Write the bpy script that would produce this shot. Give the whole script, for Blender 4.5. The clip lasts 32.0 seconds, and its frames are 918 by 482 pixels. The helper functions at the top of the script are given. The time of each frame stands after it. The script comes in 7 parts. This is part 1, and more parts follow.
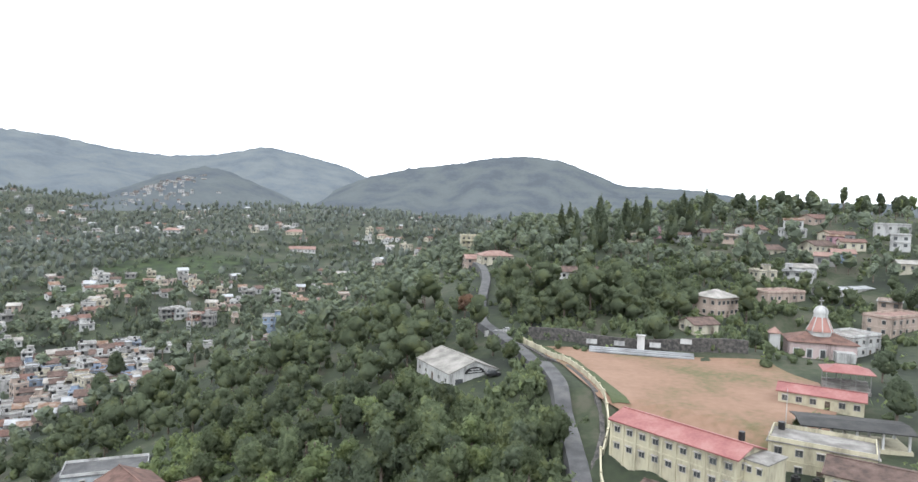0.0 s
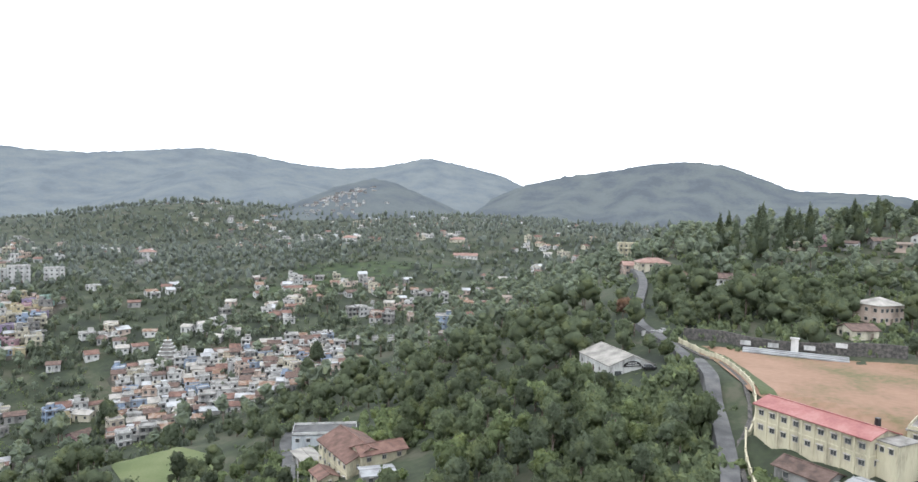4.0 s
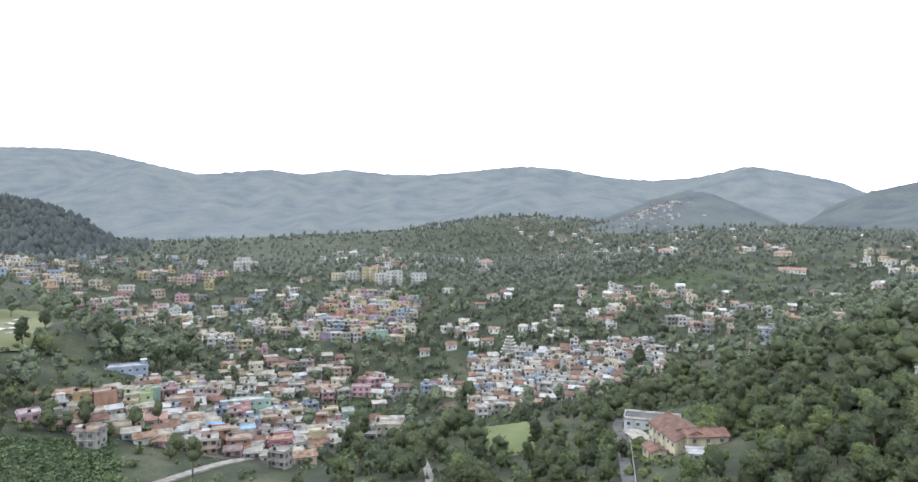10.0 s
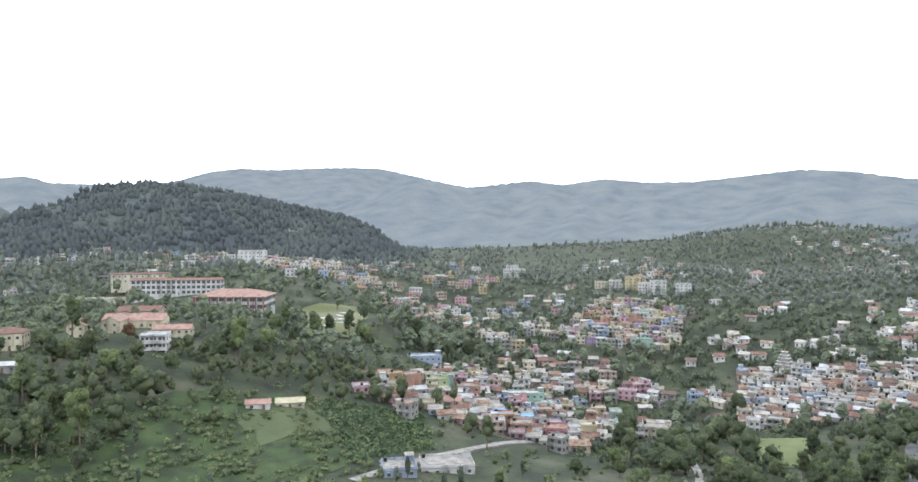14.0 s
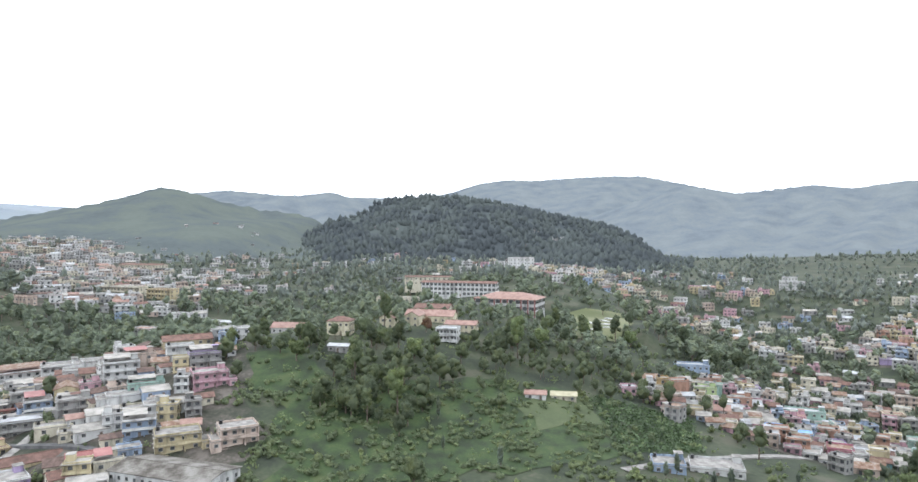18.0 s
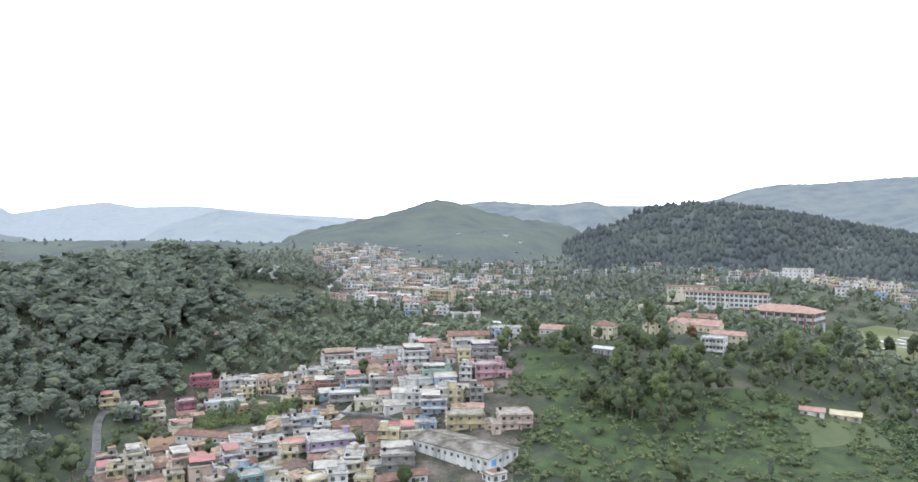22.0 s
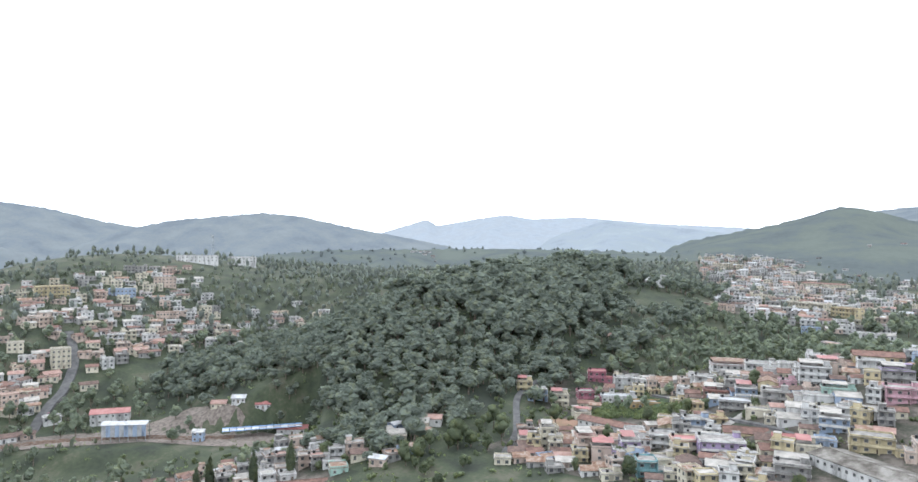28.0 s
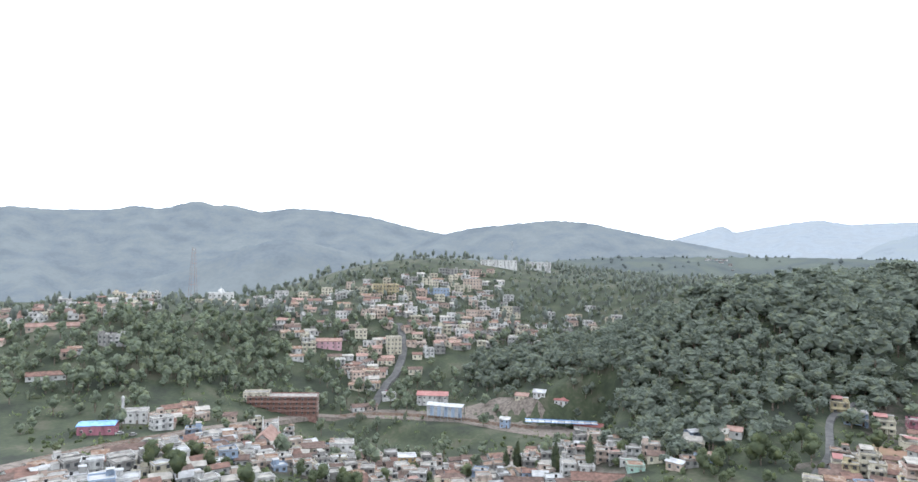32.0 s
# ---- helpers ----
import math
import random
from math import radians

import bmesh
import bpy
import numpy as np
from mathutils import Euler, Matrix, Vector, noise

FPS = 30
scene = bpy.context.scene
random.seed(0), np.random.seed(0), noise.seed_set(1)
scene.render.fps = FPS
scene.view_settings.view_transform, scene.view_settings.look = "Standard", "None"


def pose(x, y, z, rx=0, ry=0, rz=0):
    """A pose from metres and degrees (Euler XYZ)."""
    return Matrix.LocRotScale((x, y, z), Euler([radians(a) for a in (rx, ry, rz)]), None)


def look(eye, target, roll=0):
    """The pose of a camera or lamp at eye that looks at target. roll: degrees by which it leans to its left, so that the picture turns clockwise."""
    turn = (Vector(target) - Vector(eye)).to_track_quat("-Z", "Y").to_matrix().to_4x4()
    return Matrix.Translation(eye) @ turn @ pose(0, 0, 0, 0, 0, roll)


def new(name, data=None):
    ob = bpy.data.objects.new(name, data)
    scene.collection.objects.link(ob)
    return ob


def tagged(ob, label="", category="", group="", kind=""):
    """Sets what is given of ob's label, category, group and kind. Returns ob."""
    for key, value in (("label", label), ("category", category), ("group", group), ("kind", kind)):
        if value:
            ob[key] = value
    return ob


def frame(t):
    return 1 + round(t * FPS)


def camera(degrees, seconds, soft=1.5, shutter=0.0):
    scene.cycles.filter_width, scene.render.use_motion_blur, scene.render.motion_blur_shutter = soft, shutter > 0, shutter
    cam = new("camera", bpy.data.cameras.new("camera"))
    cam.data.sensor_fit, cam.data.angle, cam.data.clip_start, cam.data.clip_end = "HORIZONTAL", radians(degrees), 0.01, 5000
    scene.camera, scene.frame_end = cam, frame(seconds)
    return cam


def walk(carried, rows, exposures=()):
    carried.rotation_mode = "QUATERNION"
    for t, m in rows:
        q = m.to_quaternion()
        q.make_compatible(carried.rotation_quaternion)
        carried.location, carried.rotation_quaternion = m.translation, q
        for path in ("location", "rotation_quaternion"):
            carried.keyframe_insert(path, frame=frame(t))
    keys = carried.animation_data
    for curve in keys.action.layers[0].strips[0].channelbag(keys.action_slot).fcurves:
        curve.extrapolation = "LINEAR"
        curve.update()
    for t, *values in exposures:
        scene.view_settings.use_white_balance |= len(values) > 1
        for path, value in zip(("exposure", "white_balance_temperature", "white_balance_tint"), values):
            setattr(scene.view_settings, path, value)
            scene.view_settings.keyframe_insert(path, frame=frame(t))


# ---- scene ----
FIELD = 67.59


def aim(x, y, z, turn, tilt, lean):
    """A camera at x, y, z, turned clockwise from north, tilted up, leaning to its left."""
    a, b = radians(turn), radians(tilt)
    eye = Vector((x, y, z))
    return look(eye, eye + Vector((math.sin(a) * math.cos(b), math.cos(a) * math.cos(b), math.sin(b))), lean)


PATH = [
    (0, aim(-0.02, 0.01, 109.99, 0.00, -3.11, 1.85)),
    (1, aim(-0.72, -6.87, 110.25, -3.11, -3.05, 1.73)),
    (2, aim(-1.07, -13.90, 110.65, -6.21, -3.00, 1.56)),
    (2.5, aim(-1.17, -17.38, 110.85, -7.77, -2.97, 1.47)),
    (4.5, aim(-0.64, -31.24, 111.29, -14.74, -2.79, 1.33)),
    (5, aim(-0.24, -34.71, 111.49, -16.72, -2.76, 1.24)),
    (6, aim(0.73, -41.60, 111.93, -20.72, -2.69, 1.05)),
    (7, aim(2.50, -48.36, 112.41, -25.00, -2.59, 0.86)),
    (8, aim(4.50, -54.70, 112.73, -29.42, -2.47, 0.73)),
    (9, aim(6.71, -60.84, 112.91, -33.85, -2.33, 0.62)),
    (10, aim(9.86, -66.91, 113.13, -38.43, -2.21, 0.46)),
    (11, aim(13.52, -73.15, 113.34, -43.49, -2.07, 0.34)),
    (12, aim(17.18, -79.18, 113.93, -48.91, -1.92, 0.26)),
    (13, aim(21.03, -84.58, 114.35, -54.29, -1.74, 0.13)),
    (14, aim(25.34, -89.03, 114.26, -59.67, -1.54, 0.04)),
    (14.5, aim(27.62, -91.11, 114.21, -62.36, -1.43, -0.03)),
    (16.5, aim(37.68, -98.01, 114.68, -73.06, -1.13, -0.09)),
    (17, aim(40.20, -99.27, 114.64, -75.72, -1.03, -0.09)),
    (18, aim(45.11, -101.70, 114.53, -81.03, -0.82, -0.06)),
    (19, aim(49.97, -103.53, 114.47, -86.34, -0.63, -0.02)),
    (20, aim(54.99, -104.50, 114.43, -91.67, -0.47, -0.04)),
    (21, aim(60.04, -104.94, 114.49, -97.00, -0.28, -0.03)),
    (22, aim(65.22, -105.20, 114.49, -102.27, -0.11, 0.05)),
    (23, aim(70.13, -104.95, 114.60, -107.57, 0.02, 0.15)),
    (24, aim(74.88, -104.41, 114.64, -112.88, 0.14, 0.26)),
    (25, aim(79.55, -103.26, 114.57, -118.24, 0.27, 0.33)),
    (25.5, aim(81.85, -102.58, 114.54, -120.94, 0.33, 0.36)),
    (27.5, aim(90.36, -98.20, 114.42, -130.52, 0.51, 0.55)),
    (28, aim(92.57, -96.86, 114.40, -133.34, 0.54, 0.64)),
    (29, aim(96.96, -94.07, 114.46, -139.15, 0.58, 0.82)),
    (30, aim(101.01, -90.91, 114.65, -145.13, 0.62, 0.98)),
    (31, aim(104.52, -87.62, 114.69, -151.09, 0.67, 1.13)),
    (32, aim(107.84, -84.28, 114.62, -157.02, 0.69, 1.23)),
]
cam = camera(FIELD, 32.0)
walk(cam, PATH, [(0, 0.31, 6080, 10), (32, 0.50, 5920, 10)])

# ---- world and sun: a bright, thin overcast ----
world = bpy.data.worlds.new("sky")
scene.world = world
world.use_nodes = True
wn, wl = world.node_tree.nodes, world.node_tree.links
wn.clear()
SUN_UP, SUN_TURN = 48.0, 205.0
sky = wn.new("ShaderNodeTexSky")
sky.sky_type, sky.sun_disc = "NISHITA", False
sky.sun_elevation, sky.sun_rotation = radians(SUN_UP), radians(SUN_TURN)
coord, clouds, ramp = wn.new("ShaderNodeTexCoord"), wn.new("ShaderNodeTexNoise"), wn.new("ShaderNodeValToRGB")
clouds.inputs["Scale"].default_value, clouds.inputs["Detail"].default_value = 3.2, 5
ramp.color_ramp.elements[0].position, ramp.color_ramp.elements[0].color = 0.30, (0.80, 0.80, 0.80, 1)
ramp.color_ramp.elements[1].position, ramp.color_ramp.elements[1].color = 0.40, (1, 1, 1, 1)
blue, deck, both, out = wn.new("ShaderNodeBackground"), wn.new("ShaderNodeBackground"), wn.new("ShaderNodeMixShader"), wn.new("ShaderNodeOutputWorld")
blue.inputs["Strength"].default_value = 0.15
deck.inputs["Color"].default_value, deck.inputs["Strength"].default_value = (0.985, 0.995, 1, 1), 2.0
wl.new(coord.outputs["Generated"], clouds.inputs["Vector"])
wl.new(clouds.outputs["Fac"], ramp.inputs["Fac"])
wl.new(ramp.outputs["Color"], both.inputs["Fac"])
wl.new(sky.outputs["Color"], blue.inputs["Color"])
wl.new(blue.outputs[0], both.inputs[1])
wl.new(deck.outputs[0], both.inputs[2])
wl.new(both.outputs[0], out.inputs["Surface"])
sun = new("sun", bpy.data.lights.new("sun", "SUN"))
sun.data.energy, sun.data.angle, sun.data.color = 0.9, radians(25), (1.0, 0.96, 0.9)
a, b = radians(SUN_TURN), radians(SUN_UP)
sun.matrix_world = look((math.sin(a) * math.cos(b) * 500, math.cos(a) * math.cos(b) * 500, math.sin(b) * 500), (0, 0, 0))


# ---- materials ----
def tone(c, k):
    return tuple(min(1, v * k) for v in c)


def surface(name, colours, scale=0.5, fine=6.0, rough=0.85, bump=0.15, metal=0.0, spread=0.12, stretch=(1, 1, 1), spec=0.3, k=0.84):
    """A worn surface in world space: colours blended by a broad and a fine noise, differing a little from thing to thing."""
    colours = [tone(c, k) for c in colours]
    m = bpy.data.materials.new(name)
    m.use_nodes = True
    n, l = m.node_tree.nodes, m.node_tree.links
    p = n["Principled BSDF"]
    place = n.new("ShaderNodeNewGeometry")
    size = n.new("ShaderNodeMapping")
    size.inputs["Scale"].default_value = stretch
    broad, grain = n.new("ShaderNodeTexNoise"), n.new("ShaderNodeTexNoise")
    broad.inputs["Scale"].default_value, broad.inputs["Detail"].default_value = scale, 4
    grain.inputs["Scale"].default_value, grain.inputs["Detail"].default_value = fine, 3
    l.new(place.outputs["Position"], size.inputs["Vector"])
    l.new(size.outputs[0], broad.inputs["Vector"])
    l.new(size.outputs[0], grain.inputs["Vector"])
    add = n.new("ShaderNodeMath")
    add.operation = "MULTIPLY_ADD"
    l.new(grain.outputs["Fac"], add.inputs[0])
    add.inputs[1].default_value = 0.35
    l.new(broad.outputs["Fac"], add.inputs[2])
    ramp = n.new("ShaderNodeValToRGB")
    ramp.color_ramp.elements[0].position, ramp.color_ramp.elements[-1].position = 0.50, 0.84
    while len(ramp.color_ramp.elements) < len(colours):
        ramp.color_ramp.elements.new(0.6)
    for i, (e, c) in enumerate(zip(ramp.color_ramp.elements, colours)):
        e.position, e.color = 0.50 + 0.34 * i / max(1, len(colours) - 1), (*c, 1)
    l.new(add.outputs[0], ramp.inputs["Fac"])
    info, hsv, val = n.new("ShaderNodeObjectInfo"), n.new("ShaderNodeHueSaturation"), n.new("ShaderNodeMapRange")
    val.inputs["To Min"].default_value, val.inputs["To Max"].default_value = 1 - spread, 1 + spread
    l.new(info.outputs["Random"], val.inputs["Value"])
    l.new(val.outputs[0], hsv.inputs["Value"])
    l.new(ramp.outputs["Color"], hsv.inputs["Color"])
    l.new(hsv.outputs[0], p.inputs["Base Color"])
    p.inputs["Roughness"].default_value, p.inputs["Metallic"].default_value = rough, metal
    p.inputs["Specular IOR Level"].default_value = spec
    if bump:
        b = n.new("ShaderNodeBump")
        b.inputs["Strength"].default_value, b.inputs["Distance"].default_value = bump, 0.1
        l.new(grain.outputs["Fac"], b.inputs["Height"])
        l.new(b.outputs[0], p.inputs["Normal"])
    return m


def paint(name, c, worn=0.72):
    """Painted plaster, sun-bleached, with rain streaks."""
    grey = sum(c) / 3
    c = tuple((v * 0.72 + grey * 0.28) * 0.76 for v in c)
    return surface(name, [tone(c, worn * 0.62), tone(c, 0.86), c], 0.35, 3.0, 0.8, 0.05, spread=0.1, stretch=(1, 1, 0.25))


def leaves(name, c, warm=(1.18, 1.12, 0.92)):
    m = surface(name, [tone(c, 0.8), c, tuple(v * w for v, w in zip(c, warm))], 0.25, 2.2, 0.75, 0, spread=0.25, spec=0.0, k=1.12)
    n, l = m.node_tree.nodes, m.node_tree.links
    p = n["Principled BSDF"]
    isle, h = n.new("ShaderNodeNewGeometry"), n.new("ShaderNodeHueSaturation")
    k = n.new("ShaderNodeMapRange")
    k.inputs["To Min"].default_value, k.inputs["To Max"].default_value = 0.80, 1.20
    l.new(isle.outputs["Random Per Island"], k.inputs["Value"])
    l.new(k.outputs[0], h.inputs["Value"])
    l.new(p.inputs["Base Color"].links[0].from_socket, h.inputs["Color"])
    l.new(h.outputs[0], p.inputs["Base Color"])
    # light passing through the leaves
    through_leaf, mix = n.new("ShaderNodeBsdfTranslucent"), n.new("ShaderNodeMixShader")
    bright = n.new("ShaderNodeHueSaturation")
    bright.inputs["Value"].default_value = 1.5
    l.new(h.outputs[0], bright.inputs["Color"])
    l.new(bright.outputs[0], through_leaf.inputs["Color"])
    mix.inputs["Fac"].default_value = 0.42
    l.new(p.outputs[0], mix.inputs[1])
    l.new(through_leaf.outputs[0], mix.inputs[2])
    l.new(mix.outputs[0], n["Material Output"].inputs["Surface"])
    return m


WHITE = paint("white_plaster", (0.74, 0.74, 0.72))
CREAM = paint("cream_plaster", (0.76, 0.69, 0.50))
BUTTER = paint("butter_plaster", (0.80, 0.72, 0.46), 0.85)
YELLOW = paint("yellow_plaster", (0.70, 0.58, 0.30))
OCHRE = paint("ochre_plaster", (0.66, 0.42, 0.13))
PEACH = paint("peach_plaster", (0.70, 0.53, 0.42))
ORANGE = paint("orange_plaster", (0.62, 0.32, 0.20))
PINK = paint("pink_plaster", (0.72, 0.38, 0.46))
ROSE = paint("rose_plaster", (0.55, 0.16, 0.24))
LILAC = paint("lilac_plaster", (0.47, 0.34, 0.62))
PALEBLUE = paint("pale_blue_plaster", (0.60, 0.66, 0.72))
SKYBLUE = paint("blue_plaster", (0.36, 0.50, 0.72))
DEEPBLUE = paint("deep_blue_plaster", (0.12, 0.25, 0.58))
MINT = paint("mint_plaster", (0.38, 0.62, 0.52))
TEAL = paint("teal_plaster", (0.20, 0.48, 0.52))
LIME = paint("lime_plaster", (0.50, 0.66, 0.26))
GREY = paint("bare_cement", (0.40, 0.39, 0.37))
STONE = surface("dark_stone", [(0.045, 0.045, 0.045), (0.085, 0.08, 0.075), (0.14, 0.13, 0.12)], 1.2, 5, 0.9, 0.5)
CONCRETE = surface("weathered_concrete", [(0.15, 0.14, 0.13), (0.225, 0.215, 0.20), (0.31, 0.295, 0.28)], 0.4, 3, 0.9, 0.2)
TILE = surface("clay_tile", [(0.094, 0.058, 0.047), (0.148, 0.086, 0.070), (0.195, 0.117, 0.094)], 0.5, 5, 0.85, 0.5)
OLDTILE = surface("old_clay_tile", [(0.070, 0.051, 0.044), (0.115, 0.078, 0.066), (0.156, 0.111, 0.094)], 0.6, 5, 0.9, 0.5)
REDSHEET = surface("red_sheet", [(0.216, 0.076, 0.072), (0.264, 0.104, 0.096), (0.304, 0.144, 0.132)], 0.25, 2, 0.55, 0.1)
SALMON = surface("salmon_tile", [(0.200, 0.120, 0.100), (0.264, 0.168, 0.140), (0.304, 0.208, 0.176)], 0.4, 4, 0.8, 0.3)
TIN = surface("galvanised_sheet", [(0.225, 0.225, 0.234), (0.324, 0.333, 0.342), (0.405, 0.414, 0.423)], 0.3, 3, 0.55, 0.15)
RUST = surface("rusted_sheet", [(0.128, 0.072, 0.048), (0.208, 0.136, 0.096), (0.288, 0.240, 0.208)], 0.5, 3, 0.85, 0.2)
ASBESTOS = surface("cement_sheet", [(0.20, 0.19, 0.175), (0.30, 0.285, 0.26), (0.38, 0.36, 0.33)], 0.3, 3, 0.9, 0.25)
STAINED = surface("stained_cement_sheet", [(0.065, 0.056, 0.047), (0.115, 0.104, 0.090), (0.17, 0.158, 0.14), (0.24, 0.228, 0.21)], 0.22, 2.0, 0.9, 0.3)
BLUETARP = surface("blue_sheet", [(0.10, 0.22, 0.50), (0.16, 0.32, 0.62), (0.22, 0.40, 0.70)], 0.4, 3, 0.5, 0.1)
BLACKTANK = surface("black_plastic", [(0.015, 0.015, 0.016), (0.03, 0.03, 0.032)], 1, 4, 0.45, 0)
GLASS = surface("dark_window", [(0.06, 0.065, 0.07), (0.085, 0.09, 0.095), (0.12, 0.125, 0.13)], 0.8, 3, 0.25, 0, spec=0.5)
FRAME = paint("window_frame_paint", (0.62, 0.58, 0.52))
BRICK = surface("red_brick", [(0.15, 0.085, 0.07), (0.21, 0.125, 0.105), (0.26, 0.165, 0.14)], 0.6, 6, 0.9, 0.3)
ASPHALT = surface("asphalt", [(0.06, 0.06, 0.062), (0.09, 0.09, 0.092), (0.12, 0.118, 0.115)], 0.3, 4, 0.85, 0.2)
EARTH = surface("red_earth", [(0.115, 0.105, 0.052), (0.215, 0.135, 0.092), (0.255, 0.165, 0.118)], 0.045, 0.6, 0.95, 0.3)
SOIL = surface("bare_soil", [(0.10, 0.085, 0.05), (0.20, 0.13, 0.085), (0.30, 0.20, 0.14)], 0.12, 1.5, 0.95, 0.4)
LAWN = surface("short_grass", [(0.040, 0.052, 0.024), (0.056, 0.072, 0.032), (0.078, 0.090, 0.044)], 0.05, 1.2, 0.9, 0.3, k=1.0)
BRIGHTGRASS = surface("bright_grass", [(0.014, 0.020, 0.010), (0.021, 0.034, 0.013), (0.030, 0.050, 0.016), (0.046, 0.060, 0.022)], 0.12, 1.0, 0.9, 0.3, k=1.0)
TEA = surface("tea_bush", [(0.045, 0.07, 0.032), (0.062, 0.095, 0.042), (0.08, 0.12, 0.05)], 0.2, 2, 0.8, 0.4, k=1.0)
SCRUB = surface("scrub_ground", [(0.019, 0.024, 0.017), (0.028, 0.036, 0.022), (0.040, 0.050, 0.028), (0.066, 0.066, 0.046)], 0.05, 0.5, 0.95, 1.0, k=0.95)
BARK = surface("bark", [(0.07, 0.055, 0.04), (0.13, 0.10, 0.08), (0.22, 0.19, 0.16)], 1.5, 6, 0.9, 0.4)
LEAF = [leaves("leaf_mid", (0.100, 0.121, 0.072)), leaves("leaf_dark", (0.083, 0.100, 0.067)), leaves("leaf_light", (0.122, 0.150, 0.078)),
        leaves("leaf_grey", (0.112, 0.134, 0.106))]
LEAF_RED = leaves("leaf_flame", (0.120, 0.080, 0.060))
# FOREST, MIDWOOD and WOODLAND carry haze in the leaf colour: paler and greyer.
FOREST = leaves("leaf_forest_haze", (0.104, 0.121, 0.102))
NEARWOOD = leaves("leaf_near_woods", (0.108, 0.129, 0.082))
MIDWOOD = leaves("leaf_woods_haze", (0.122, 0.143, 0.108))
WOODLAND = leaves("leaf_far_haze", (0.146, 0.165, 0.150))
MEADOW = surface("meadow_grass", [(0.060, 0.076, 0.030), (0.080, 0.100, 0.040), (0.105, 0.120, 0.055)], 0.06, 1.4, 0.9, 0.3, k=1.0)
TOWNGROUND = surface("trodden_town_ground", [(0.026, 0.034, 0.021), (0.045, 0.047, 0.034), (0.078, 0.070, 0.058), (0.13, 0.115, 0.10)], 0.09, 0.8, 0.95, 0.4)
PITCH = surface("dry_cricket_grass", [(0.11, 0.125, 0.06), (0.14, 0.15, 0.075), (0.17, 0.17, 0.10)], 0.05, 1.0, 0.9, 0.2)
RAILS = surface("track_ballast", [(0.10, 0.085, 0.075), (0.17, 0.145, 0.125), (0.22, 0.19, 0.17)], 0.5, 4, 0.95, 0.3)


# ---- the lie of the land ----
RISES = []


def rise(x, y, reach, height):
    RISES.append((x, y, reach, height))


rise(200, 600, 800, 77.2)
rise(-1400, -600, 800, 63.5)
rise(-240, 235, 190, -66.2)
rise(-145, -905, 190, 64.2)
rise(-50, -430, 190, -52.8)
rise(-1000, 1400, 800, 53.1)
rise(-305, -470, 110, 31.9)
rise(200, -1800, 800, -53.9)
rise(-340, 620, 320, -17.7)
rise(-50, -145, 190, -16.2)
rise(235, -810, 190, 20.7)
rise(-500, -1140, 320, 44.6)
rise(-525, 245, 110, -31.5)
rise(-85, 465, 110, -26.6)
rise(-525, -415, 110, 15.1)
rise(-360, -30, 110, 16.7)
rise(190, 410, 110, 16.0)
rise(-1300, 300, 320, 22.6)
rise(-195, 80, 110, -3.5)
rise(-660, -660, 320, 29.6)
rise(-140, -360, 110, 21.4)
rise(-715, 45, 190, 15.4)
rise(135, -635, 110, 24.0)
rise(-85, 630, 110, -24.5)
rise(140, 995, 190, -19.6)
rise(-340, 1260, 320, 19.3)
rise(-250, -305, 110, -23.3)
rise(300, -1140, 320, 26.3)
rise(-715, 995, 190, 35.1)
rise(-305, -195, 110, 26.0)
rise(-415, -195, 110, -19.0)
rise(-525, 80, 110, 14.4)
rise(245, -305, 110, -14.2)
rise(425, -620, 190, 13.6)
rise(-1000, -525, 190, 23.3)
rise(-1140, -20, 320, 16.7)
rise(-360, -690, 110, 24.8)
rise(-30, -690, 110, 16.4)
rise(190, 135, 110, -5.7)
rise(-620, 805, 190, -19.4)
rise(-335, -1000, 190, 27.4)
rise(-30, -580, 110, -5.8)
rise(-85, 80, 110, -8.6)
rise(-195, -470, 110, 30.5)
rise(-360, 355, 110, 5.7)
rise(135, -800, 110, 16.3)
rise(135, -85, 110, -10.3)
rise(-195, -85, 110, -8.6)
rise(80, -415, 110, 18.4)
rise(25, 630, 110, -9.2)
rise(190, -470, 110, -9.9)
rise(-415, -470, 110, 20.9)
rise(-525, -250, 110, 7.2)
rise(460, -1300, 320, -11.8)
rise(-580, -85, 110, -5.5)
rise(-690, 355, 110, -5.2)
rise(25, 465, 110, 7.5)
rise(300, 300, 110, 15.9)
rise(135, 245, 110, -9.6)
rise(-250, -635, 110, -16.5)
rise(-140, -690, 110, 11.2)
rise(-415, 520, 110, -6.2)
rise(-250, 465, 110, -9.0)
rise(-85, 355, 110, -12.6)
rise(25, 300, 110, 11.0)
rise(-195, 355, 110, 10.9)
rise(80, 80, 110, 3.7)
rise(200, 1800, 800, 7.5)
rise(-905, 710, 190, 11.2)
rise(-905, -1000, 190, -3.8)
rise(-125, -415, 40, -7)
LEVELS = []


def terrace(x, y, half_x, half_y, turn, z, soft=10.0):
    LEVELS.append((x, y, half_x, half_y, radians(turn), z, soft))


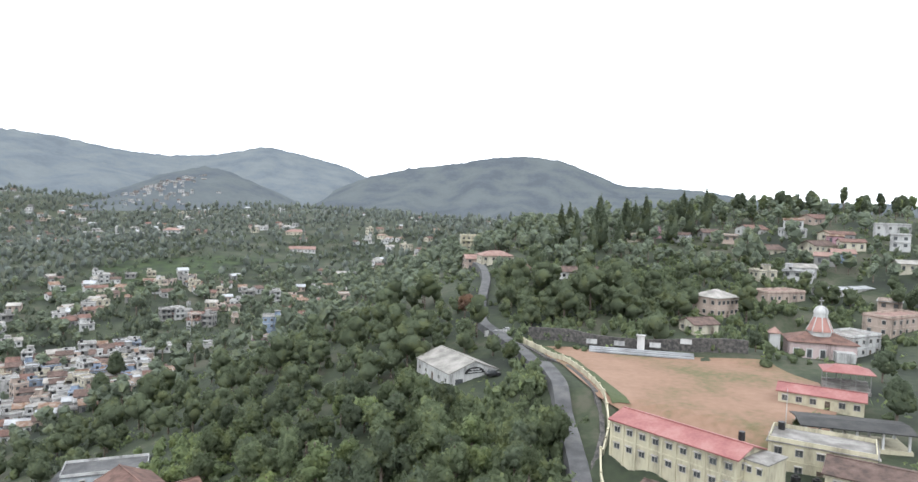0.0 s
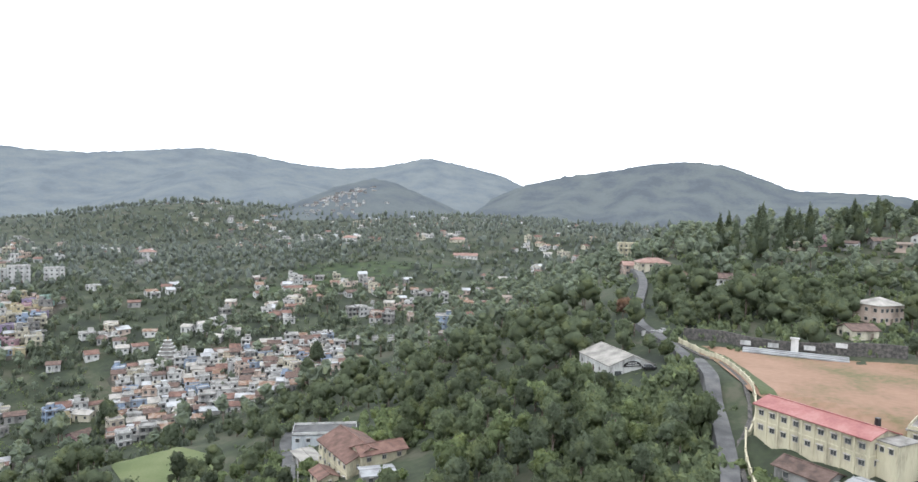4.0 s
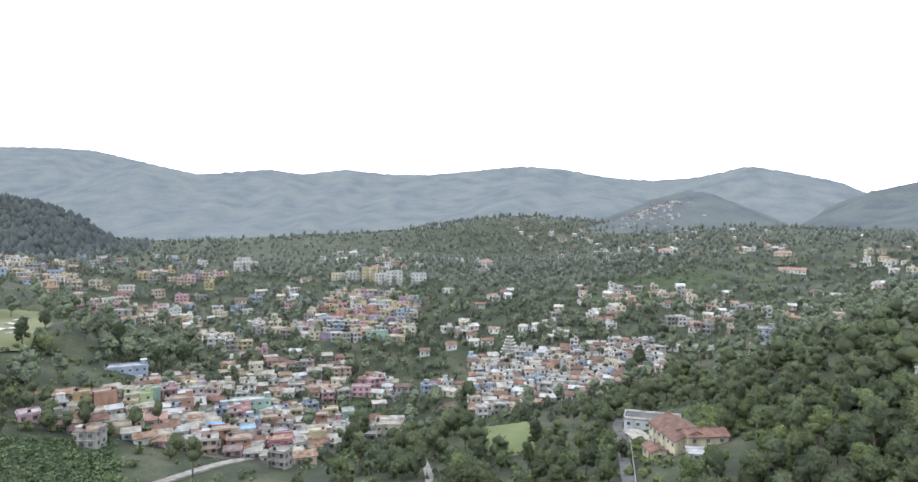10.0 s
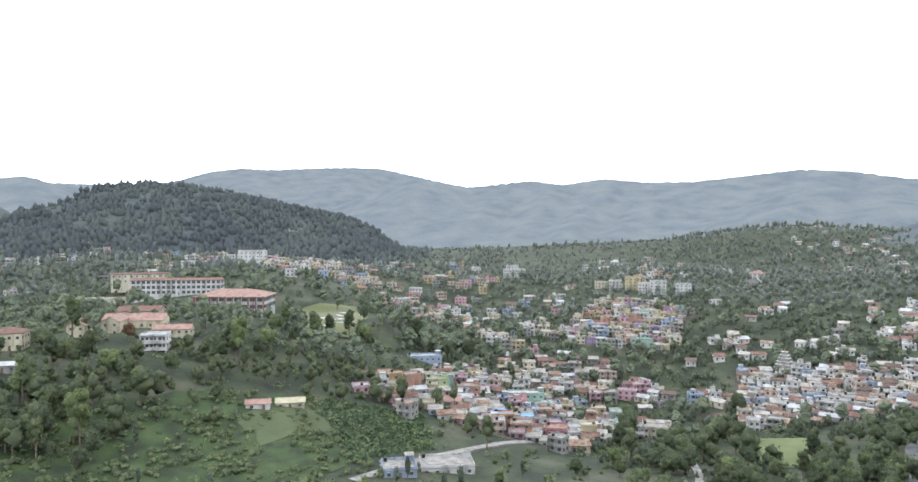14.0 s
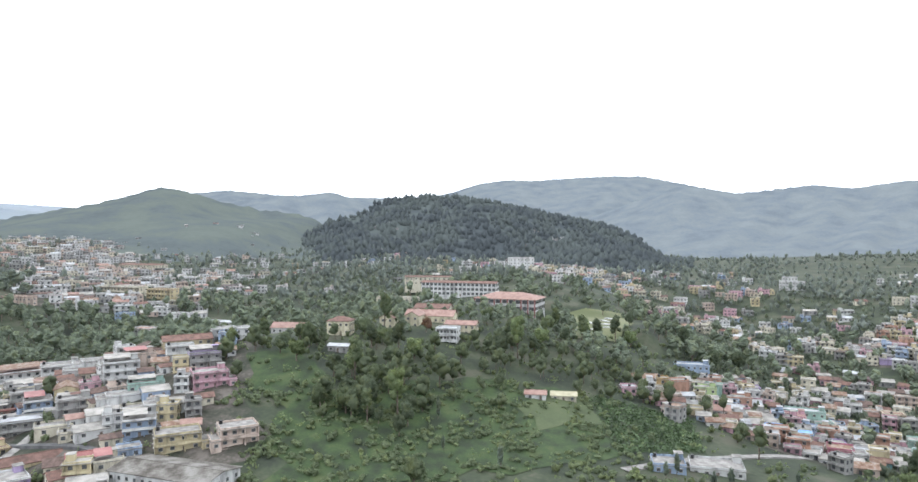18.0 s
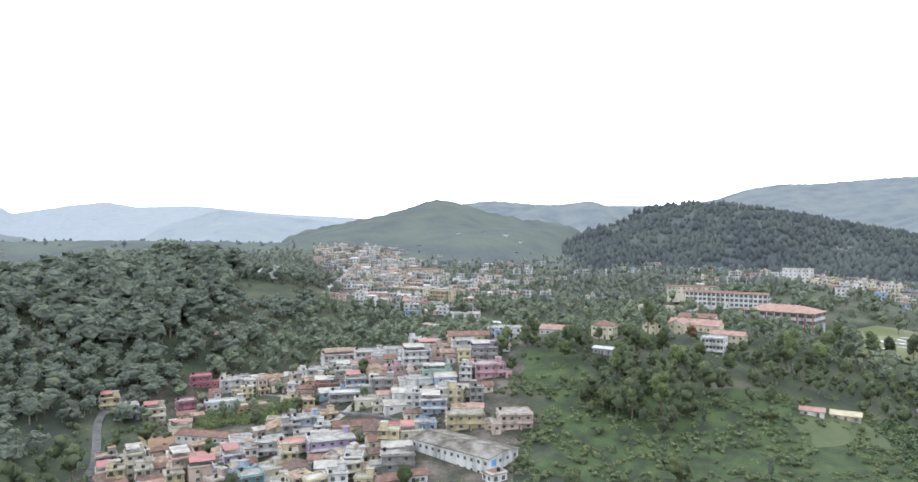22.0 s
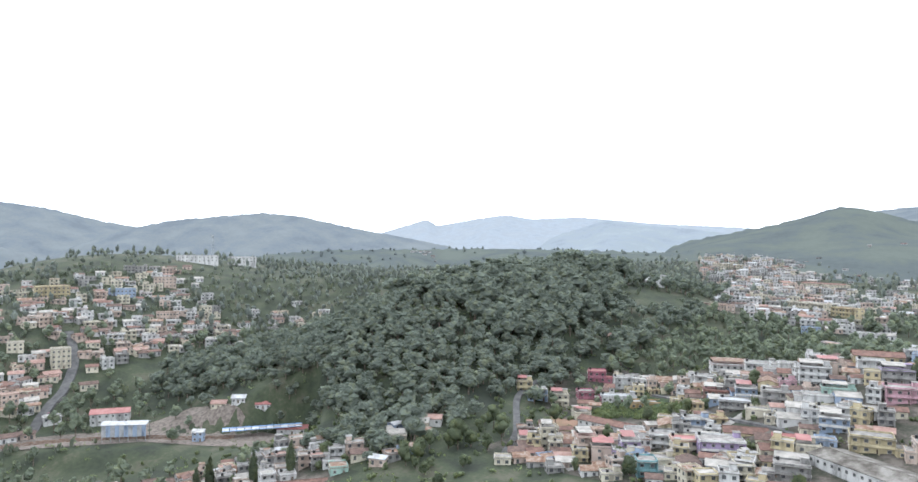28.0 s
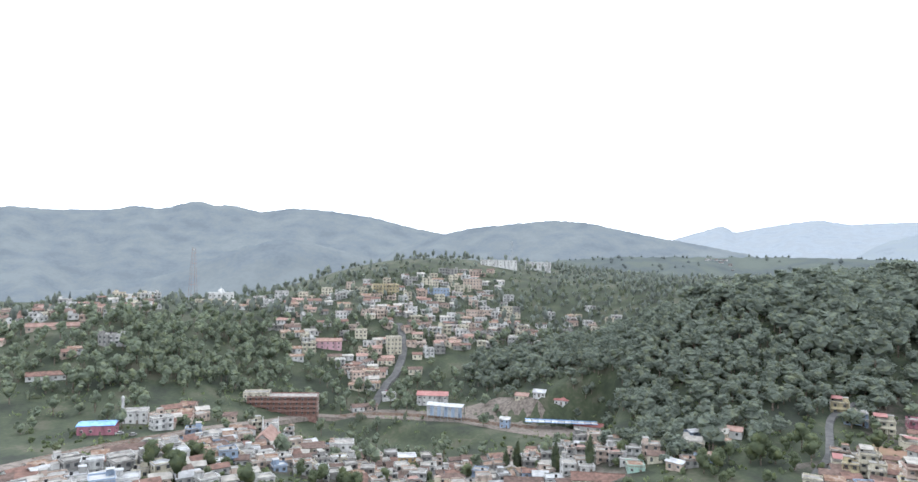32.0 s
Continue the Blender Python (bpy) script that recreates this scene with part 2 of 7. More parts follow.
terrace(52, 163, 27, 24, -35, 69.6, 9)      # playing field
terrace(-398, 60, 34, 26, 65, 52.0, 16)     # cricket pitch
terrace(-150, 172, 20, 16, 60, 19.0, 14)    # meadow
terrace(110, 206, 12, 9, 55, 67.5, 16)      # church yard
terrace(38.6, 113.1, 12, 4.5, -50, 66.6, 4)   # school yard
terrace(-127, -464, 27, 7, 152, 1.5, 10)   # platform
terrace(-78, -492, 82, 15, 136, 1.0, 16)     # railway yard


def land(x, y):
    """Height of the ground; x and y may be arrays."""
    x, y = np.asarray(x, float), np.asarray(y, float)
    z = 20.0 + 0 * x
    for cx, cy, s, h in RISES:
        z = z + h * np.exp(-((x - cx) ** 2 + (y - cy) ** 2) / s ** 2)
    for cx, cy, hx, hy, a, level, soft in LEVELS:
        u = abs((x - cx) * math.cos(a) + (y - cy) * math.sin(a)) - hx
        v = abs((y - cy) * math.cos(a) - (x - cx) * math.sin(a)) - hy
        k = np.clip(1 - np.hypot(np.maximum(u, 0), np.maximum(v, 0)) / soft, 0, 1)
        k = k * k * (3 - 2 * k)
        z = z * (1 - k) + level * k
    return z


RISE_TABLE = np.array(RISES, float)


def height(x, y):
    """The same for one place."""
    t = RISE_TABLE
    z = 20.0 + float((t[:, 3] * np.exp(-((x - t[:, 0]) ** 2 + (y - t[:, 1]) ** 2) / t[:, 2] ** 2)).sum())
    for cx, cy, hx, hy, a, level, soft in LEVELS:
        u = abs((x - cx) * math.cos(a) + (y - cy) * math.sin(a)) - hx
        v = abs((y - cy) * math.cos(a) - (x - cx) * math.sin(a)) - hy
        k = min(1.0, max(0.0, 1 - math.hypot(max(u, 0.0), max(v, 0.0)) / soft))
        k = k * k * (3 - 2 * k)
        z = z * (1 - k) + level * k
    return z


def mesh_of(name, verts, faces, mats, index=None, smooth=False):
    me = bpy.data.meshes.new(name)
    me.from_pydata([tuple(v) for v in verts], [], [tuple(f) for f in faces])
    for m in mats:
        me.materials.append(m)
    if index is not None:
        me.polygons.foreach_set("material_index", np.asarray(index, np.int32))
    if smooth:
        me.polygons.foreach_set("use_smooth", np.ones(len(me.polygons), bool))
    me.update()
    return me


def axis(lo, core_lo, core_hi, hi, step):
    """Grid lines, even in the core and growing wider outside it."""
    inner = list(np.arange(core_lo, core_hi + 1, step))
    below, above, s = [], [], step
    while (below[-1] if below else core_lo) > lo:
        s *= 1.09
        below.append((below[-1] if below else core_lo) - s)
    s = step
    while (above[-1] if above else inner[-1]) < hi:
        s *= 1.09
        above.append((above[-1] if above else inner[-1]) + s)
    return np.array(below[::-1] + inner + above)


gx, gy = axis(-4700, -620, 260, 4700, 6.0), axis(-4700, -900, 720, 4700, 6.0)
GX, GY = np.meshgrid(gx, gy)
GZ = land(GX, GY)
nx, ny = len(gx), len(gy)
ids = np.arange(nx * ny).reshape(ny, nx)
quads = np.stack([ids[:-1, :-1], ids[:-1, 1:], ids[1:, 1:], ids[1:, :-1]], -1).reshape(-1, 4)
ground = new("ground", mesh_of("ground", np.stack([GX, GY, GZ], -1).reshape(-1, 3).tolist(), quads.tolist(), [SCRUB], smooth=True))
tagged(ground, "rolling green hillsides with grass, scrub and bare patches", "ground", kind="structure")


# ---- far hills, a backdrop of distance, haze painted into their colours ----
# The hill colour also feeds emission: a painted glow standing in for haze.
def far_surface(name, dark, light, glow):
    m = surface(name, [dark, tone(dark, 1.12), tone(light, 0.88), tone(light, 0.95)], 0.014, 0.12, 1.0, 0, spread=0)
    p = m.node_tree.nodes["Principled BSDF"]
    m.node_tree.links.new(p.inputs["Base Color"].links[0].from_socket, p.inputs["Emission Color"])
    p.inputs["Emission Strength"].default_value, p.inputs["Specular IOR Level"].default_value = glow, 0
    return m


# Haze set by colour: remoter hills are painted paler, bluer and more glowing.
FAR = {0: far_surface("dark_wooded_hill_haze", (0.052, 0.060, 0.064), (0.078, 0.090, 0.088), 0.55),
       1: far_surface("wooded_hill_haze", (0.070, 0.081, 0.082), (0.098, 0.112, 0.102), 0.55),
       2: far_surface("distant_hill_haze", (0.100, 0.115, 0.128), (0.140, 0.157, 0.165), 0.6),
       3: far_surface("remote_hill_haze", (0.15, 0.17, 0.19), (0.19, 0.215, 0.23), 0.7),
       4: far_surface("farthest_hill_haze", (0.170, 0.190, 0.212), (0.200, 0.220, 0.240), 0.8),
       5: far_surface("dark_distant_hill_haze", (0.072, 0.082, 0.092), (0.105, 0.118, 0.122), 0.6)}
MID_X, MID_Y = 40.0, -70.0
RIDGE_TREES = []


def far_ridge(name, label, reach, fall, shade, crest, towns=(), ends=(5.0, 5.0), trees=0):
    """A ridge line round the place: crest gives (bearing, height) along it; towns gives (bearing, depth, spread, count) of far villages on it; trees says how many crowns stand on it."""
    az = np.array([crest[0][0] - ends[0]] + [c[0] for c in crest] + [crest[-1][0] + ends[1]])
    top = np.array([20.0] + [c[1] for c in crest] + [20.0])
    bearing = np.arange(az[0], az[-1] + 0.01, 12.0 / reach * 57.3)
    h = np.interp(bearing, az, top)
    h = np.convolve(np.pad(h, 2, mode="edge"), np.ones(5) / 5, mode="valid")
    depth = np.concatenate([np.linspace(1, 0.04, 30), [0.0, -0.15, -0.6]])
    run = min((max(top) - 40) / fall, reach * 0.45)
    B, D = np.meshgrid(np.radians(bearing), depth)
    H = np.broadcast_to(h, B.shape)
    R = reach - D * run
    X, Y = MID_X + R * np.sin(B), MID_Y + R * np.cos(B)
    foot = land(X, Y) - 14
    gully = np.sin(B * reach * 0.016 + 2.2 * np.sin(B * reach * 0.0051) + 3 * D) * np.sin(B * reach * 0.0061 + 5 * D)
    up = np.clip(1 - abs(D), 0, 1)
    Z = foot + (np.maximum(H, foot) - foot) * up ** 1.25 + 15 * gully * np.clip(D * 4, 0, 1) * np.clip(4 - 4 * D, 0, 1)
    wood = np.array([noise.noise((b * reach * 0.05, reach * 0.01, 0.0)) + 0.6 * noise.noise((b * reach * 0.14, 3.0, 0.0)) for b in np.radians(bearing)])
    Z += np.where(abs(D) < 0.03, 1, 0) * (wood * (5.0 if reach < 2000 else 4.0))
    n, m = B.shape
    i = np.arange(n * m).reshape(n, m)
    q = np.stack([i[:-1, :-1], i[1:, :-1], i[1:, 1:], i[:-1, 1:]], -1).reshape(-1, 4)
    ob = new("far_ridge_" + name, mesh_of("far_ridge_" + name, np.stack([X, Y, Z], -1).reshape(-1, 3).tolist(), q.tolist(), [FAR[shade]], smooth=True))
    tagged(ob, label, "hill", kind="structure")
    rng = random.Random(len(name) * 7 + reach)
    for k in range(trees * 3):
        c, r = rng.randrange(len(bearing)), 30 if k % 9 == 0 else rng.randrange(3, 31)
        x_, y_, z_ = float(X[r, c]) + rng.uniform(-7, 7), float(Y[r, c]) + rng.uniform(-7, 7), float(Z[r, c])
        if (k % 9 == 0 and shade < 2) or noise.noise((x_ * 0.006, y_ * 0.006, 2)) + 0.5 * noise.noise((x_ * 0.025, y_ * 0.025, 1)) > (-1.2 if shade == 0 else 0.05):
            RIDGE_TREES.append((shade, x_, y_, z_ - 1.5, rng.uniform(0.6, 1.25) * (0.7 if k % 9 == 0 else 1.0) * (1.35 if shade == 0 else 1.0)))
    for b, d, spread, count in towns:
        for _ in range(count):
            c = int(np.argmin(abs(bearing - rng.gauss(b, spread))))
            r = int(np.argmin(abs(depth - min(0.97, max(0.06, rng.gauss(d, 0.07))))))
            FAR_HOUSES.append((float(X[r, c]) + rng.uniform(-8, 8), float(Y[r, c]) + rng.uniform(-8, 8), float(Z[r, c])))


FAR_HOUSES = []
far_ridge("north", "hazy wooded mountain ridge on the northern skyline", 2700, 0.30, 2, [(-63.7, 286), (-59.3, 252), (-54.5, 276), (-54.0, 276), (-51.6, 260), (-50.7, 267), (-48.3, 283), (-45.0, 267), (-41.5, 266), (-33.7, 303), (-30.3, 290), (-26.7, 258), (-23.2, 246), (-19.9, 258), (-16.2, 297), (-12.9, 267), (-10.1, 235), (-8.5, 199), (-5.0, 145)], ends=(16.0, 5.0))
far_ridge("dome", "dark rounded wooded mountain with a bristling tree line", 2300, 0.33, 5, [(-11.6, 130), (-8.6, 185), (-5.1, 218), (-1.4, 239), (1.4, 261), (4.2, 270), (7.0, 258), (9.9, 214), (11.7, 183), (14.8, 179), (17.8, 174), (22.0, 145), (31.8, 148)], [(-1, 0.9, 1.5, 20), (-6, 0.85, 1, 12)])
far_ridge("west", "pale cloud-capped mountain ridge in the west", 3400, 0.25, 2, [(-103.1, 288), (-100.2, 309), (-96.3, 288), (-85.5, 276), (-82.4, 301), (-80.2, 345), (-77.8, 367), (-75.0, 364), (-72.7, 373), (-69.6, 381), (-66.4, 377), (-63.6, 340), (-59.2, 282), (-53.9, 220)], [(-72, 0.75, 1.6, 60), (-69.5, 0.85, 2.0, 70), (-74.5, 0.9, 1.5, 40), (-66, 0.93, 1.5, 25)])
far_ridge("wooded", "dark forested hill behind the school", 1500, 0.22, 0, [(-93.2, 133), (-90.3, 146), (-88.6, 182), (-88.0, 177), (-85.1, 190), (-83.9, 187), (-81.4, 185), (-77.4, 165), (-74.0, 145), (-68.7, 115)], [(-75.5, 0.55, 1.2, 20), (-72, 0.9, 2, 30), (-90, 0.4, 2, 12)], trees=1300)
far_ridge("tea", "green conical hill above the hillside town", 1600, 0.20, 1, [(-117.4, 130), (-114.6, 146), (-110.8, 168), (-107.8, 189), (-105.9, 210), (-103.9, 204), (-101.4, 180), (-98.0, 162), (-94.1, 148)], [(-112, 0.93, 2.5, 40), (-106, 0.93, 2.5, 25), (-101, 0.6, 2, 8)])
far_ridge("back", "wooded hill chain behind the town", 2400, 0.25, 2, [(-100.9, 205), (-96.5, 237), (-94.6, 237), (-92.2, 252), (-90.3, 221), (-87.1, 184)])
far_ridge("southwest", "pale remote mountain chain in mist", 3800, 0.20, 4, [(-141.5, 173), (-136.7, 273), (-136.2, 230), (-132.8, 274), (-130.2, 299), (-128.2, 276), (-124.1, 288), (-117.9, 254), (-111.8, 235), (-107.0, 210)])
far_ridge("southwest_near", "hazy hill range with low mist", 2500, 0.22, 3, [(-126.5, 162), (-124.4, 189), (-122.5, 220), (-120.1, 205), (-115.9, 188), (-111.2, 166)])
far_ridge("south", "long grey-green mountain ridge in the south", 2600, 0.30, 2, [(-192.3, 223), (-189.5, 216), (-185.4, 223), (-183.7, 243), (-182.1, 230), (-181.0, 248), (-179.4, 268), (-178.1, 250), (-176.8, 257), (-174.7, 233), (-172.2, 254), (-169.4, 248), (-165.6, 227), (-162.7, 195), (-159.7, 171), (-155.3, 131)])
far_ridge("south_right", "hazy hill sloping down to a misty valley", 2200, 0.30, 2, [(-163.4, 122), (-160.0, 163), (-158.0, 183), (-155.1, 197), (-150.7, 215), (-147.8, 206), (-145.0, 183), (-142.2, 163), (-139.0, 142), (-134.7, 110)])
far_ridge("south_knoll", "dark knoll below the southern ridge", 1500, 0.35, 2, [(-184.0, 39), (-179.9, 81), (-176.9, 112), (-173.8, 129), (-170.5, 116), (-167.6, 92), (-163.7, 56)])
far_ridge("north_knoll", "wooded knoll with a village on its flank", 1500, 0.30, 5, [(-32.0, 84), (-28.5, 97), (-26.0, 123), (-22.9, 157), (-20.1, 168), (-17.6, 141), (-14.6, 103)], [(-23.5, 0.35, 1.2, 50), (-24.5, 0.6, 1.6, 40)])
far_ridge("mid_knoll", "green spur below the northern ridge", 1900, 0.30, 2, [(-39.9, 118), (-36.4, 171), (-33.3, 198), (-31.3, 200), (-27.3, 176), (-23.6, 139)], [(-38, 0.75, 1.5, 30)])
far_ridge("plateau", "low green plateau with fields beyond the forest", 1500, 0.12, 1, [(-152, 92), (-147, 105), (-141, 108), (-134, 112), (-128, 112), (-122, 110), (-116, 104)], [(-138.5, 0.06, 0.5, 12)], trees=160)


# ---- building blocks ----
def box(x0, x1, y0, y1, z0, z1):
    v = [(x0, y0, z0), (x1, y0, z0), (x1, y1, z0), (x0, y1, z0), (x0, y0, z1), (x1, y0, z1), (x1, y1, z1), (x0, y1, z1)]
    return v, [(0, 3, 2, 1), (4, 5, 6, 7), (0, 1, 5, 4), (1, 2, 6, 5), (2, 3, 7, 6), (3, 0, 4, 7)]


def tube(r0, r1, z0, z1, n=10, x=0.0, y=0.0):
    v = [(x + r * math.cos(6.2832 * i / n), y + r * math.sin(6.2832 * i / n), z) for r, z in ((r0, z0), (r1, z1)) for i in range(n)]
    return v, [(i, (i + 1) % n, n + (i + 1) % n, n + i) for i in range(n)] + [tuple(range(n))[::-1], tuple(range(n, 2 * n))]


def dome(r, z0, squash=1.0, n=12, rings=5, x=0.0, y=0.0):
    v = [(x + r * math.cos(a) * math.cos(6.2832 * i / n), y + r * math.cos(a) * math.sin(6.2832 * i / n), z0 + r * squash * math.sin(a))
         for a in (1.5708 * k / rings for k in range(rings)) for i in range(n)] + [(x, y, z0 + r * squash)]
    f = [(k * n + i, k * n + (i + 1) % n, (k + 1) * n + (i + 1) % n, (k + 1) * n + i) for k in range(rings - 1) for i in range(n)]
    return v, f + [((rings - 1) * n + i, (rings - 1) * n + (i + 1) % n, rings * n) for i in range(n)]


def solid(*shapes):
    v, f = [], []
    for a, b in shapes:
        f += [tuple(i + len(v) for i in q) for q in b]
        v += a
    return v, f


def gable_roof(w, d, z, over, pitch, thick=0.22):
    """Two slopes, ridge along x."""
    hw, hd = w / 2 + over, d / 2 + over
    e, r = z - over * pitch, z + d / 2 * pitch
    v = [(-hw, -hd, e), (hw, -hd, e), (hw, 0, r), (-hw, 0, r), (-hw, hd, e), (hw, hd, e)]
    v += [(a, b, c + thick) for a, b, c in v]
    return v, [(6, 7, 8, 9), (9, 8, 11, 10), (0, 3, 2, 1), (3, 4, 5, 2), (0, 1, 7, 6), (5, 4, 10, 11), (1, 2, 8, 7), (2, 5, 11, 8), (3, 0, 6, 9), (4, 3, 9, 10)]


def hip_roof(w, d, z, over, pitch):
    hw, hd = w / 2 + over, d / 2 + over
    r, e = z + hd * pitch, z
    k = max(0.0, hw - hd)
    v = [(-hw, -hd, e), (hw, -hd, e), (hw, hd, e), (-hw, hd, e), (-k, 0, r), (k + 0.01, 0, r)]
    v += [(a, b, c - 0.2) for a, b, c in v[:4]]
    return v, [(0, 1, 5, 4), (1, 2, 5), (2, 3, 4, 5), (3, 0, 4), (6, 7, 1, 0), (7, 8, 2, 1), (8, 9, 3, 2), (9, 6, 0, 3), (6, 9, 8, 7)]


PARTS = {}


def part(name, shape, material, parent, label="", at=None, smooth=False):
    """One mesh object under a thing or under a part."""
    me = shape if isinstance(shape, bpy.types.Mesh) else mesh_of(name, *shape, [material], smooth=smooth)
    ob = new(name, me)
    ob.parent = parent
    PARTS.setdefault(parent.name, []).append(ob)
    if at is not None:
        ob.matrix_basis = at
    if label:
        tagged(ob, label)
    return ob


WINDOWS = {}


def window_mesh(w, h, shade, pane=None, trim=None, glazed=True):
    """A framed window, its glass set back, with or without a sunshade over it."""
    pane, trim = pane or GLASS, trim or FRAME
    key = (w, h, shade, pane.name, trim.name, glazed)
    if key not in WINDOWS:
        f, a, b = 0.09, -0.07, 0.05
        o = [(-w / 2, 0), (w / 2, 0), (w / 2, h), (-w / 2, h)]
        i = [(-w / 2 + f, f), (w / 2 - f, f), (w / 2 - f, h - f), (-w / 2 + f, h - f)]
        v = [(x, b, z) for x, z in o] + [(x, a, z) for x, z in o] + [(x, a, z) for x, z in i] + [(x, -0.01, z) for x, z in i]
        faces = [(k, (k + 1) % 4, 4 + (k + 1) % 4, 4 + k) for k in range(4)] + [(4 + k, 4 + (k + 1) % 4, 8 + (k + 1) % 4, 8 + k) for k in range(4)] + [(8 + k, 8 + (k + 1) % 4, 12 + (k + 1) % 4, 12 + k) for k in range(4)]
        if shade:
            v += [(-w / 2, -0.55, h), (w / 2, -0.55, h), (-w / 2, -0.55, h + 0.12), (w / 2, -0.55, h + 0.12), (-w / 2, b, h + 0.12), (w / 2, b, h + 0.12)]
            faces += [(7, 6, 17, 16), (16, 17, 19, 18), (18, 19, 21, 20), (7, 16, 18, 20, 3), (6, 2, 21, 19, 17)]
        n = len(faces)
        if glazed:
            faces.append((12, 13, 14, 15))
        WINDOWS[key] = mesh_of("window", v, faces, [trim, pane], [0] * n + [1] * (len(faces) - n))
    return WINDOWS[key]


class Footprints:
    """Round plots already taken, found by their square of the plan."""

    def __init__(self):
        self.squares = {}

    def append(self, plot):
        x, y, r = plot
        for i in range(int((x - r) // 20), int((x + r) // 20) + 1):
            for j in range(int((y - r) // 20), int((y + r) // 20) + 1):
                self.squares.setdefault((i, j), []).append(plot)

    def clear(self, x, y, r):
        for i in range(int((x - r) // 20), int((x + r) // 20) + 1):
            for j in range(int((y - r) // 20), int((y + r) // 20) + 1):
                for a, b, c in self.squares.get((i, j), ()):
                    if (x - a) ** 2 + (y - b) ** 2 <= (r + c) ** 2:
                        return False
        return True


FOOTPRINTS = Footprints()


def twin(ob, parts, m):
    """A copy of a thing and its parts, which share their meshes, at the pose m."""
    made = ob.copy()
    scene.collection.objects.link(made)
    made.matrix_basis = m
    for p in parts:
        q = p.copy()
        q.parent = made
        scene.collection.objects.link(q)
    return made


def root(name, label, category, x, y, turn, z=None, size=6.0, group=""):
    ob = new(name)
    ob.empty_display_size = 0.5
    ob.matrix_basis = pose(x, y, height(x, y) if z is None else z, 0, 0, turn)
    FOOTPRINTS.append((x, y, size))
    return tagged(ob, label, category, group)


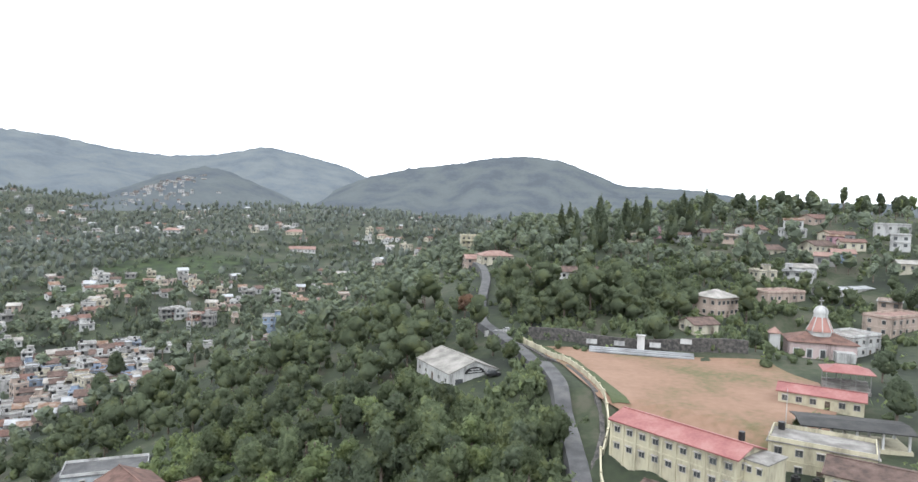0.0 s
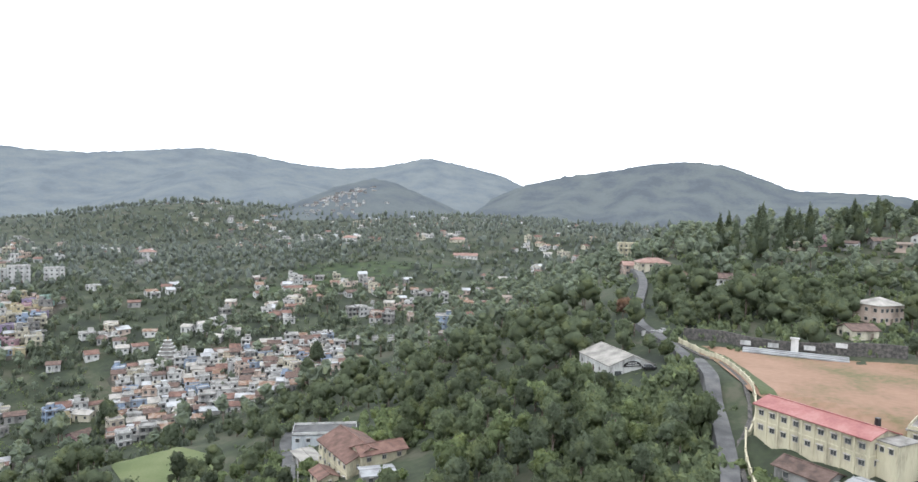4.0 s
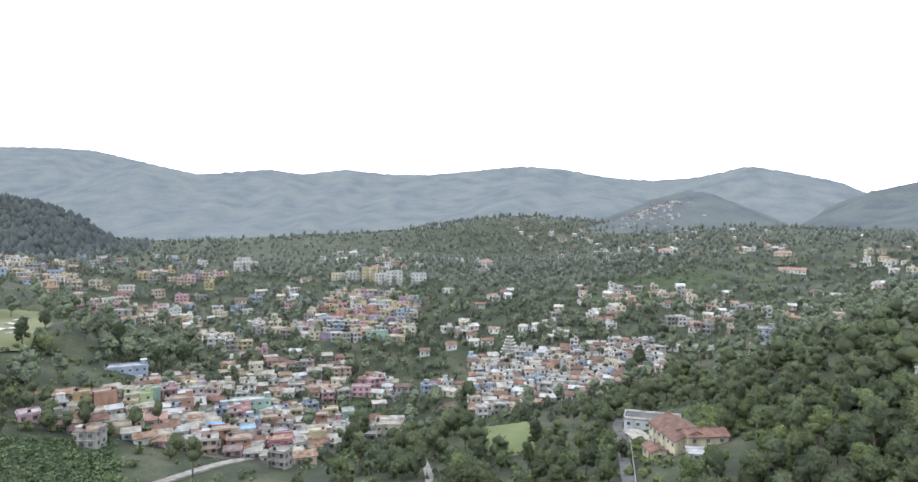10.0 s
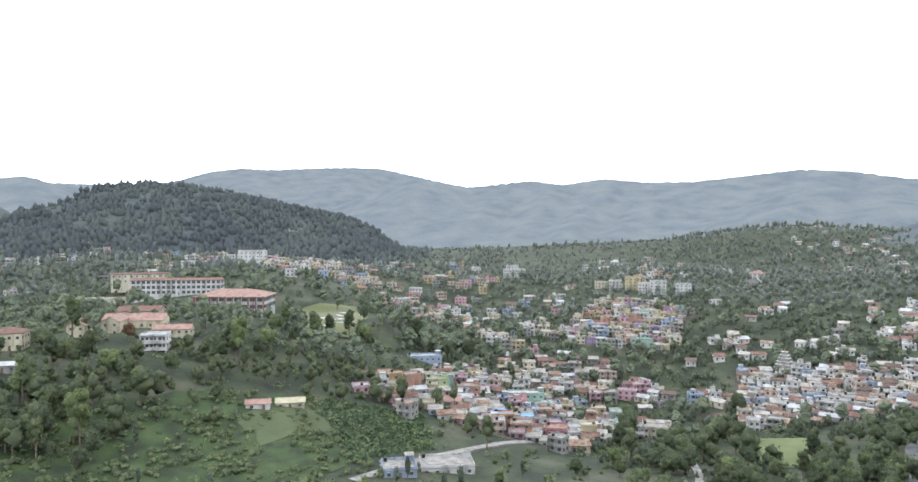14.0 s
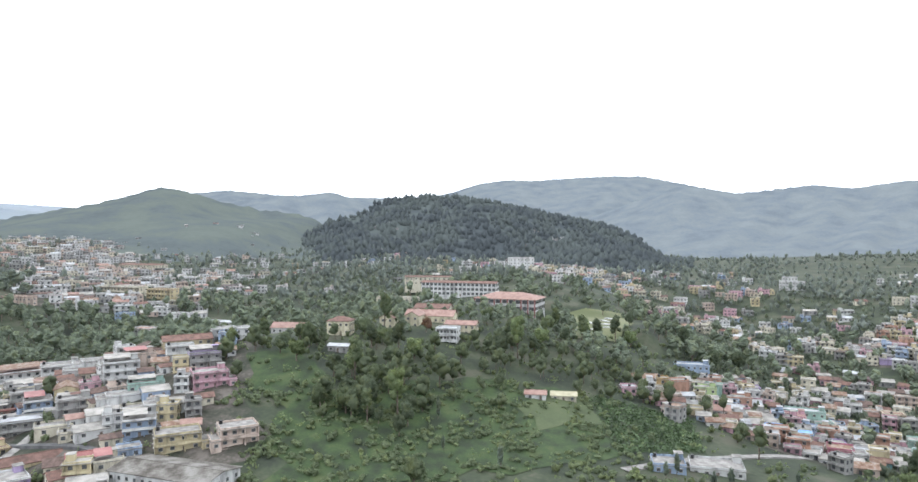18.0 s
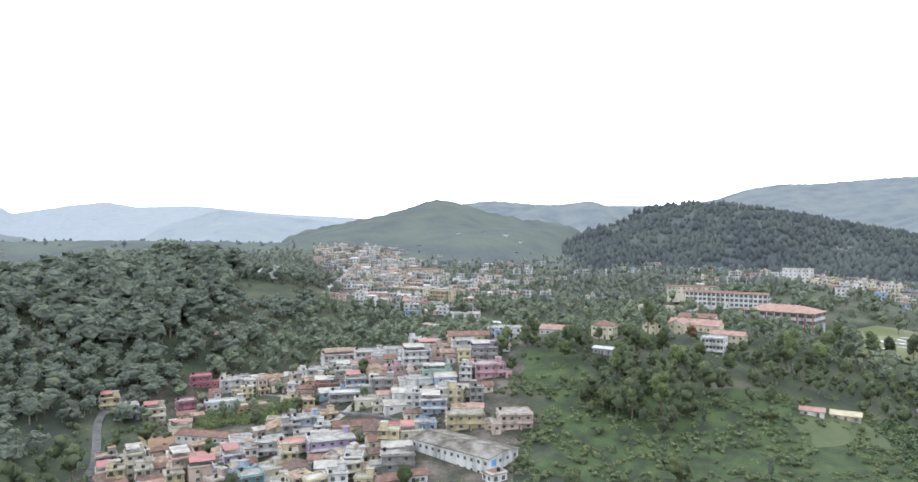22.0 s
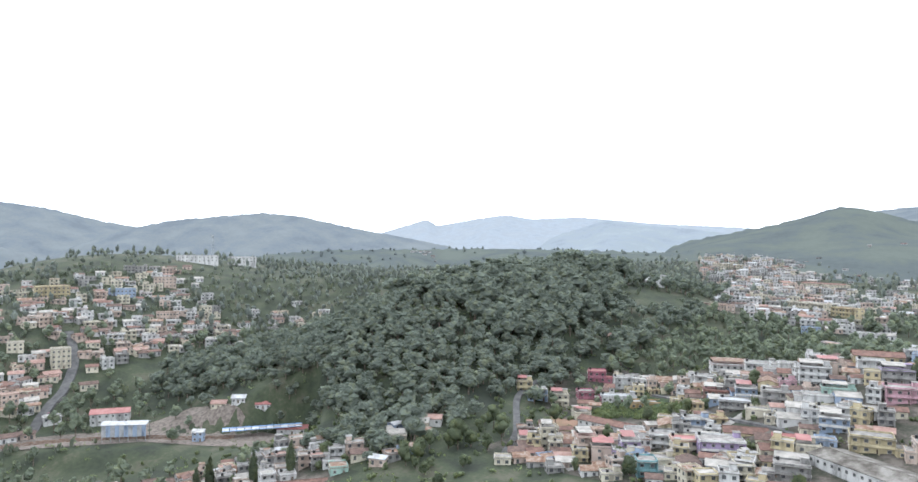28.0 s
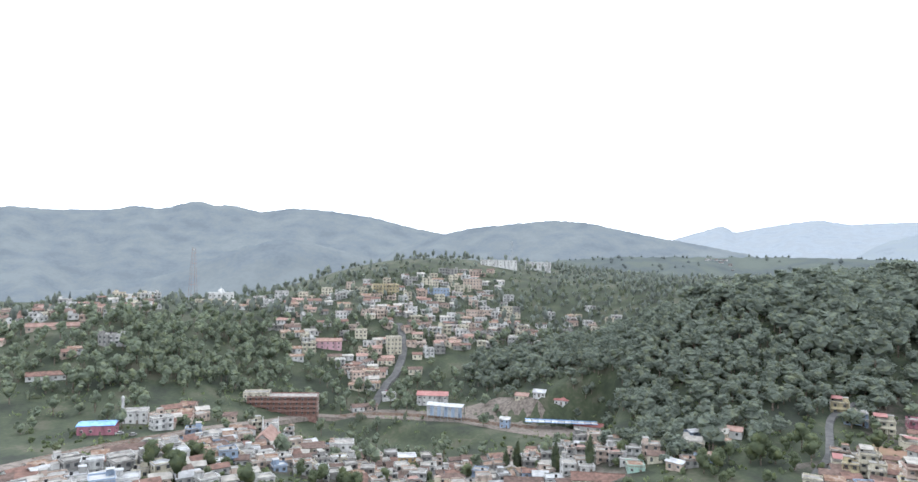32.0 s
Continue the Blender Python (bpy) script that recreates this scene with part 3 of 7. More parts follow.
def building(name, label, x, y, turn, w, d, storeys, wall, roof="flat", cover=None, sh=3.2, bays=0, sides=1, shade=True, band=True, z=None,
             pitch=0.42, over=0.5, trim=None, category="house", group="", tank=False, head=False, door=True, deep=7.0, ww=1.3, wh=1.3, back=False, porch=0.0, fine=False, deck=0.0, wing=0.0, shelter=None):
    """A house with plastered walls; its front looks along -y before the turn."""
    if z is None:
        c, s = math.cos(radians(turn)), math.sin(radians(turn))
        z = sum(sorted(height(x + i * w * 0.5 * c - j * d * 0.5 * s, y + i * w * 0.5 * s + j * d * 0.5 * c) for i in (-1, 1) for j in (-1, 1))[:2]) / 2
    ob = root(name, label, category, x, y, turn, z, max(w, d) * 0.55, group)
    h = storeys * sh
    hw, hd = w / 2, d / 2
    if roof == "gable":
        t = h + hd * pitch
        v = [(-hw, -hd, -deep), (hw, -hd, -deep), (hw, hd, -deep), (-hw, hd, -deep), (-hw, -hd, h), (hw, -hd, h), (hw, hd, h), (-hw, hd, h), (-hw, 0, t), (hw, 0, t)]
        part("wall", (v, [(0, 1, 5, 4), (2, 3, 7, 6), (1, 2, 6, 9, 5), (3, 0, 4, 8, 7), (0, 3, 2, 1)]), wall, ob)
        part("roof", gable_roof(w, d, h + 0.03, over, pitch), cover or TILE, ob)
        part("ridge_cap", box(-hw - over, hw + over, -0.16, 0.16, t + 0.16, t + 0.36), cover or TILE, ob)
    elif roof == "hip":
        part("wall", box(-hw, hw, -hd, hd, -deep, h), wall, ob)
        part("roof", hip_roof(w, d, h + 0.2, over, pitch), cover or TILE, ob)
    else:
        if deck:
            # open galleries on the front: the wall stands back between two side walls, with a slab and a breast wall to each storey
            shapes = [box(-hw, hw, -hd + deck, hd, -deep, h), box(-hw, hw, -hd, -hd + deck, -deep, -0.1)]
            for u in [-hw, hw - 0.3] + ([-0.15 + w * 0.14] if w > 9 else []):
                shapes.append(box(u, u + 0.3, -hd, -hd + deck, -0.1, h))
            part("wall", solid(*shapes), wall, ob)
            for s in range(1, storeys):
                part("balcony", solid(box(-hw - 0.15, hw + 0.15, -hd - 0.45, -hd + deck, s * sh - 0.16, s * sh + 0.04), box(-hw + 0.05, hw - 0.05, -hd - 0.42, -hd - 0.3, s * sh + 0.04, s * sh + 0.9)), trim or wall, ob)
        else:
            part("wall", box(-hw, hw, -hd, hd, -deep, h), wall, ob)
        part("roof", box(-hw - 0.3, hw + 0.3, -hd - 0.3, hd + 0.3, h + 0.004, h + 0.16), cover or CONCRETE, ob)
        q = 0.14
        part("parapet", solid(box(-hw, hw, -hd, -hd + q, h + 0.16, h + 0.85), box(-hw, hw, hd - q, hd, h + 0.16, h + 0.85),
                              box(-hw, -hw + q, -hd + q, hd - q, h + 0.16, h + 0.85), box(hw - q, hw, -hd + q, hd - q, h + 0.16, h + 0.85)), trim or wall, ob)
        if head:
            part("stair_room", box(hw - 3.0, hw - 0.3, hd - 3.4, hd - 0.3, h + 0.165, h + 2.3), wall, ob)
            part("stair_slab", box(hw - 3.3, hw - 0.1, hd - 3.8, hd - 0.1, h + 2.304, h + 2.45), cover or CONCRETE, ob)
        if shelter:
            # a sheet roof on thin posts over part of the terrace
            u0, u1 = -hw + 0.3, hw - (3.3 if head else w * 0.25)
            v = [(u0, -hd + 0.4, h + 2.2), (u1, -hd + 0.4, h + 2.2), (u1, hd - 0.5, h + 2.75), (u0, hd - 0.5, h + 2.75)]
            v += [(a_, b_, c_ + 0.07) for a_, b_, c_ in v]
            part("terrace_roof", (v, box(0, 1, 0, 1, 0, 1)[1]), shelter, ob)
            part("terrace_posts", solid(*[box(a_ - 0.06, a_ + 0.06, b_ - 0.06, b_ + 0.06, h + 0.165, h + c_) for a_ in (u0 + 0.2, u1 - 0.2) for b_, c_ in ((-hd + 0.6, 2.2), (hd - 0.7, 2.7))]), GREY, ob)
        if wing:
            # a lower wing with its own roof terrace
            e, t = (1 if wing > 0 else -1), h - (sh if storeys > 1 else 0.7)
            x0, x1 = sorted((e * (hw + 0.01), e * (hw + abs(wing))))
            y0, y1 = -hd - 1.2, hd * 0.55
            part("wing", box(x0, x1, y0, y1, -deep, t), wall, ob)
            part("wing_roof", box(x0 + (0.02 if e > 0 else -0.25), x1 + (0.25 if e > 0 else -0.02), y0 - 0.25, y1 + 0.2, t + 0.004, t + 0.15), cover or CONCRETE, ob)
            part("wing_parapet", solid(box(x0, x1, y0, y0 + 0.12, t + 0.155, t + 0.8), box(x1 - 0.12 if e > 0 else x0, x1 if e > 0 else x0 + 0.12, y0 + 0.12, y1, t + 0.155, t + 0.8)), trim or wall, ob)
            part("window", window_mesh(ww, wh, False), None, ob, at=pose((x0 + x1) / 2, y0, t - 2.1, 0, 0, 0))
        if tank:
            part("water_tank", solid(tube(0.6, 0.6, h + 0.165, h + 1.5, 10, -hw + 1.4, hd - 1.4)), BLACKTANK, ob, "black plastic water tank")
    if band and not deck:
        for s in range(1, storeys):
            part("floor_band", box(-hw - 0.12, hw + 0.12, -hd - 0.12, hd + 0.12, s * sh - 0.14, s * sh + 0.08), trim or wall, ob)
    bays = bays or max(1, int(w / 3.2))
    me = window_mesh(ww, wh, shade, glazed=not fine)

    def window(u, v, zz, turned):
        o = part("window", me, None, ob, at=pose(u, v, zz, 0, 0, turned))
        if fine:
            part("pane", box(-ww / 2 + 0.1, ww / 2 - 0.1, -0.03, 0.0, 0.1, wh - 0.1), GLASS, o)
            part("mullion", box(-0.03, 0.03, -0.06, -0.032, 0.1, wh - 0.1), FRAME, o)

    for s in range(storeys):
        zz = s * sh + sh * 0.33
        for i in range(bays):
            u = -hw + w * (i + 0.5) / bays
            if door and s == 0 and i == bays // 2:
                part("door", box(u - 0.5, u + 0.5, -hd + deck - 0.06, -hd + deck + 0.04, 0.02, 2.1), BARK, ob)
            else:
                window(u, -hd + deck, zz, 0)
            if back:
                window(u, hd, zz, 180)
        for i in range(sides):
            u = -hd + d * (i + 0.5) / sides
            window(hw, u, zz, 90)
            window(-hw, u, zz, -90)
    if porch:
        part("balcony", solid(box(-hw + 0.4, hw - 0.4, -hd - porch, -hd - 0.13, (storeys - 1) * sh - 0.1, (storeys - 1) * sh + 0.1),
                              box(-hw + 0.4, hw - 0.4, -hd - porch, -hd - porch + 0.1, (storeys - 1) * sh + 0.1, (storeys - 1) * sh + 1.0)), trim or wall, ob)
    return ob


def face_to(x, y, cx=40.0, cy=-70.0):
    return math.degrees(math.atan2(cx - x, -(cy - y)))


def draped(name, label, category, outline, material, lift=0.2, step=3.0, kind="structure", ragged=0.0):
    """A patch of ground surface inside an outline, lying on the land; ragged gives its edge an uneven line."""
    o = np.array(outline, float)
    if ragged:
        mid_ = o.mean(0)
        ends_ = np.roll(o, -1, 0)
        o = np.array([a_ + (b_ - a_) * j_ / 6 for a_, b_ in zip(o, ends_) for j_ in range(6)])
        o = np.array([p_ + (p_ - mid_) / np.hypot(*(p_ - mid_)) * ragged * (noise.noise((p_[0] * 0.11, p_[1] * 0.11, 0)) + 0.6 * noise.noise((p_[0] * 0.3, p_[1] * 0.3, 5))) * 1.6 for p_ in o])
    bm = bmesh.new()
    vs = [bm.verts.new((x, y, 0)) for x, y in o]
    bm.faces.new(vs)
    lo, hi = o.min(0), o.max(0)
    for ax in (0, 1):
        for c in np.arange(lo[ax] + step, hi[ax], step):
            n = (1, 0, 0) if ax == 0 else (0, 1, 0)
            bmesh.ops.bisect_plane(bm, geom=bm.verts[:] + bm.edges[:] + bm.faces[:], plane_co=(c if ax == 0 else 0, c if ax else 0, 0), plane_no=n)
    for v in bm.verts:
        v.co.z = height(v.co.x, v.co.y) + lift
    me = bpy.data.meshes.new(name)
    bm.normal_update()
    for f in bm.faces:
        if f.normal.z < 0:
            f.normal_flip()
    bm.to_mesh(me)
    bm.free()
    me.materials.append(material)
    return tagged(new(name, me), label, category, kind=kind)


def smooth_line(pts, step=3.0):
    p = np.array(pts, float)
    out = []
    for i in range(len(p) - 1):
        a, b, c, d = p[max(i - 1, 0)], p[i], p[i + 1], p[min(i + 2, len(p) - 1)]
        n = max(2, int(np.hypot(*(c - b)) / step))
        for k in range(n):
            t = k / n
            out.append(0.5 * (2 * b + (c - a) * t + (2 * a - 5 * b + 4 * c - d) * t * t + (3 * b - a - 3 * c + d) * t ** 3))
    return np.array(out + [p[-1]])


def road(name, label, pts, width, material, lift=0.25):
    p = smooth_line(pts)
    t = np.gradient(p, axis=0)
    t /= np.linalg.norm(t, axis=1)[:, None]
    n = np.stack([-t[:, 1], t[:, 0]], 1)
    v, f = [], []
    for i, (a, b) in enumerate(zip(p, n)):
        z = max(height(*(a + b * width / 2)), height(*(a - b * width / 2)), height(*a)) + lift
        for k in (-0.5, 0.5):
            v.append((*(a + b * width * k), z))
        for k in (-0.62, 0.62):
            v.append((*(a + b * width * k), z - 2.5))
        if i:
            j = 4 * i
            f += [(j - 4, j - 3, j + 1, j), (j - 2, j - 4, j, j + 2), (j - 3, j - 1, j + 3, j + 1)]
    for a in p[::3]:
        FOOTPRINTS.append((a[0], a[1], width * 0.7))
    return tagged(new(name, mesh_of(name, v, f, [material])), label, "road", kind="structure")


def wall_along(name, label, pts, tall, thick, material, cap=None, piece=4.0, category="wall"):
    """A free-standing wall of straight pieces along a line, each a part."""
    p = smooth_line(pts, piece)
    ob = root(name, label, category, p[0][0], p[0][1], 0, size=1.0)
    o = Vector((p[0][0], p[0][1], height(*p[0])))
    for a, b in zip(p[:-1], p[1:]):
        d = Vector((*b, height(*b))) - Vector((*a, height(*a)))
        q = Vector((*a, height(*a))) - o
        ln, turn = d.xy.length, math.degrees(math.atan2(d.y, d.x))
        tilt = d.z
        h = thick / 2
        v, f = box(0, ln + 0.02, -h, h, -1.2, tall)
        v = [(x, y, z + tilt * x / ln) for x, y, z in v]
        part("panel", (v, f), material, ob, at=pose(*q, 0, 0, turn))
        if cap:
            part("post", box(-0.2, 0.2, -0.2, 0.2, -1, tall + 0.3), cap, ob, at=pose(*q, 0, 0, turn))
    return ob


# ---- roads, field and other ground ----
road("road_hill", "narrow grey tarmac road winding up the ridge", [(20, 96), (22, 112), (23.5, 140), (23, 163), (20, 187), (13, 211), (8.5, 228), (9, 252), (12, 290), (11, 325), (6, 370)], 3.5, ASPHALT, 1.3)
road("road_farm", "grey tarmac lane beside the farmhouse", [(-62, 95), (-75, 120), (-95, 160), (-108, 184), (-112, 205)], 3.6, ASPHALT)
road("road_meadow", "pale concrete lane running down to the valley", [(-118, 80), (-140, 107), (-172, 140), (-200, 178)], 3.0, CONCRETE)
road("path_valley", "pale footpath through green scrub", [(-165, 112), (-182, 154), (-196, 178), (-212, 196)], 1.2, CONCRETE)
road("road_town", "grey lane curving round the tea slope", [(-176, -10), (-184, 12), (-195, 43), (-206, 72), (-214, 110)], 4.0, CONCRETE)
road("road_forest", "grey lane between the forest and the houses", [(-150, -296), (-176, -310), (-193, -323), (-222, -345), (-250, -352)], 3.6, ASPHALT)
road("road_slope", "grey road climbing between hillside houses", [(-30, -560), (-47, -585), (-60, -600), (-76, -632), (-84, -670)], 6.0, ASPHALT)
road("track_bed", "brown ballast bed of the railway line", [(-112, -470), (-91, -487), (-73, -508), (-50, -524), (-22, -537), (16, -538), (52, -513), (84, -486), (115, -457), (158, -426), (190, -405)], 9.0, RAILS, 0.3)
road("road_lane", "tarmac lane between tiled houses", [(-6, -385), (-20, -415), (-34, -440)], 4.5, ASPHALT)
field = draped("playing_field", "wide bare red-earth playing field with worn grass edges", "field", [(31, 146), (27, 176), (24, 197), (40, 191), (64, 186), (82, 180), (87, 162), (80, 141), (66, 119), (48, 121)], EARTH, 0.35)
draped("field_edge", "strip of short grass along the playing field", "grass", [(33.5, 142), (32, 165), (27, 188), (22, 201), (27, 195), (31, 182), (34, 165), (37, 141)], LAWN, 0.5, ragged=0.8)
draped("meadow", "mown green meadow enclosed by trees", "meadow", [(-140, 145), (-112, 140), (-138, 190), (-178, 200), (-168, 172)], MEADOW, 0.3, ragged=2)
draped("cricket_ground", "pale green cricket ground with white covers", "field", [(-334, 24), (-352, 60), (-378, 80), (-442, 98), (-436, 56), (-390, 36)], PITCH, 0.8, ragged=2)
for x, y, w, d, turn in ((-392, 58, 14, 5, 20), (-384, 66, 9, 4, 35), (-402, 70, 10, 3, 10), (-366, 44, 8, 3, 60), (-372, 60, 6, 3, 80), (-412, 78, 9, 4, 25), (-358, 36, 9, 3, 75)):
    sheet = root("pitch_cover", "white sheet laid over the cricket ground", "cover", x, y, turn, z=height(x, y) + 1.0, size=2, group="pitch covers")
    part("sheet", box(-w / 2, w / 2, -d / 2, d / 2, 0.0, 0.25), WHITE, sheet)
    part("fold", box(-w / 2 + 0.3, w / 2 - 0.6, -d / 2 - 0.25, -d / 2 + 0.1, 0.0, 0.45), WHITE, sheet)
draped("valley_field", "flat bright green field in the valley", "field", [(-255, 195), (-280, 190), (-300, 215), (-272, 226)], BRIGHTGRASS, 0.3)
draped("grass_slope", "bright green grass slope below the school", "grass", [(-226, -122), (-246, -140), (-285, -150), (-290, -128), (-255, -112)], BRIGHTGRASS, 0.35, ragged=4)
draped("tea_terrace", "short grass knoll beside the hut", "grass", [(-214, -28), (-238, -32), (-252, -5), (-244, 6), (-222, -2)], LAWN, 0.4, ragged=3)
draped("red_yard", "bare red-earth yard by the long tiled shed", "yard", [(-198, -312), (-214, -318), (-222, -300), (-208, -298)], EARTH, 0.3)
draped("rail_yard", "brown ballast railway yard", "railway", [(-10, -556), (-110, -520), (-140, -440), (-122, -430), (-92, -465), (-70, -498), (-14, -530)], RAILS, 0.25)
draped("terrace_fields", "green terraced fields on the hillside", "field", [(-440, 420), (-520, 410), (-560, 450), (-470, 470)], LAWN, 0.4, 8)

draped("tea_slope", "bright green tea and grass slope below the school", "grass", [(-172, -128), (-222, -134), (-256, -100), (-262, -50), (-250, 4), (-187, -4), (-176, -60)], BRIGHTGRASS, 0.25, 4, ragged=6)
draped("hill_clearing", "open green hillside above the valley village", "grass", [(-262, 440), (-275, 545), (-210, 575), (-135, 597), (-178, 550), (-200, 475), (-224, 422)], BRIGHTGRASS, 0.45, 8, ragged=16)
for n_, outline_ in (("steep", [(-146, -302), (-164, -138), (-200, -132), (-322, -152), (-335, -262), (-300, -340), (-235, -356), (-222, -322)]),
                     ("lane", [(-268, 22), (-200, 84), (-206, 150), (-236, 204), (-345, 132)]),
                     ("village", [(-205, 214), (-122, 288), (-168, 354), (-275, 304)]),
                     ("block", [(-400, 240), (-324, 295), (-372, 370), (-464, 352)]),
                     ("railway", [(128, -424), (-98, -338), (-118, -402), (62, -500)]),
                     ("hillside", [(-478, -330), (-515, -232), (-1120, -462), (-1120, -655)])):
    draped("town_ground_" + n_, "trodden earth and cement between crowded houses", "ground", outline_, TOWNGROUND, 0.12, 5 if n_ != "hillside" else 10, ragged=7)
draped("waste_ground", "overgrown green waste ground among the houses", "grass", [(-246, -306), (-278, -298), (-256, -242), (-231, -256)], BRIGHTGRASS, 0.3, 4, ragged=3)
road("lane_steep", "narrow cement lane between painted houses", [(-150, -262), (-186, -236), (-222, -222), (-262, -214), (-300, -206)], 3.4, CONCRETE, 0.3)
road("lane_cross", "narrow tarmac lane through the steep town", [(-196, -172), (-214, -196), (-232, -232), (-262, -262), (-282, -300)], 3.2, ASPHALT, 0.3)

WALL_LINE = [(24.8, 92), (25.0, 102), (25.4, 112), (26.4, 120), (29.5, 130), (32.2, 142), (31, 165), (26, 188), (19, 205)]
wall_along("retaining_wall", "dark stone retaining wall above the road", [(x - 1.2, y - 0.3) for x, y in WALL_LINE], 0.4, 1.0, STONE, piece=6)
wall_along("boundary_wall", "cream-painted boundary wall with square posts", WALL_LINE, 1.5, 0.3, BUTTER, BUTTER, piece=4)
wall_along("stone_wall", "tall dark stone wall behind the playing field", [(22, 206), (40, 197), (60, 191), (80, 186)], 3.6, 0.8, STONE, piece=6)
wall_along("white_wall", "short whitewashed wall at the bend", [(9, 214), (17, 212)], 1.8, 0.3, WHITE, piece=4)
wall_along("lane_wall", "pale grey lane wall", [(-60, 94), (-72, 119), (-91, 158)], 1.2, 0.25, CONCRETE, piece=6)

stand = root("spectator_steps", "blue-grey concrete spectator steps below a stone wall", "grandstand", 51, 187, -13, size=4)
for i in range(4):
    part("step", box(-14, 14, i * 0.8 - 1.2, i * 0.8 - 0.45, -0.6, 0.35 + i * 0.4), TIN, stand)
for u in (-12, -4.5, 5, 13):
    b = root("notice_board", "plain white painted board on a dark wall", "board", 51 + u, 192.2 - 0.24 * u, -14, z=height(51 + u, 192) + 1.6, size=0.5, group="boards on the stone wall")
    part("panel", box(-1.5, 1.5, -0.08, 0.06, 0, 1.3), WHITE, b)
    part("frame", solid(box(-1.6, 1.6, -0.11, -0.085, -0.1, 0.0), box(-1.6, 1.6, -0.11, -0.085, 1.3, 1.4)), GREY, b)
pil = root("score_pillar", "white tapered pillar in the middle of the steps", "pillar", 51.5, 189.2, -14, size=1)
part("shaft", box(-1.0, 1.0, -0.5, 0.5, -1, 5.2), WHITE, pil)
part("cap", box(-1.3, 1.3, -0.7, 0.7, 5.2, 5.6), WHITE, pil)
part("plinth", box(-1.3, 1.3, -0.8, 0.8, -1, 0.8), BUTTER, pil)

# ---- the school on the ridge ----
school = building("school_block", "long two-storey cream school block with a red sheet roof", 38.6, 113.1, -50.3, 23.4, 8, 2, BUTTER, "gable", REDSHEET, 2.95, 9, 2, z=66.9, pitch=0.3, over=0.5, category="school", door=False, ww=1.25, wh=1.15, fine=True)
for i in range(10):
    part("pilaster", box(-11.7 + 23.3 * i / 9 - 0.18, -11.7 + 23.3 * i / 9 + 0.18, -4.16, -4.005, -4, 5.85), BUTTER, school)
part("stair_block", box(11.75, 15.4, -2.0, 4.0, -6, 5.6), BUTTER, school)
part("stair_roof", box(11.6, 15.6, -2.2, 4.2, 5.605, 5.8), CONCRETE, school)
part("water_tank", tube(0.55, 0.5, 6.6, 8.0, 12, 8.5, 3.2), BLACKTANK, school, "black plastic water tank")
for u in (12.6, 14.2):
    part("window", window_mesh(0.9, 1.1, True), None, school, at=pose(u, -2.0, 3.8))
building("school_wing", "cream two-storey school wing with a flat concrete roof", 63, 115, -30, 16, 9, 2, BUTTER, "flat", CONCRETE, 2.9, 5, 2, z=65.6, category="school", tank=True, fine=True)
building("school_hall", "cream school hall with a brown tiled roof", 66, 103.5, -35, 14, 10, 2, BUTTER, "gable", OLDTILE, 2.9, 4, 2, z=64.6, pitch=0.25, category="school", fine=True)
for i, (x, y) in enumerate(((55.5, 108.5), (58.2, 107.0), (62.8, 97.0), (64.6, 95.6))):
    t = root("water_tank", "black ribbed plastic water tank on a concrete roof", "tank", x, y, 0, z=height(x, y) + 0.1, size=1, group="school water tanks")
    drum = part("drum", tube(0.75, 0.72, -0.2, 1.5, 14), BLACKTANK, t)
    part("lid", tube(0.4, 0.3, 1.5, 1.75, 12), BLACKTANK, drum)
pav = root("open_pavilion", "open pavilion with a dark grey sheet roof on posts", "pavilion", 73, 124, -14, z=height(74, 124) - 1.6, size=7)
part("roof", gable_roof(18, 8, 5.2, 0.5, 0.12), surface("dark_sheet", [(0.022, 0.022, 0.022), (0.035, 0.035, 0.034), (0.055, 0.053, 0.05)], 0.4, 3, 0.7, 0.2), pav)
part("platform", box(-9, 9, -4, 4, -4, 2.2), BUTTER, pav)
for u in (-8.4, -4.2, 0, 4.2, 8.4):
    for v in (-3.6, 3.6):
        part("post", box(u - 0.2, u + 0.2, v - 0.2, v + 0.2, 2.205, 5.15), WHITE, pav)
building("classroom_row", "low cream classroom row with a long red sheet roof", 78, 144, -30, 16, 6.5, 1, BUTTER, "gable", REDSHEET, 3.0, 6, 1, pitch=0.3, category="school", fine=True)
gs = root("grandstand", "open grandstand with a red hipped roof on thin posts", "grandstand", 90, 156, -20, size=6)
gs.scale = (0.62, 0.75, 0.72)
part("roof", hip_roof(16, 9, 6.6, 0.6, 0.35), REDSHEET, gs)
for i in range(4):
    part("tier", box(-7.6, 7.6, -3.8 + i * 1.8, -2.0 + i * 1.8, -3, 0.8 + i * 0.7), CONCRETE, gs)
for u in (-7.2, -2.4, 2.4, 7.2):
    for v in (-4.0, 4.0):
        part("post", box(u - 0.12, u + 0.12, v - 0.12, v + 0.12, -2, 6.4), GREY, gs)
pole = root("flag_pole", "thin white flag pole beside the field", "pole", 62, 126, 0, size=0.5)
part("mast", tube(0.09, 0.05, -0.5, 8.5, 8), WHITE, pole)
part("footing", tube(0.4, 0.4, -0.6, 0.35, 10), CONCRETE, pole)
building("tiled_shed", "small grey outhouse with a mossy clay-tile roof", 34.5, 104.5, -48, 9.5, 6.5, 1, GREY, "gable", OLDTILE, 2.5, 2, 1, pitch=0.35, category="shed")
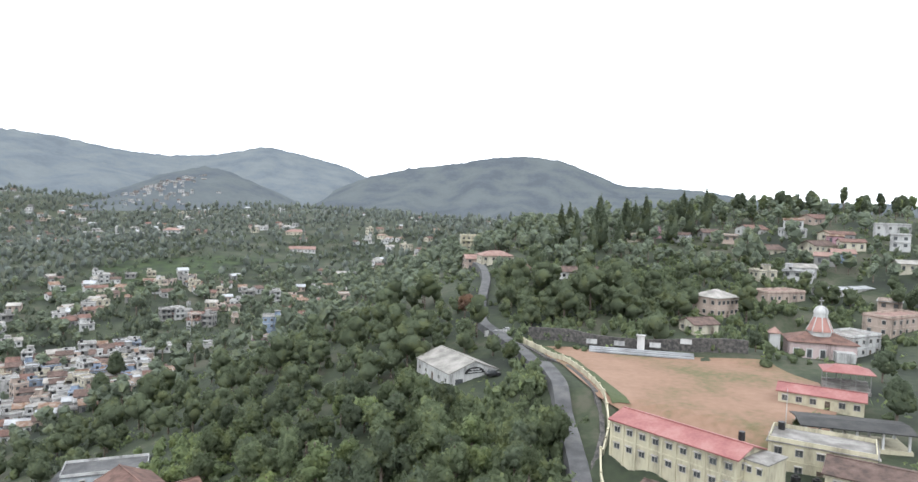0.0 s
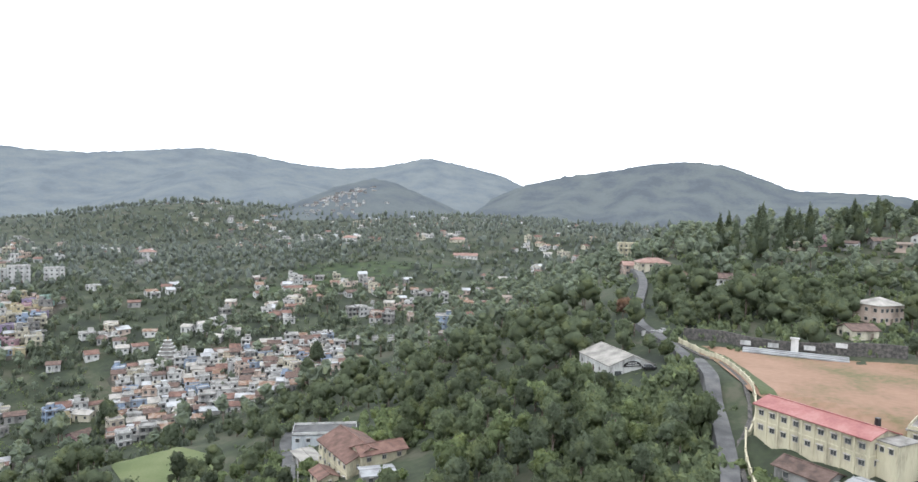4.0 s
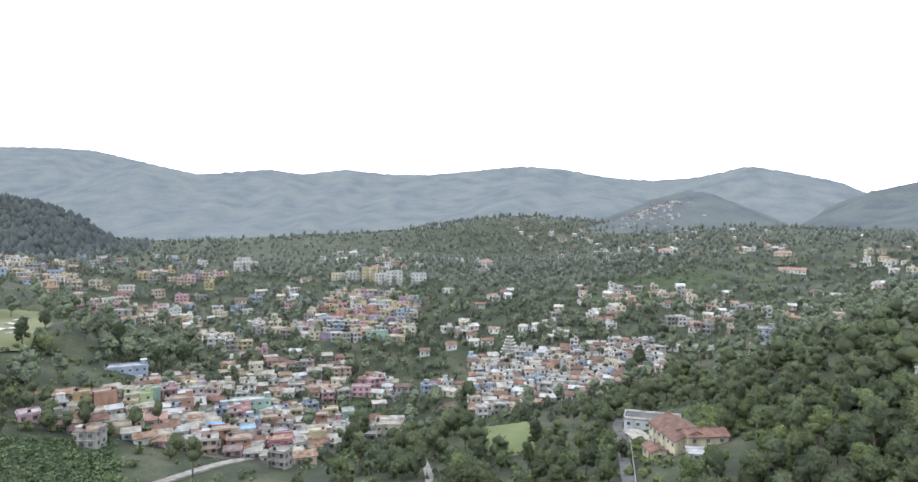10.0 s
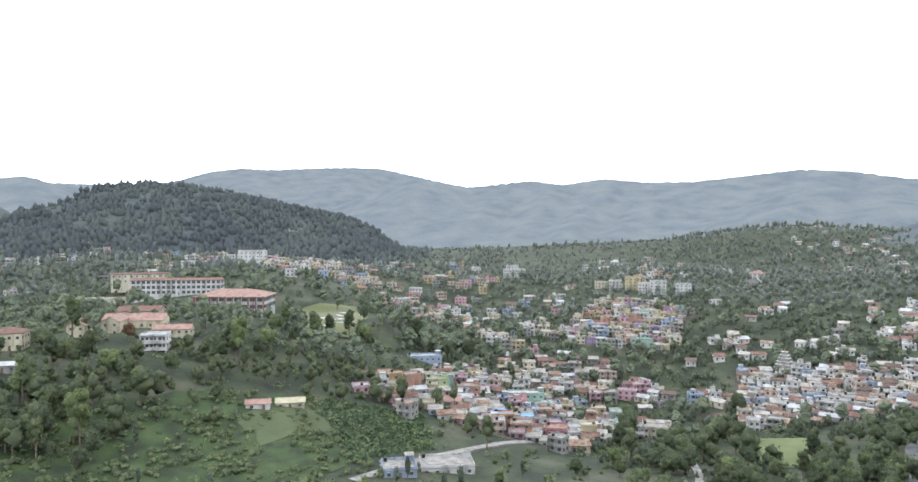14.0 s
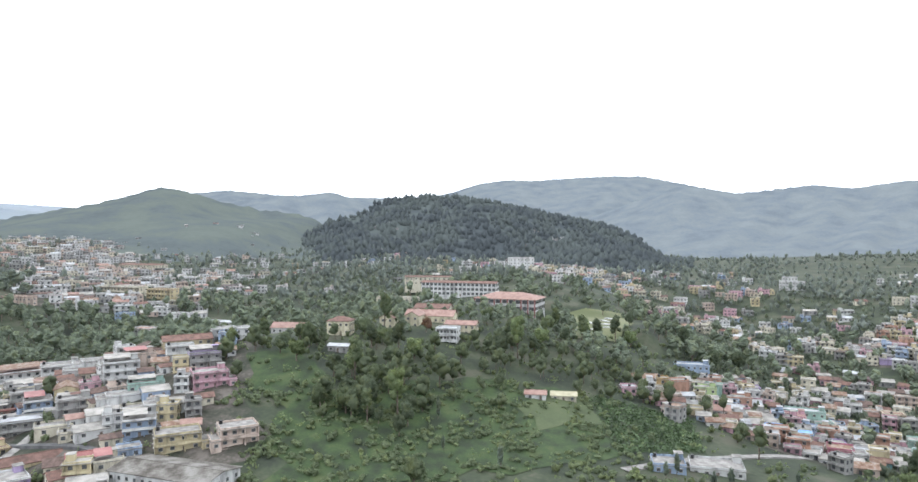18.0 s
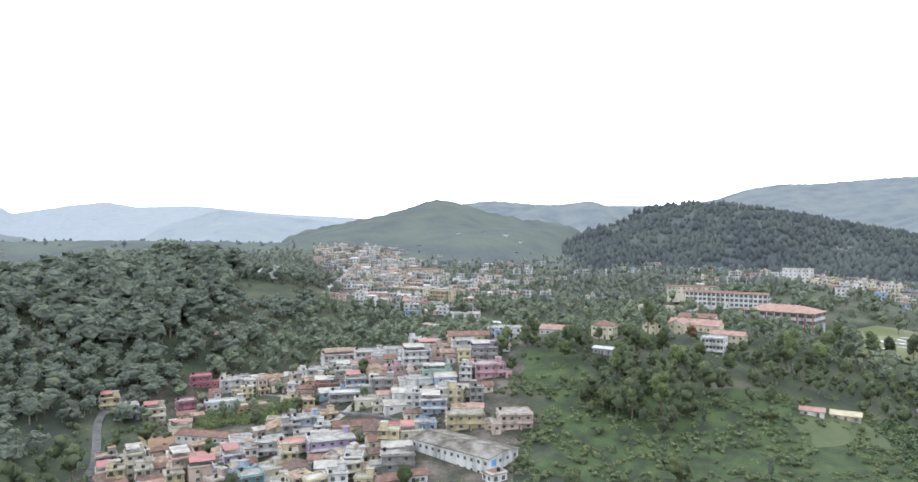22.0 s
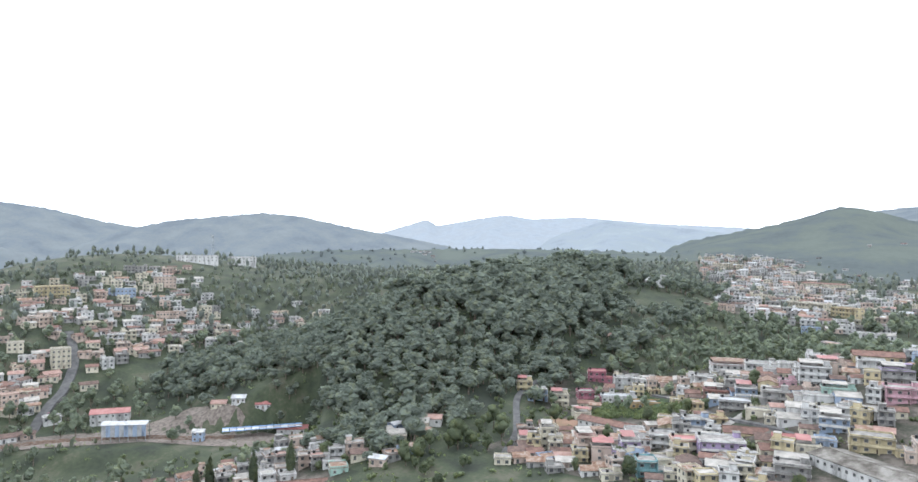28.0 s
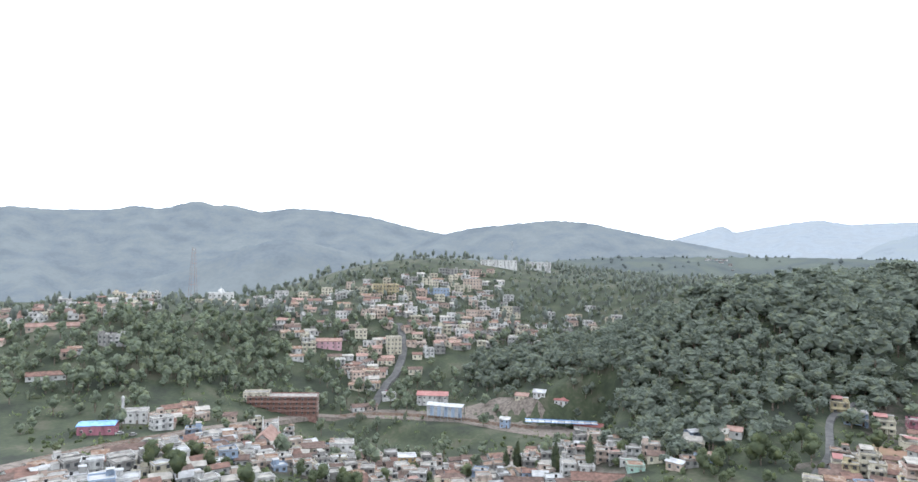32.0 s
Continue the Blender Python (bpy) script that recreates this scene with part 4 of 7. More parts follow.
building("tin_shed", "small lean-to with a grey sheet roof", 42.5, 97.5, -48, 6, 4, 1, GREY, "gable", TIN, 2.3, 2, 1, pitch=0.15, category="shed")
store = building("white_store", "white gable-ended store shed with a cement-sheet roof", 0.5, 188, -62, 20, 15, 1, WHITE, "gable", ASBESTOS, 3.7, 5, 3, shade=False, pitch=0.38, over=0.3, category="shed", ww=1.0, wh=1.0, fine=True)

v = [(10.06, 3.0 * math.cos(3.1416 * i / 12), 3.4 + 1.7 * math.sin(3.1416 * i / 12)) for i in range(13)]
part("arch_board", (v + [(10.2, b_, c_) for a_, b_, c_ in v], [tuple(range(13))[::-1], tuple(range(13, 26))] + [(i, (i + 1) % 13, 13 + (i + 1) % 13, 13 + i) for i in range(13)]), BLACKTANK, store, "black half-round board")
for i, w_ in enumerate((2.0, 1.4)):
    part("lettering", box(10.21, 10.24, -w_, w_, 3.7 + 0.6 * i, 4.0 + 0.6 * i), WHITE, store, "plain white bars")
for u in (-4.6, 4.2):
    part("doorway", box(10.02, 10.12, u - 1.1, u + 1.1, -0.5, 2.2), GLASS, store, "dark sheet door")

ch = root("domed_church", "pink and white church with a ribbed red drum and white dome", "church", 110, 206, -16, z=67.2, size=12)
part("nave", box(-9, 9, -5.5, 5.5, -5, 5.0), paint("pale_pink_plaster", (0.78, 0.58, 0.55)), ch)
part("nave_roof", hip_roof(18, 11, 5.2, 0.7, 0.4), TILE, ch)
for i in range(5):
    u = -7.2 + 3.6 * i
    part("arch", box(u - 0.65, u + 0.65, -5.58, -5.4, 0.6, 3.0), GLASS, ch)
    part("arch_trim", solid(box(u - 0.9, u - 0.65, -5.66, -5.38, 0.4, 3.3), box(u + 0.65, u + 0.9, -5.66, -5.38, 0.4, 3.3), box(u - 0.9, u + 0.9, -5.66, -5.38, 3.0, 3.3)), WHITE, ch)
part("drum_base", tube(3.4, 3.4, 6.6, 8.0, 8), WHITE, ch)
part("drum_roof", tube(3.8, 1.9, 8.0, 12.2, 8), paint("brick_pink_plaster", (0.60, 0.26, 0.20)), ch)
for i in range(8):
    c, s = math.cos(6.2832 * i / 8), math.sin(6.2832 * i / 8)
    v, f = tube(0.18, 0.18, 0, 1, 5)
    v = [(3.8 * c * (1 - z) + 1.92 * c * z + x, 3.8 * s * (1 - z) + 1.92 * s * z + y, 8.0 + 4.2 * z) for x, y, z in v]
    part("rib", (v, f), WHITE, ch)
part("lantern", tube(2.0, 2.0, 12.2, 13.4, 14), WHITE, ch)
cap = part("dome", dome(2.15, 13.4, 1.05), WHITE, ch, smooth=True)
part("cross", solid(box(-0.1, 0.1, -0.1, 0.1, 15.5, 18.2), box(-0.7, 0.7, -0.1, 0.1, 17.0, 17.25)), WHITE, cap)
bel = part("belfry", box(-14, -11, -1.5, 1.5, -4, 6.5), WHITE, ch)
v, f = hip_roof(3, 3, 6.5, 0.4, 0.9)
part("belfry_roof", ([(x - 12.5, y, z) for x, y, z in v], f), SALMON, bel)
part("porch", box(3, 8, -9, -5.6, -5, 3.2), WHITE, ch)

# ---- houses of the northern ridge ----
building("ridge_villa", "tall cream villa with stacked balconies above the road", 8, 470, 5, 14, 12, 3, BUTTER, "flat", CONCRETE, 3.1, 4, 2, z=79, porch=1.5)
building("roadside_house", "white house with salmon tiled roofs beside the road", 18, 337, 12, 16, 10, 2, CREAM, "hip", SALMON, 3.0, 4, 2)
building("roadside_house", "small peach house with a tiled roof beside the road", 7, 349, 12, 8, 8, 2, PEACH, "gable", SALMON, 2.8, 2, 2)
building("bungalow", "long white bungalow with a dark tiled roof", 47, 279, 8, 20, 8, 1, WHITE, "gable", OLDTILE, 3.2, 6, 2)
building("bungalow", "white bungalow with a weathered tiled roof", 33, 287, 12, 12, 8, 1, WHITE, "gable", TILE, 3.2, 3, 2)
building("colonnade_house", "peach two-storey house with a grey hipped roof", 87, 230, 32, 11, 10, 2, PEACH, "hip", ASBESTOS, 3.2, 5, 3)
building("cottage", "cream cottage with a brown tiled gable roof", 74, 208, 20, 9, 7, 1, CREAM, "gable", OLDTILE, 3.0, 2, 2)
building("white_house", "white flat-roofed house behind the church", 122, 210, 28, 14, 10, 2, WHITE, "flat", CONCRETE, 3.1, 4, 2)
building("pink_block", "long salmon-pink block with flat roof", 118, 252, 22, 18, 9, 1, PEACH, "flat", SALMON, 3.6, 5, 2)
building("pink_block", "pink terraced block on the hillside", 143, 222, 30, 22, 9, 2, PEACH, "flat", SALMON, 3.0, 6, 2)
building("hill_house", "white house with a clay-tile roof among tall trees", 147, 345, 30, 14, 9, 1, WHITE, "gable", TILE, 3.2, 4, 2)
building("hill_house", "long whitewashed house under a brown roof", 137, 313, 20, 22, 9, 1, CREAM, "gable", OLDTILE, 3.2, 6, 2)
building("hill_house", "pale house with a brown tiled roof among trees", 164, 314, 25, 14, 9, 1, CREAM, "gable", OLDTILE, 3.2, 4, 2)
building("hill_house", "white flat-roofed modern house on the slope", 205, 325, 35, 16, 10, 2, WHITE, "flat", CONCRETE, 3.2, 4, 2)
building("low_shed", "long low white shed with a pale roof", 148, 262, 25, 26, 7, 1, WHITE, "gable", TIN, 2.8, 6, 1, pitch=0.15, category="shed")
building("teal_hut", "small hut with a teal sheet roof on green terraces", 172, 250, 30, 7, 5, 1, CREAM, "gable", TEAL, 2.6, 2, 1, pitch=0.2, category="hut")
building("hill_house", "brown-roofed house high on the wooded ridge", 185, 358, 28, 14, 9, 1, PEACH, "gable", TILE, 3.1, 4, 2)

# ---- the farm and the valley below it ----
building("farmhouse", "cream farmhouse with a big brown tiled gable roof", -67.8, 144.6, -45, 20, 13, 2, BUTTER, "gable", TILE, 3.1, 6, 2, pitch=0.45, category="farmhouse", fine=True)
building("farm_wing", "cream farm wing with a brown tiled roof", -60.0, 141.6, 45, 13, 7, 2, BUTTER, "gable", TILE, 2.7, 3, 1, category="farmhouse", fine=True)
building("farm_store", "small tiled lean-to store beside the farmhouse", -72.2, 134.6, -45, 7, 5, 1, BUTTER, "gable", TILE, 2.8, 2, 1, category="shed")
building("farm_yard_shed", "patched tin yard shed with a pale sheet roof", -56.8, 131.6, 30, 8, 6, 1, GREY, "gable", TIN, 2.4, 2, 1, pitch=0.12, category="shed")
building("blue_block", "pale blue flat-roofed block with a white parapet and dark roof", -89.8, 174.8, 22, 20, 10, 1, PALEBLUE, "flat", ASPHALT, 3.4, 6, 2, trim=WHITE, z=height(-88, 170) - 0.6)
building("tin_shelter", "open cement-roofed shelter by the lane", -86.5, 155.6, -45, 12, 6, 1, GREY, "gable", ASBESTOS, 2.4, 3, 1, pitch=0.12, category="shed")
building("blue_house", "tall pale blue and white house on the tree line", -95, 350, 15, 9, 8, 3, SKYBLUE, "flat", CONCRETE, 3.1, 3, 2, trim=WHITE, head=True)
building("pink_house", "long pink and cream two-storey house", -84, 306, 15, 15, 8, 2, PINK, "flat", CONCRETE, 3.0, 5, 2, trim=PEACH)
building("white_block", "plain white flat-roofed block above the village", -126, 335, 22, 12, 7, 1, WHITE, "flat", CONCRETE, 3.6, 4, 2)


def lattice_mast(label, x, y, tall, wide, material, group=""):
    ob = root("lattice_mast", label, "mast", x, y, 20, size=1.5, group=group)
    n = int(tall / (wide * 1.3))
    for i in range(4):
        sx, sy = (-1, 1, 1, -1)[i], (-1, -1, 1, 1)[i]
        v, f = tube(0.14, 0.1, 0, 1, 5)
        part("leg", ([(x_ + sx * wide * (0.5 - 0.33 * z_), y_ + sy * wide * (0.5 - 0.33 * z_), -1 + (tall + 1) * z_) for x_, y_, z_ in v], f), material, ob)
    for k in range(n):
        z0, w = tall * (k + 0.5) / n, wide * (0.5 - 0.33 * (k + 0.5) / n)
        part("brace", solid(box(-w, w, -w - 0.06, -w + 0.06, z0 - 0.07, z0 + 0.07), box(-w, w, w - 0.06, w + 0.06, z0 - 0.07, z0 + 0.07),
                            box(-w - 0.06, -w + 0.06, -w, w, z0 - 0.07, z0 + 0.07), box(w - 0.06, w + 0.06, -w, w, z0 - 0.07, z0 + 0.07)), material, ob)
    for i in range(3):
        part("antenna", box(-0.25 + i * 0.9 - 0.9, 0.25 + i * 0.9 - 0.9, -0.9, -0.7, tall - 2.6, tall - 0.4), WHITE, ob)
    return ob


lattice_mast("grey lattice mobile-phone mast above the village", -141, 358, 20, 2.4, TIN)
lattice_mast("tall red and white lattice mast on the southern ridge", 84, -818, 52, 7, SALMON)
lattice_mast("slim lattice mast on the hilltop", -318, -905, 32, 3, TIN)

tem = root("temple_tower", "pale grey stepped temple tower among low houses", "temple", -248, 314, 20, size=6)
for i in range(6):
    w, d = 5.5 - 0.75 * i, 4.2 - 0.55 * i
    part("tier", box(-w, w, -d, d, (-3 if i == 0 else i * 2.0), i * 2.0 + 1.8), CONCRETE if i % 2 else GREY, tem)
    part("cornice", box(-w - 0.25, w + 0.25, -d - 0.25, d + 0.25, i * 2.0 + 1.8, i * 2.0 + 2.0), WHITE, tem)
part("finial", tube(0.5, 0.05, 12.0, 14.0, 8), OCHRE, tem)
for x, y, w, st, wall in ((-512, 396, 13, 2, CREAM), (-491, 396, 13, 3, WHITE), (-476, 405, 15, 4, YELLOW), (-455, 400, 12, 3, WHITE), (-440, 402, 15, 4, WHITE), (-425, 420, 14, 3, WHITE)):
    building("hillside_villa", "pale flat-roofed villa on a green terrace", x, y, face_to(x, y), w, 10, st, wall, "flat", CONCRETE, 3.1, 4, 2, group="villas above the terraces")
building("red_roof_villa", "white villa with a red roof on a wooded slope", -450, 562, face_to(-450, 562), 15, 11, 3, WHITE, "hip", SALMON, 3.2, 4, 2)
building("unfinished_house", "grey unfinished concrete house on the slope", -425, 520, face_to(-425, 520), 11, 9, 2, GREY, "flat", CONCRETE, 3.1, 3, 2)
building("apartment_row", "long white three-storey apartment row", -650, 383, face_to(-650, 383), 26, 10, 3, WHITE, "flat", CONCRETE, 3.2, 8, 2, category="apartment block")
building("apartment_row", "short white apartment block behind another", -690, 408, face_to(-690, 408), 16, 10, 3, WHITE, "flat", CONCRETE, 3.2, 5, 2, category="apartment block")
building("plateau_house", "white house with a red roof on the plateau", -295, 703, 20, 16, 10, 2, WHITE, "hip", SALMON, 3.2, 4, 2)
building("plateau_house", "cream house with a clay roof on the plateau", -268, 712, 20, 14, 9, 1, CREAM, "gable", TILE, 3.2, 4, 2)
building("estate_villa", "white estate villa with many salmon gables", -148, 648, 12, 24, 10, 1, WHITE, "gable", SALMON, 3.4, 7, 2)
building("estate_villa", "white villa with a salmon hipped roof", -172, 720, 12, 20, 10, 1, CREAM, "hip", SALMON, 3.4, 5, 2)
building("long_white_block", "long white institutional block on the plateau", -735, 1120, face_to(-735, 1120), 44, 12, 2, WHITE, "flat", CONCRETE, 4, 10, 2, category="block")
wt = root("water_tower", "white round water tower on the plateau", "water tower", -640, 1250, 0, size=5)
part("stem", tube(2.5, 2.5, -2, 9, 10), WHITE, wt)
part("bowl", tube(5, 5.5, 9, 14, 14), WHITE, wt)
part("cover", dome(5.5, 14, 0.3), CONCRETE, wt)

# ---- the hilltop boarding school ----
dorm = building("dormitory", "two-storey school block with red pillars and a red hipped roof", -430, 10, 58, 44, 24, 2, WHITE, "hip", SALMON, 4.4, 9, 6, z=58.5, pitch=0.3, over=1.2, category="school", ww=3.4, wh=2.5, shade=False)
for i in range(10):
    part("pillar", box(-22 + 44 * i / 9 - 0.35, -22 + 44 * i / 9 + 0.35, -13.1, -12.4, -5, 8.8), REDSHEET, dorm, "red painted pillar")
for i in range(7):
    part("pillar", box(-22.9, -22.2, -12 + 24 * i / 6 - 0.35, -12 + 24 * i / 6 + 0.35, -5, 8.8), REDSHEET, dorm, "red painted pillar")
building("classroom_block", "long white three-storey classroom block with rows of windows", -505, -14, 66, 62, 12, 3, WHITE, "gable", TILE, 3.6, 18, 3, z=62, pitch=0.2, category="school", ww=2.5, wh=2.2, shade=False)
building("upper_block", "cream two-storey block behind the classrooms", -575, -32, 75, 42, 11, 2, CREAM, "gable", TILE, 3.6, 10, 2, pitch=0.15, category="school", z=66)
building("side_block", "cream flat-roofed block with a long balcony", -530, -62, 72, 36, 11, 2, CREAM, "flat", CONCRETE, 3.4, 9, 2, category="school", porch=1.4)
building("chapel_hall", "cream gabled school hall with an orange tiled roof", -346, -56, 68, 28, 11, 1, BUTTER, "gable", SALMON, 4.6, 7, 2, pitch=0.5, category="school", z=62)
building("gable_wing", "cream gable-fronted wing with an orange roof", -336, -80, -22, 14, 8, 2, BUTTER, "gable", SALMON, 3.2, 3, 2, pitch=0.55, category="school", z=61)
building("gable_wing", "cream gable-fronted wing beside the hall", -339, -66, -22, 14, 8, 2, BUTTER, "gable", SALMON, 3.4, 3, 2, pitch=0.55, category="school", z=61)
building("white_hostel", "white three-storey hostel with continuous balconies", -306, -52, 68, 11, 9, 3, WHITE, "flat", TIN, 3.1, 6, 2, z=55, category="school", deck=1.4)
building("school_annex", "cream annex with a salmon tiled roof in front of the hall", -324, -42, 68, 17, 8, 2, BUTTER, "gable", SALMON, 3.0, 5, 2, z=58.0, category="school")
building("low_annex", "low grey-roofed annex among trees", -398, 10, 55, 22, 9, 1, WHITE, "gable", ASBESTOS, 3.4, 6, 2, pitch=0.15, category="school")
building("brown_hall", "wide brown-roofed hall behind the gables", -385, -50, 68, 22, 12, 1, CREAM, "gable", TILE, 4.0, 5, 2, pitch=0.35, category="school")
building("staff_house", "white gabled staff house with an orange roof", -338, -135, 75, 17, 9, 1, WHITE, "gable", SALMON, 3.6, 5, 2, pitch=0.5)
building("staff_house", "cream three-storey staff house with a brown roof", -318, -107, 72, 12, 9, 2, BUTTER, "hip", TILE, 3.6, 4, 3)
building("field_hut", "grey sheet-roofed hut at the wood's edge", -288, -107, 70, 10, 6, 1, GREY, "gable", TIN, 3.0, 3, 1, pitch=0.25, category="hut")
building("red_roof_hall", "long hall with a brick-red roof by the wood", -436, -180, 62, 22, 10, 1, WHITE, "gable", TILE, 3.6, 6, 2)
building("grey_workshop", "long low workshop with a grey sheet roof", -492, -196, 62, 36, 10, 1, WHITE, "gable", TIN, 3.2, 8, 2, pitch=0.12, category="workshop")
building("small_pink_house", "small peach house with a tiled roof", -455, -208, 62, 9, 8, 1, PEACH, "gable", SALMON, 3.2, 2, 2)
building("garden_hut", "small cream hut with a pale yellow sheet roof", -246, -9, 72, 11, 7, 1, CREAM, "gable", surface("pale_yellow_sheet", [(0.32, 0.30, 0.20), (0.40, 0.37, 0.25), (0.45, 0.42, 0.30)], 0.5, 3, 0.7, 0.1), 2.6, 3, 1, pitch=0.3, category="hut")
building("garden_hut", "small white hut with a salmon tiled roof", -245, -22, 72, 9, 6, 1, WHITE, "gable", SALMON, 2.5, 2, 1, pitch=0.35, category="hut")
building("white_mansion", "tall white hillside mansion with a red top storey", -716, 90, 85, 28, 14, 4, WHITE, "flat", TILE, 3.8, 7, 3, category="mansion")

# ---- the lane town under the tea slope ----
for n, l, x, y, w, d, st, wall, roof, cover in (
        ("corner_building", "large white corner building with pink and blue bands", -178, 25, 18, 12, 1, WHITE, "flat", CONCRETE),
        ("corner_building", "pale blue three-storey corner building", -178, 7, 11, 10, 1, SKYBLUE, "flat", CONCRETE),
        ("green_house", "lime green two-storey house", -288, 81, 11, 8, 2, LIME, "flat", CONCRETE),
        ("pink_house", "big pink two-storey house with a terrace", -274, 119, 16, 10, 2, PINK, "flat", SALMON),
        ("orange_house", "orange house with a stepped stair", -286, 99, 12, 9, 2, ORANGE, "flat", CONCRETE),
        ("blue_lodge", "long blue lodge half hidden by trees", -337, 99, 20, 9, 2, SKYBLUE, "flat", TIN),
        ("cream_tower_house", "narrow cream house with a blue sheet on its roof", -236, 100, 8, 8, 2, CREAM, "flat", BLUETARP),
        ("ochre_house", "small ochre house among tiled roofs", -281, 54, 6, 6, 2, OCHRE, "flat", CONCRETE),
        ("salmon_roof_house", "white house with a broad salmon roof", -263, 74, 11, 8, 1, WHITE, "gable", SALMON),
        ("rusted_row", "row house with a long rusted roof", -291, 46, 18, 7, 1, GREY, "gable", RUST),
        ("rose_house", "deep pink house with a rusted roof terrace", -217, 104, 10, 9, 2, ROSE, "flat", RUST),
        ("blue_roof_house", "small pale house with a bright blue roof", -250, 94, 8, 6, 1, SKYBLUE, "gable", BLUETARP),
        ("mint_row", "long mint green row house", -292, 140, 22, 8, 2, MINT, "flat", TIN),
        ("cream_shop", "cream shop building at the lane's end", -222, 172, 14, 8, 2, CREAM, "flat", CONCRETE)):
    building(n, l, x, y, face_to(x, y), w, d, st, wall, roof, cover, 3.0, 0, 2, tank=roof == "flat", head=w > 10 and roof == "flat")

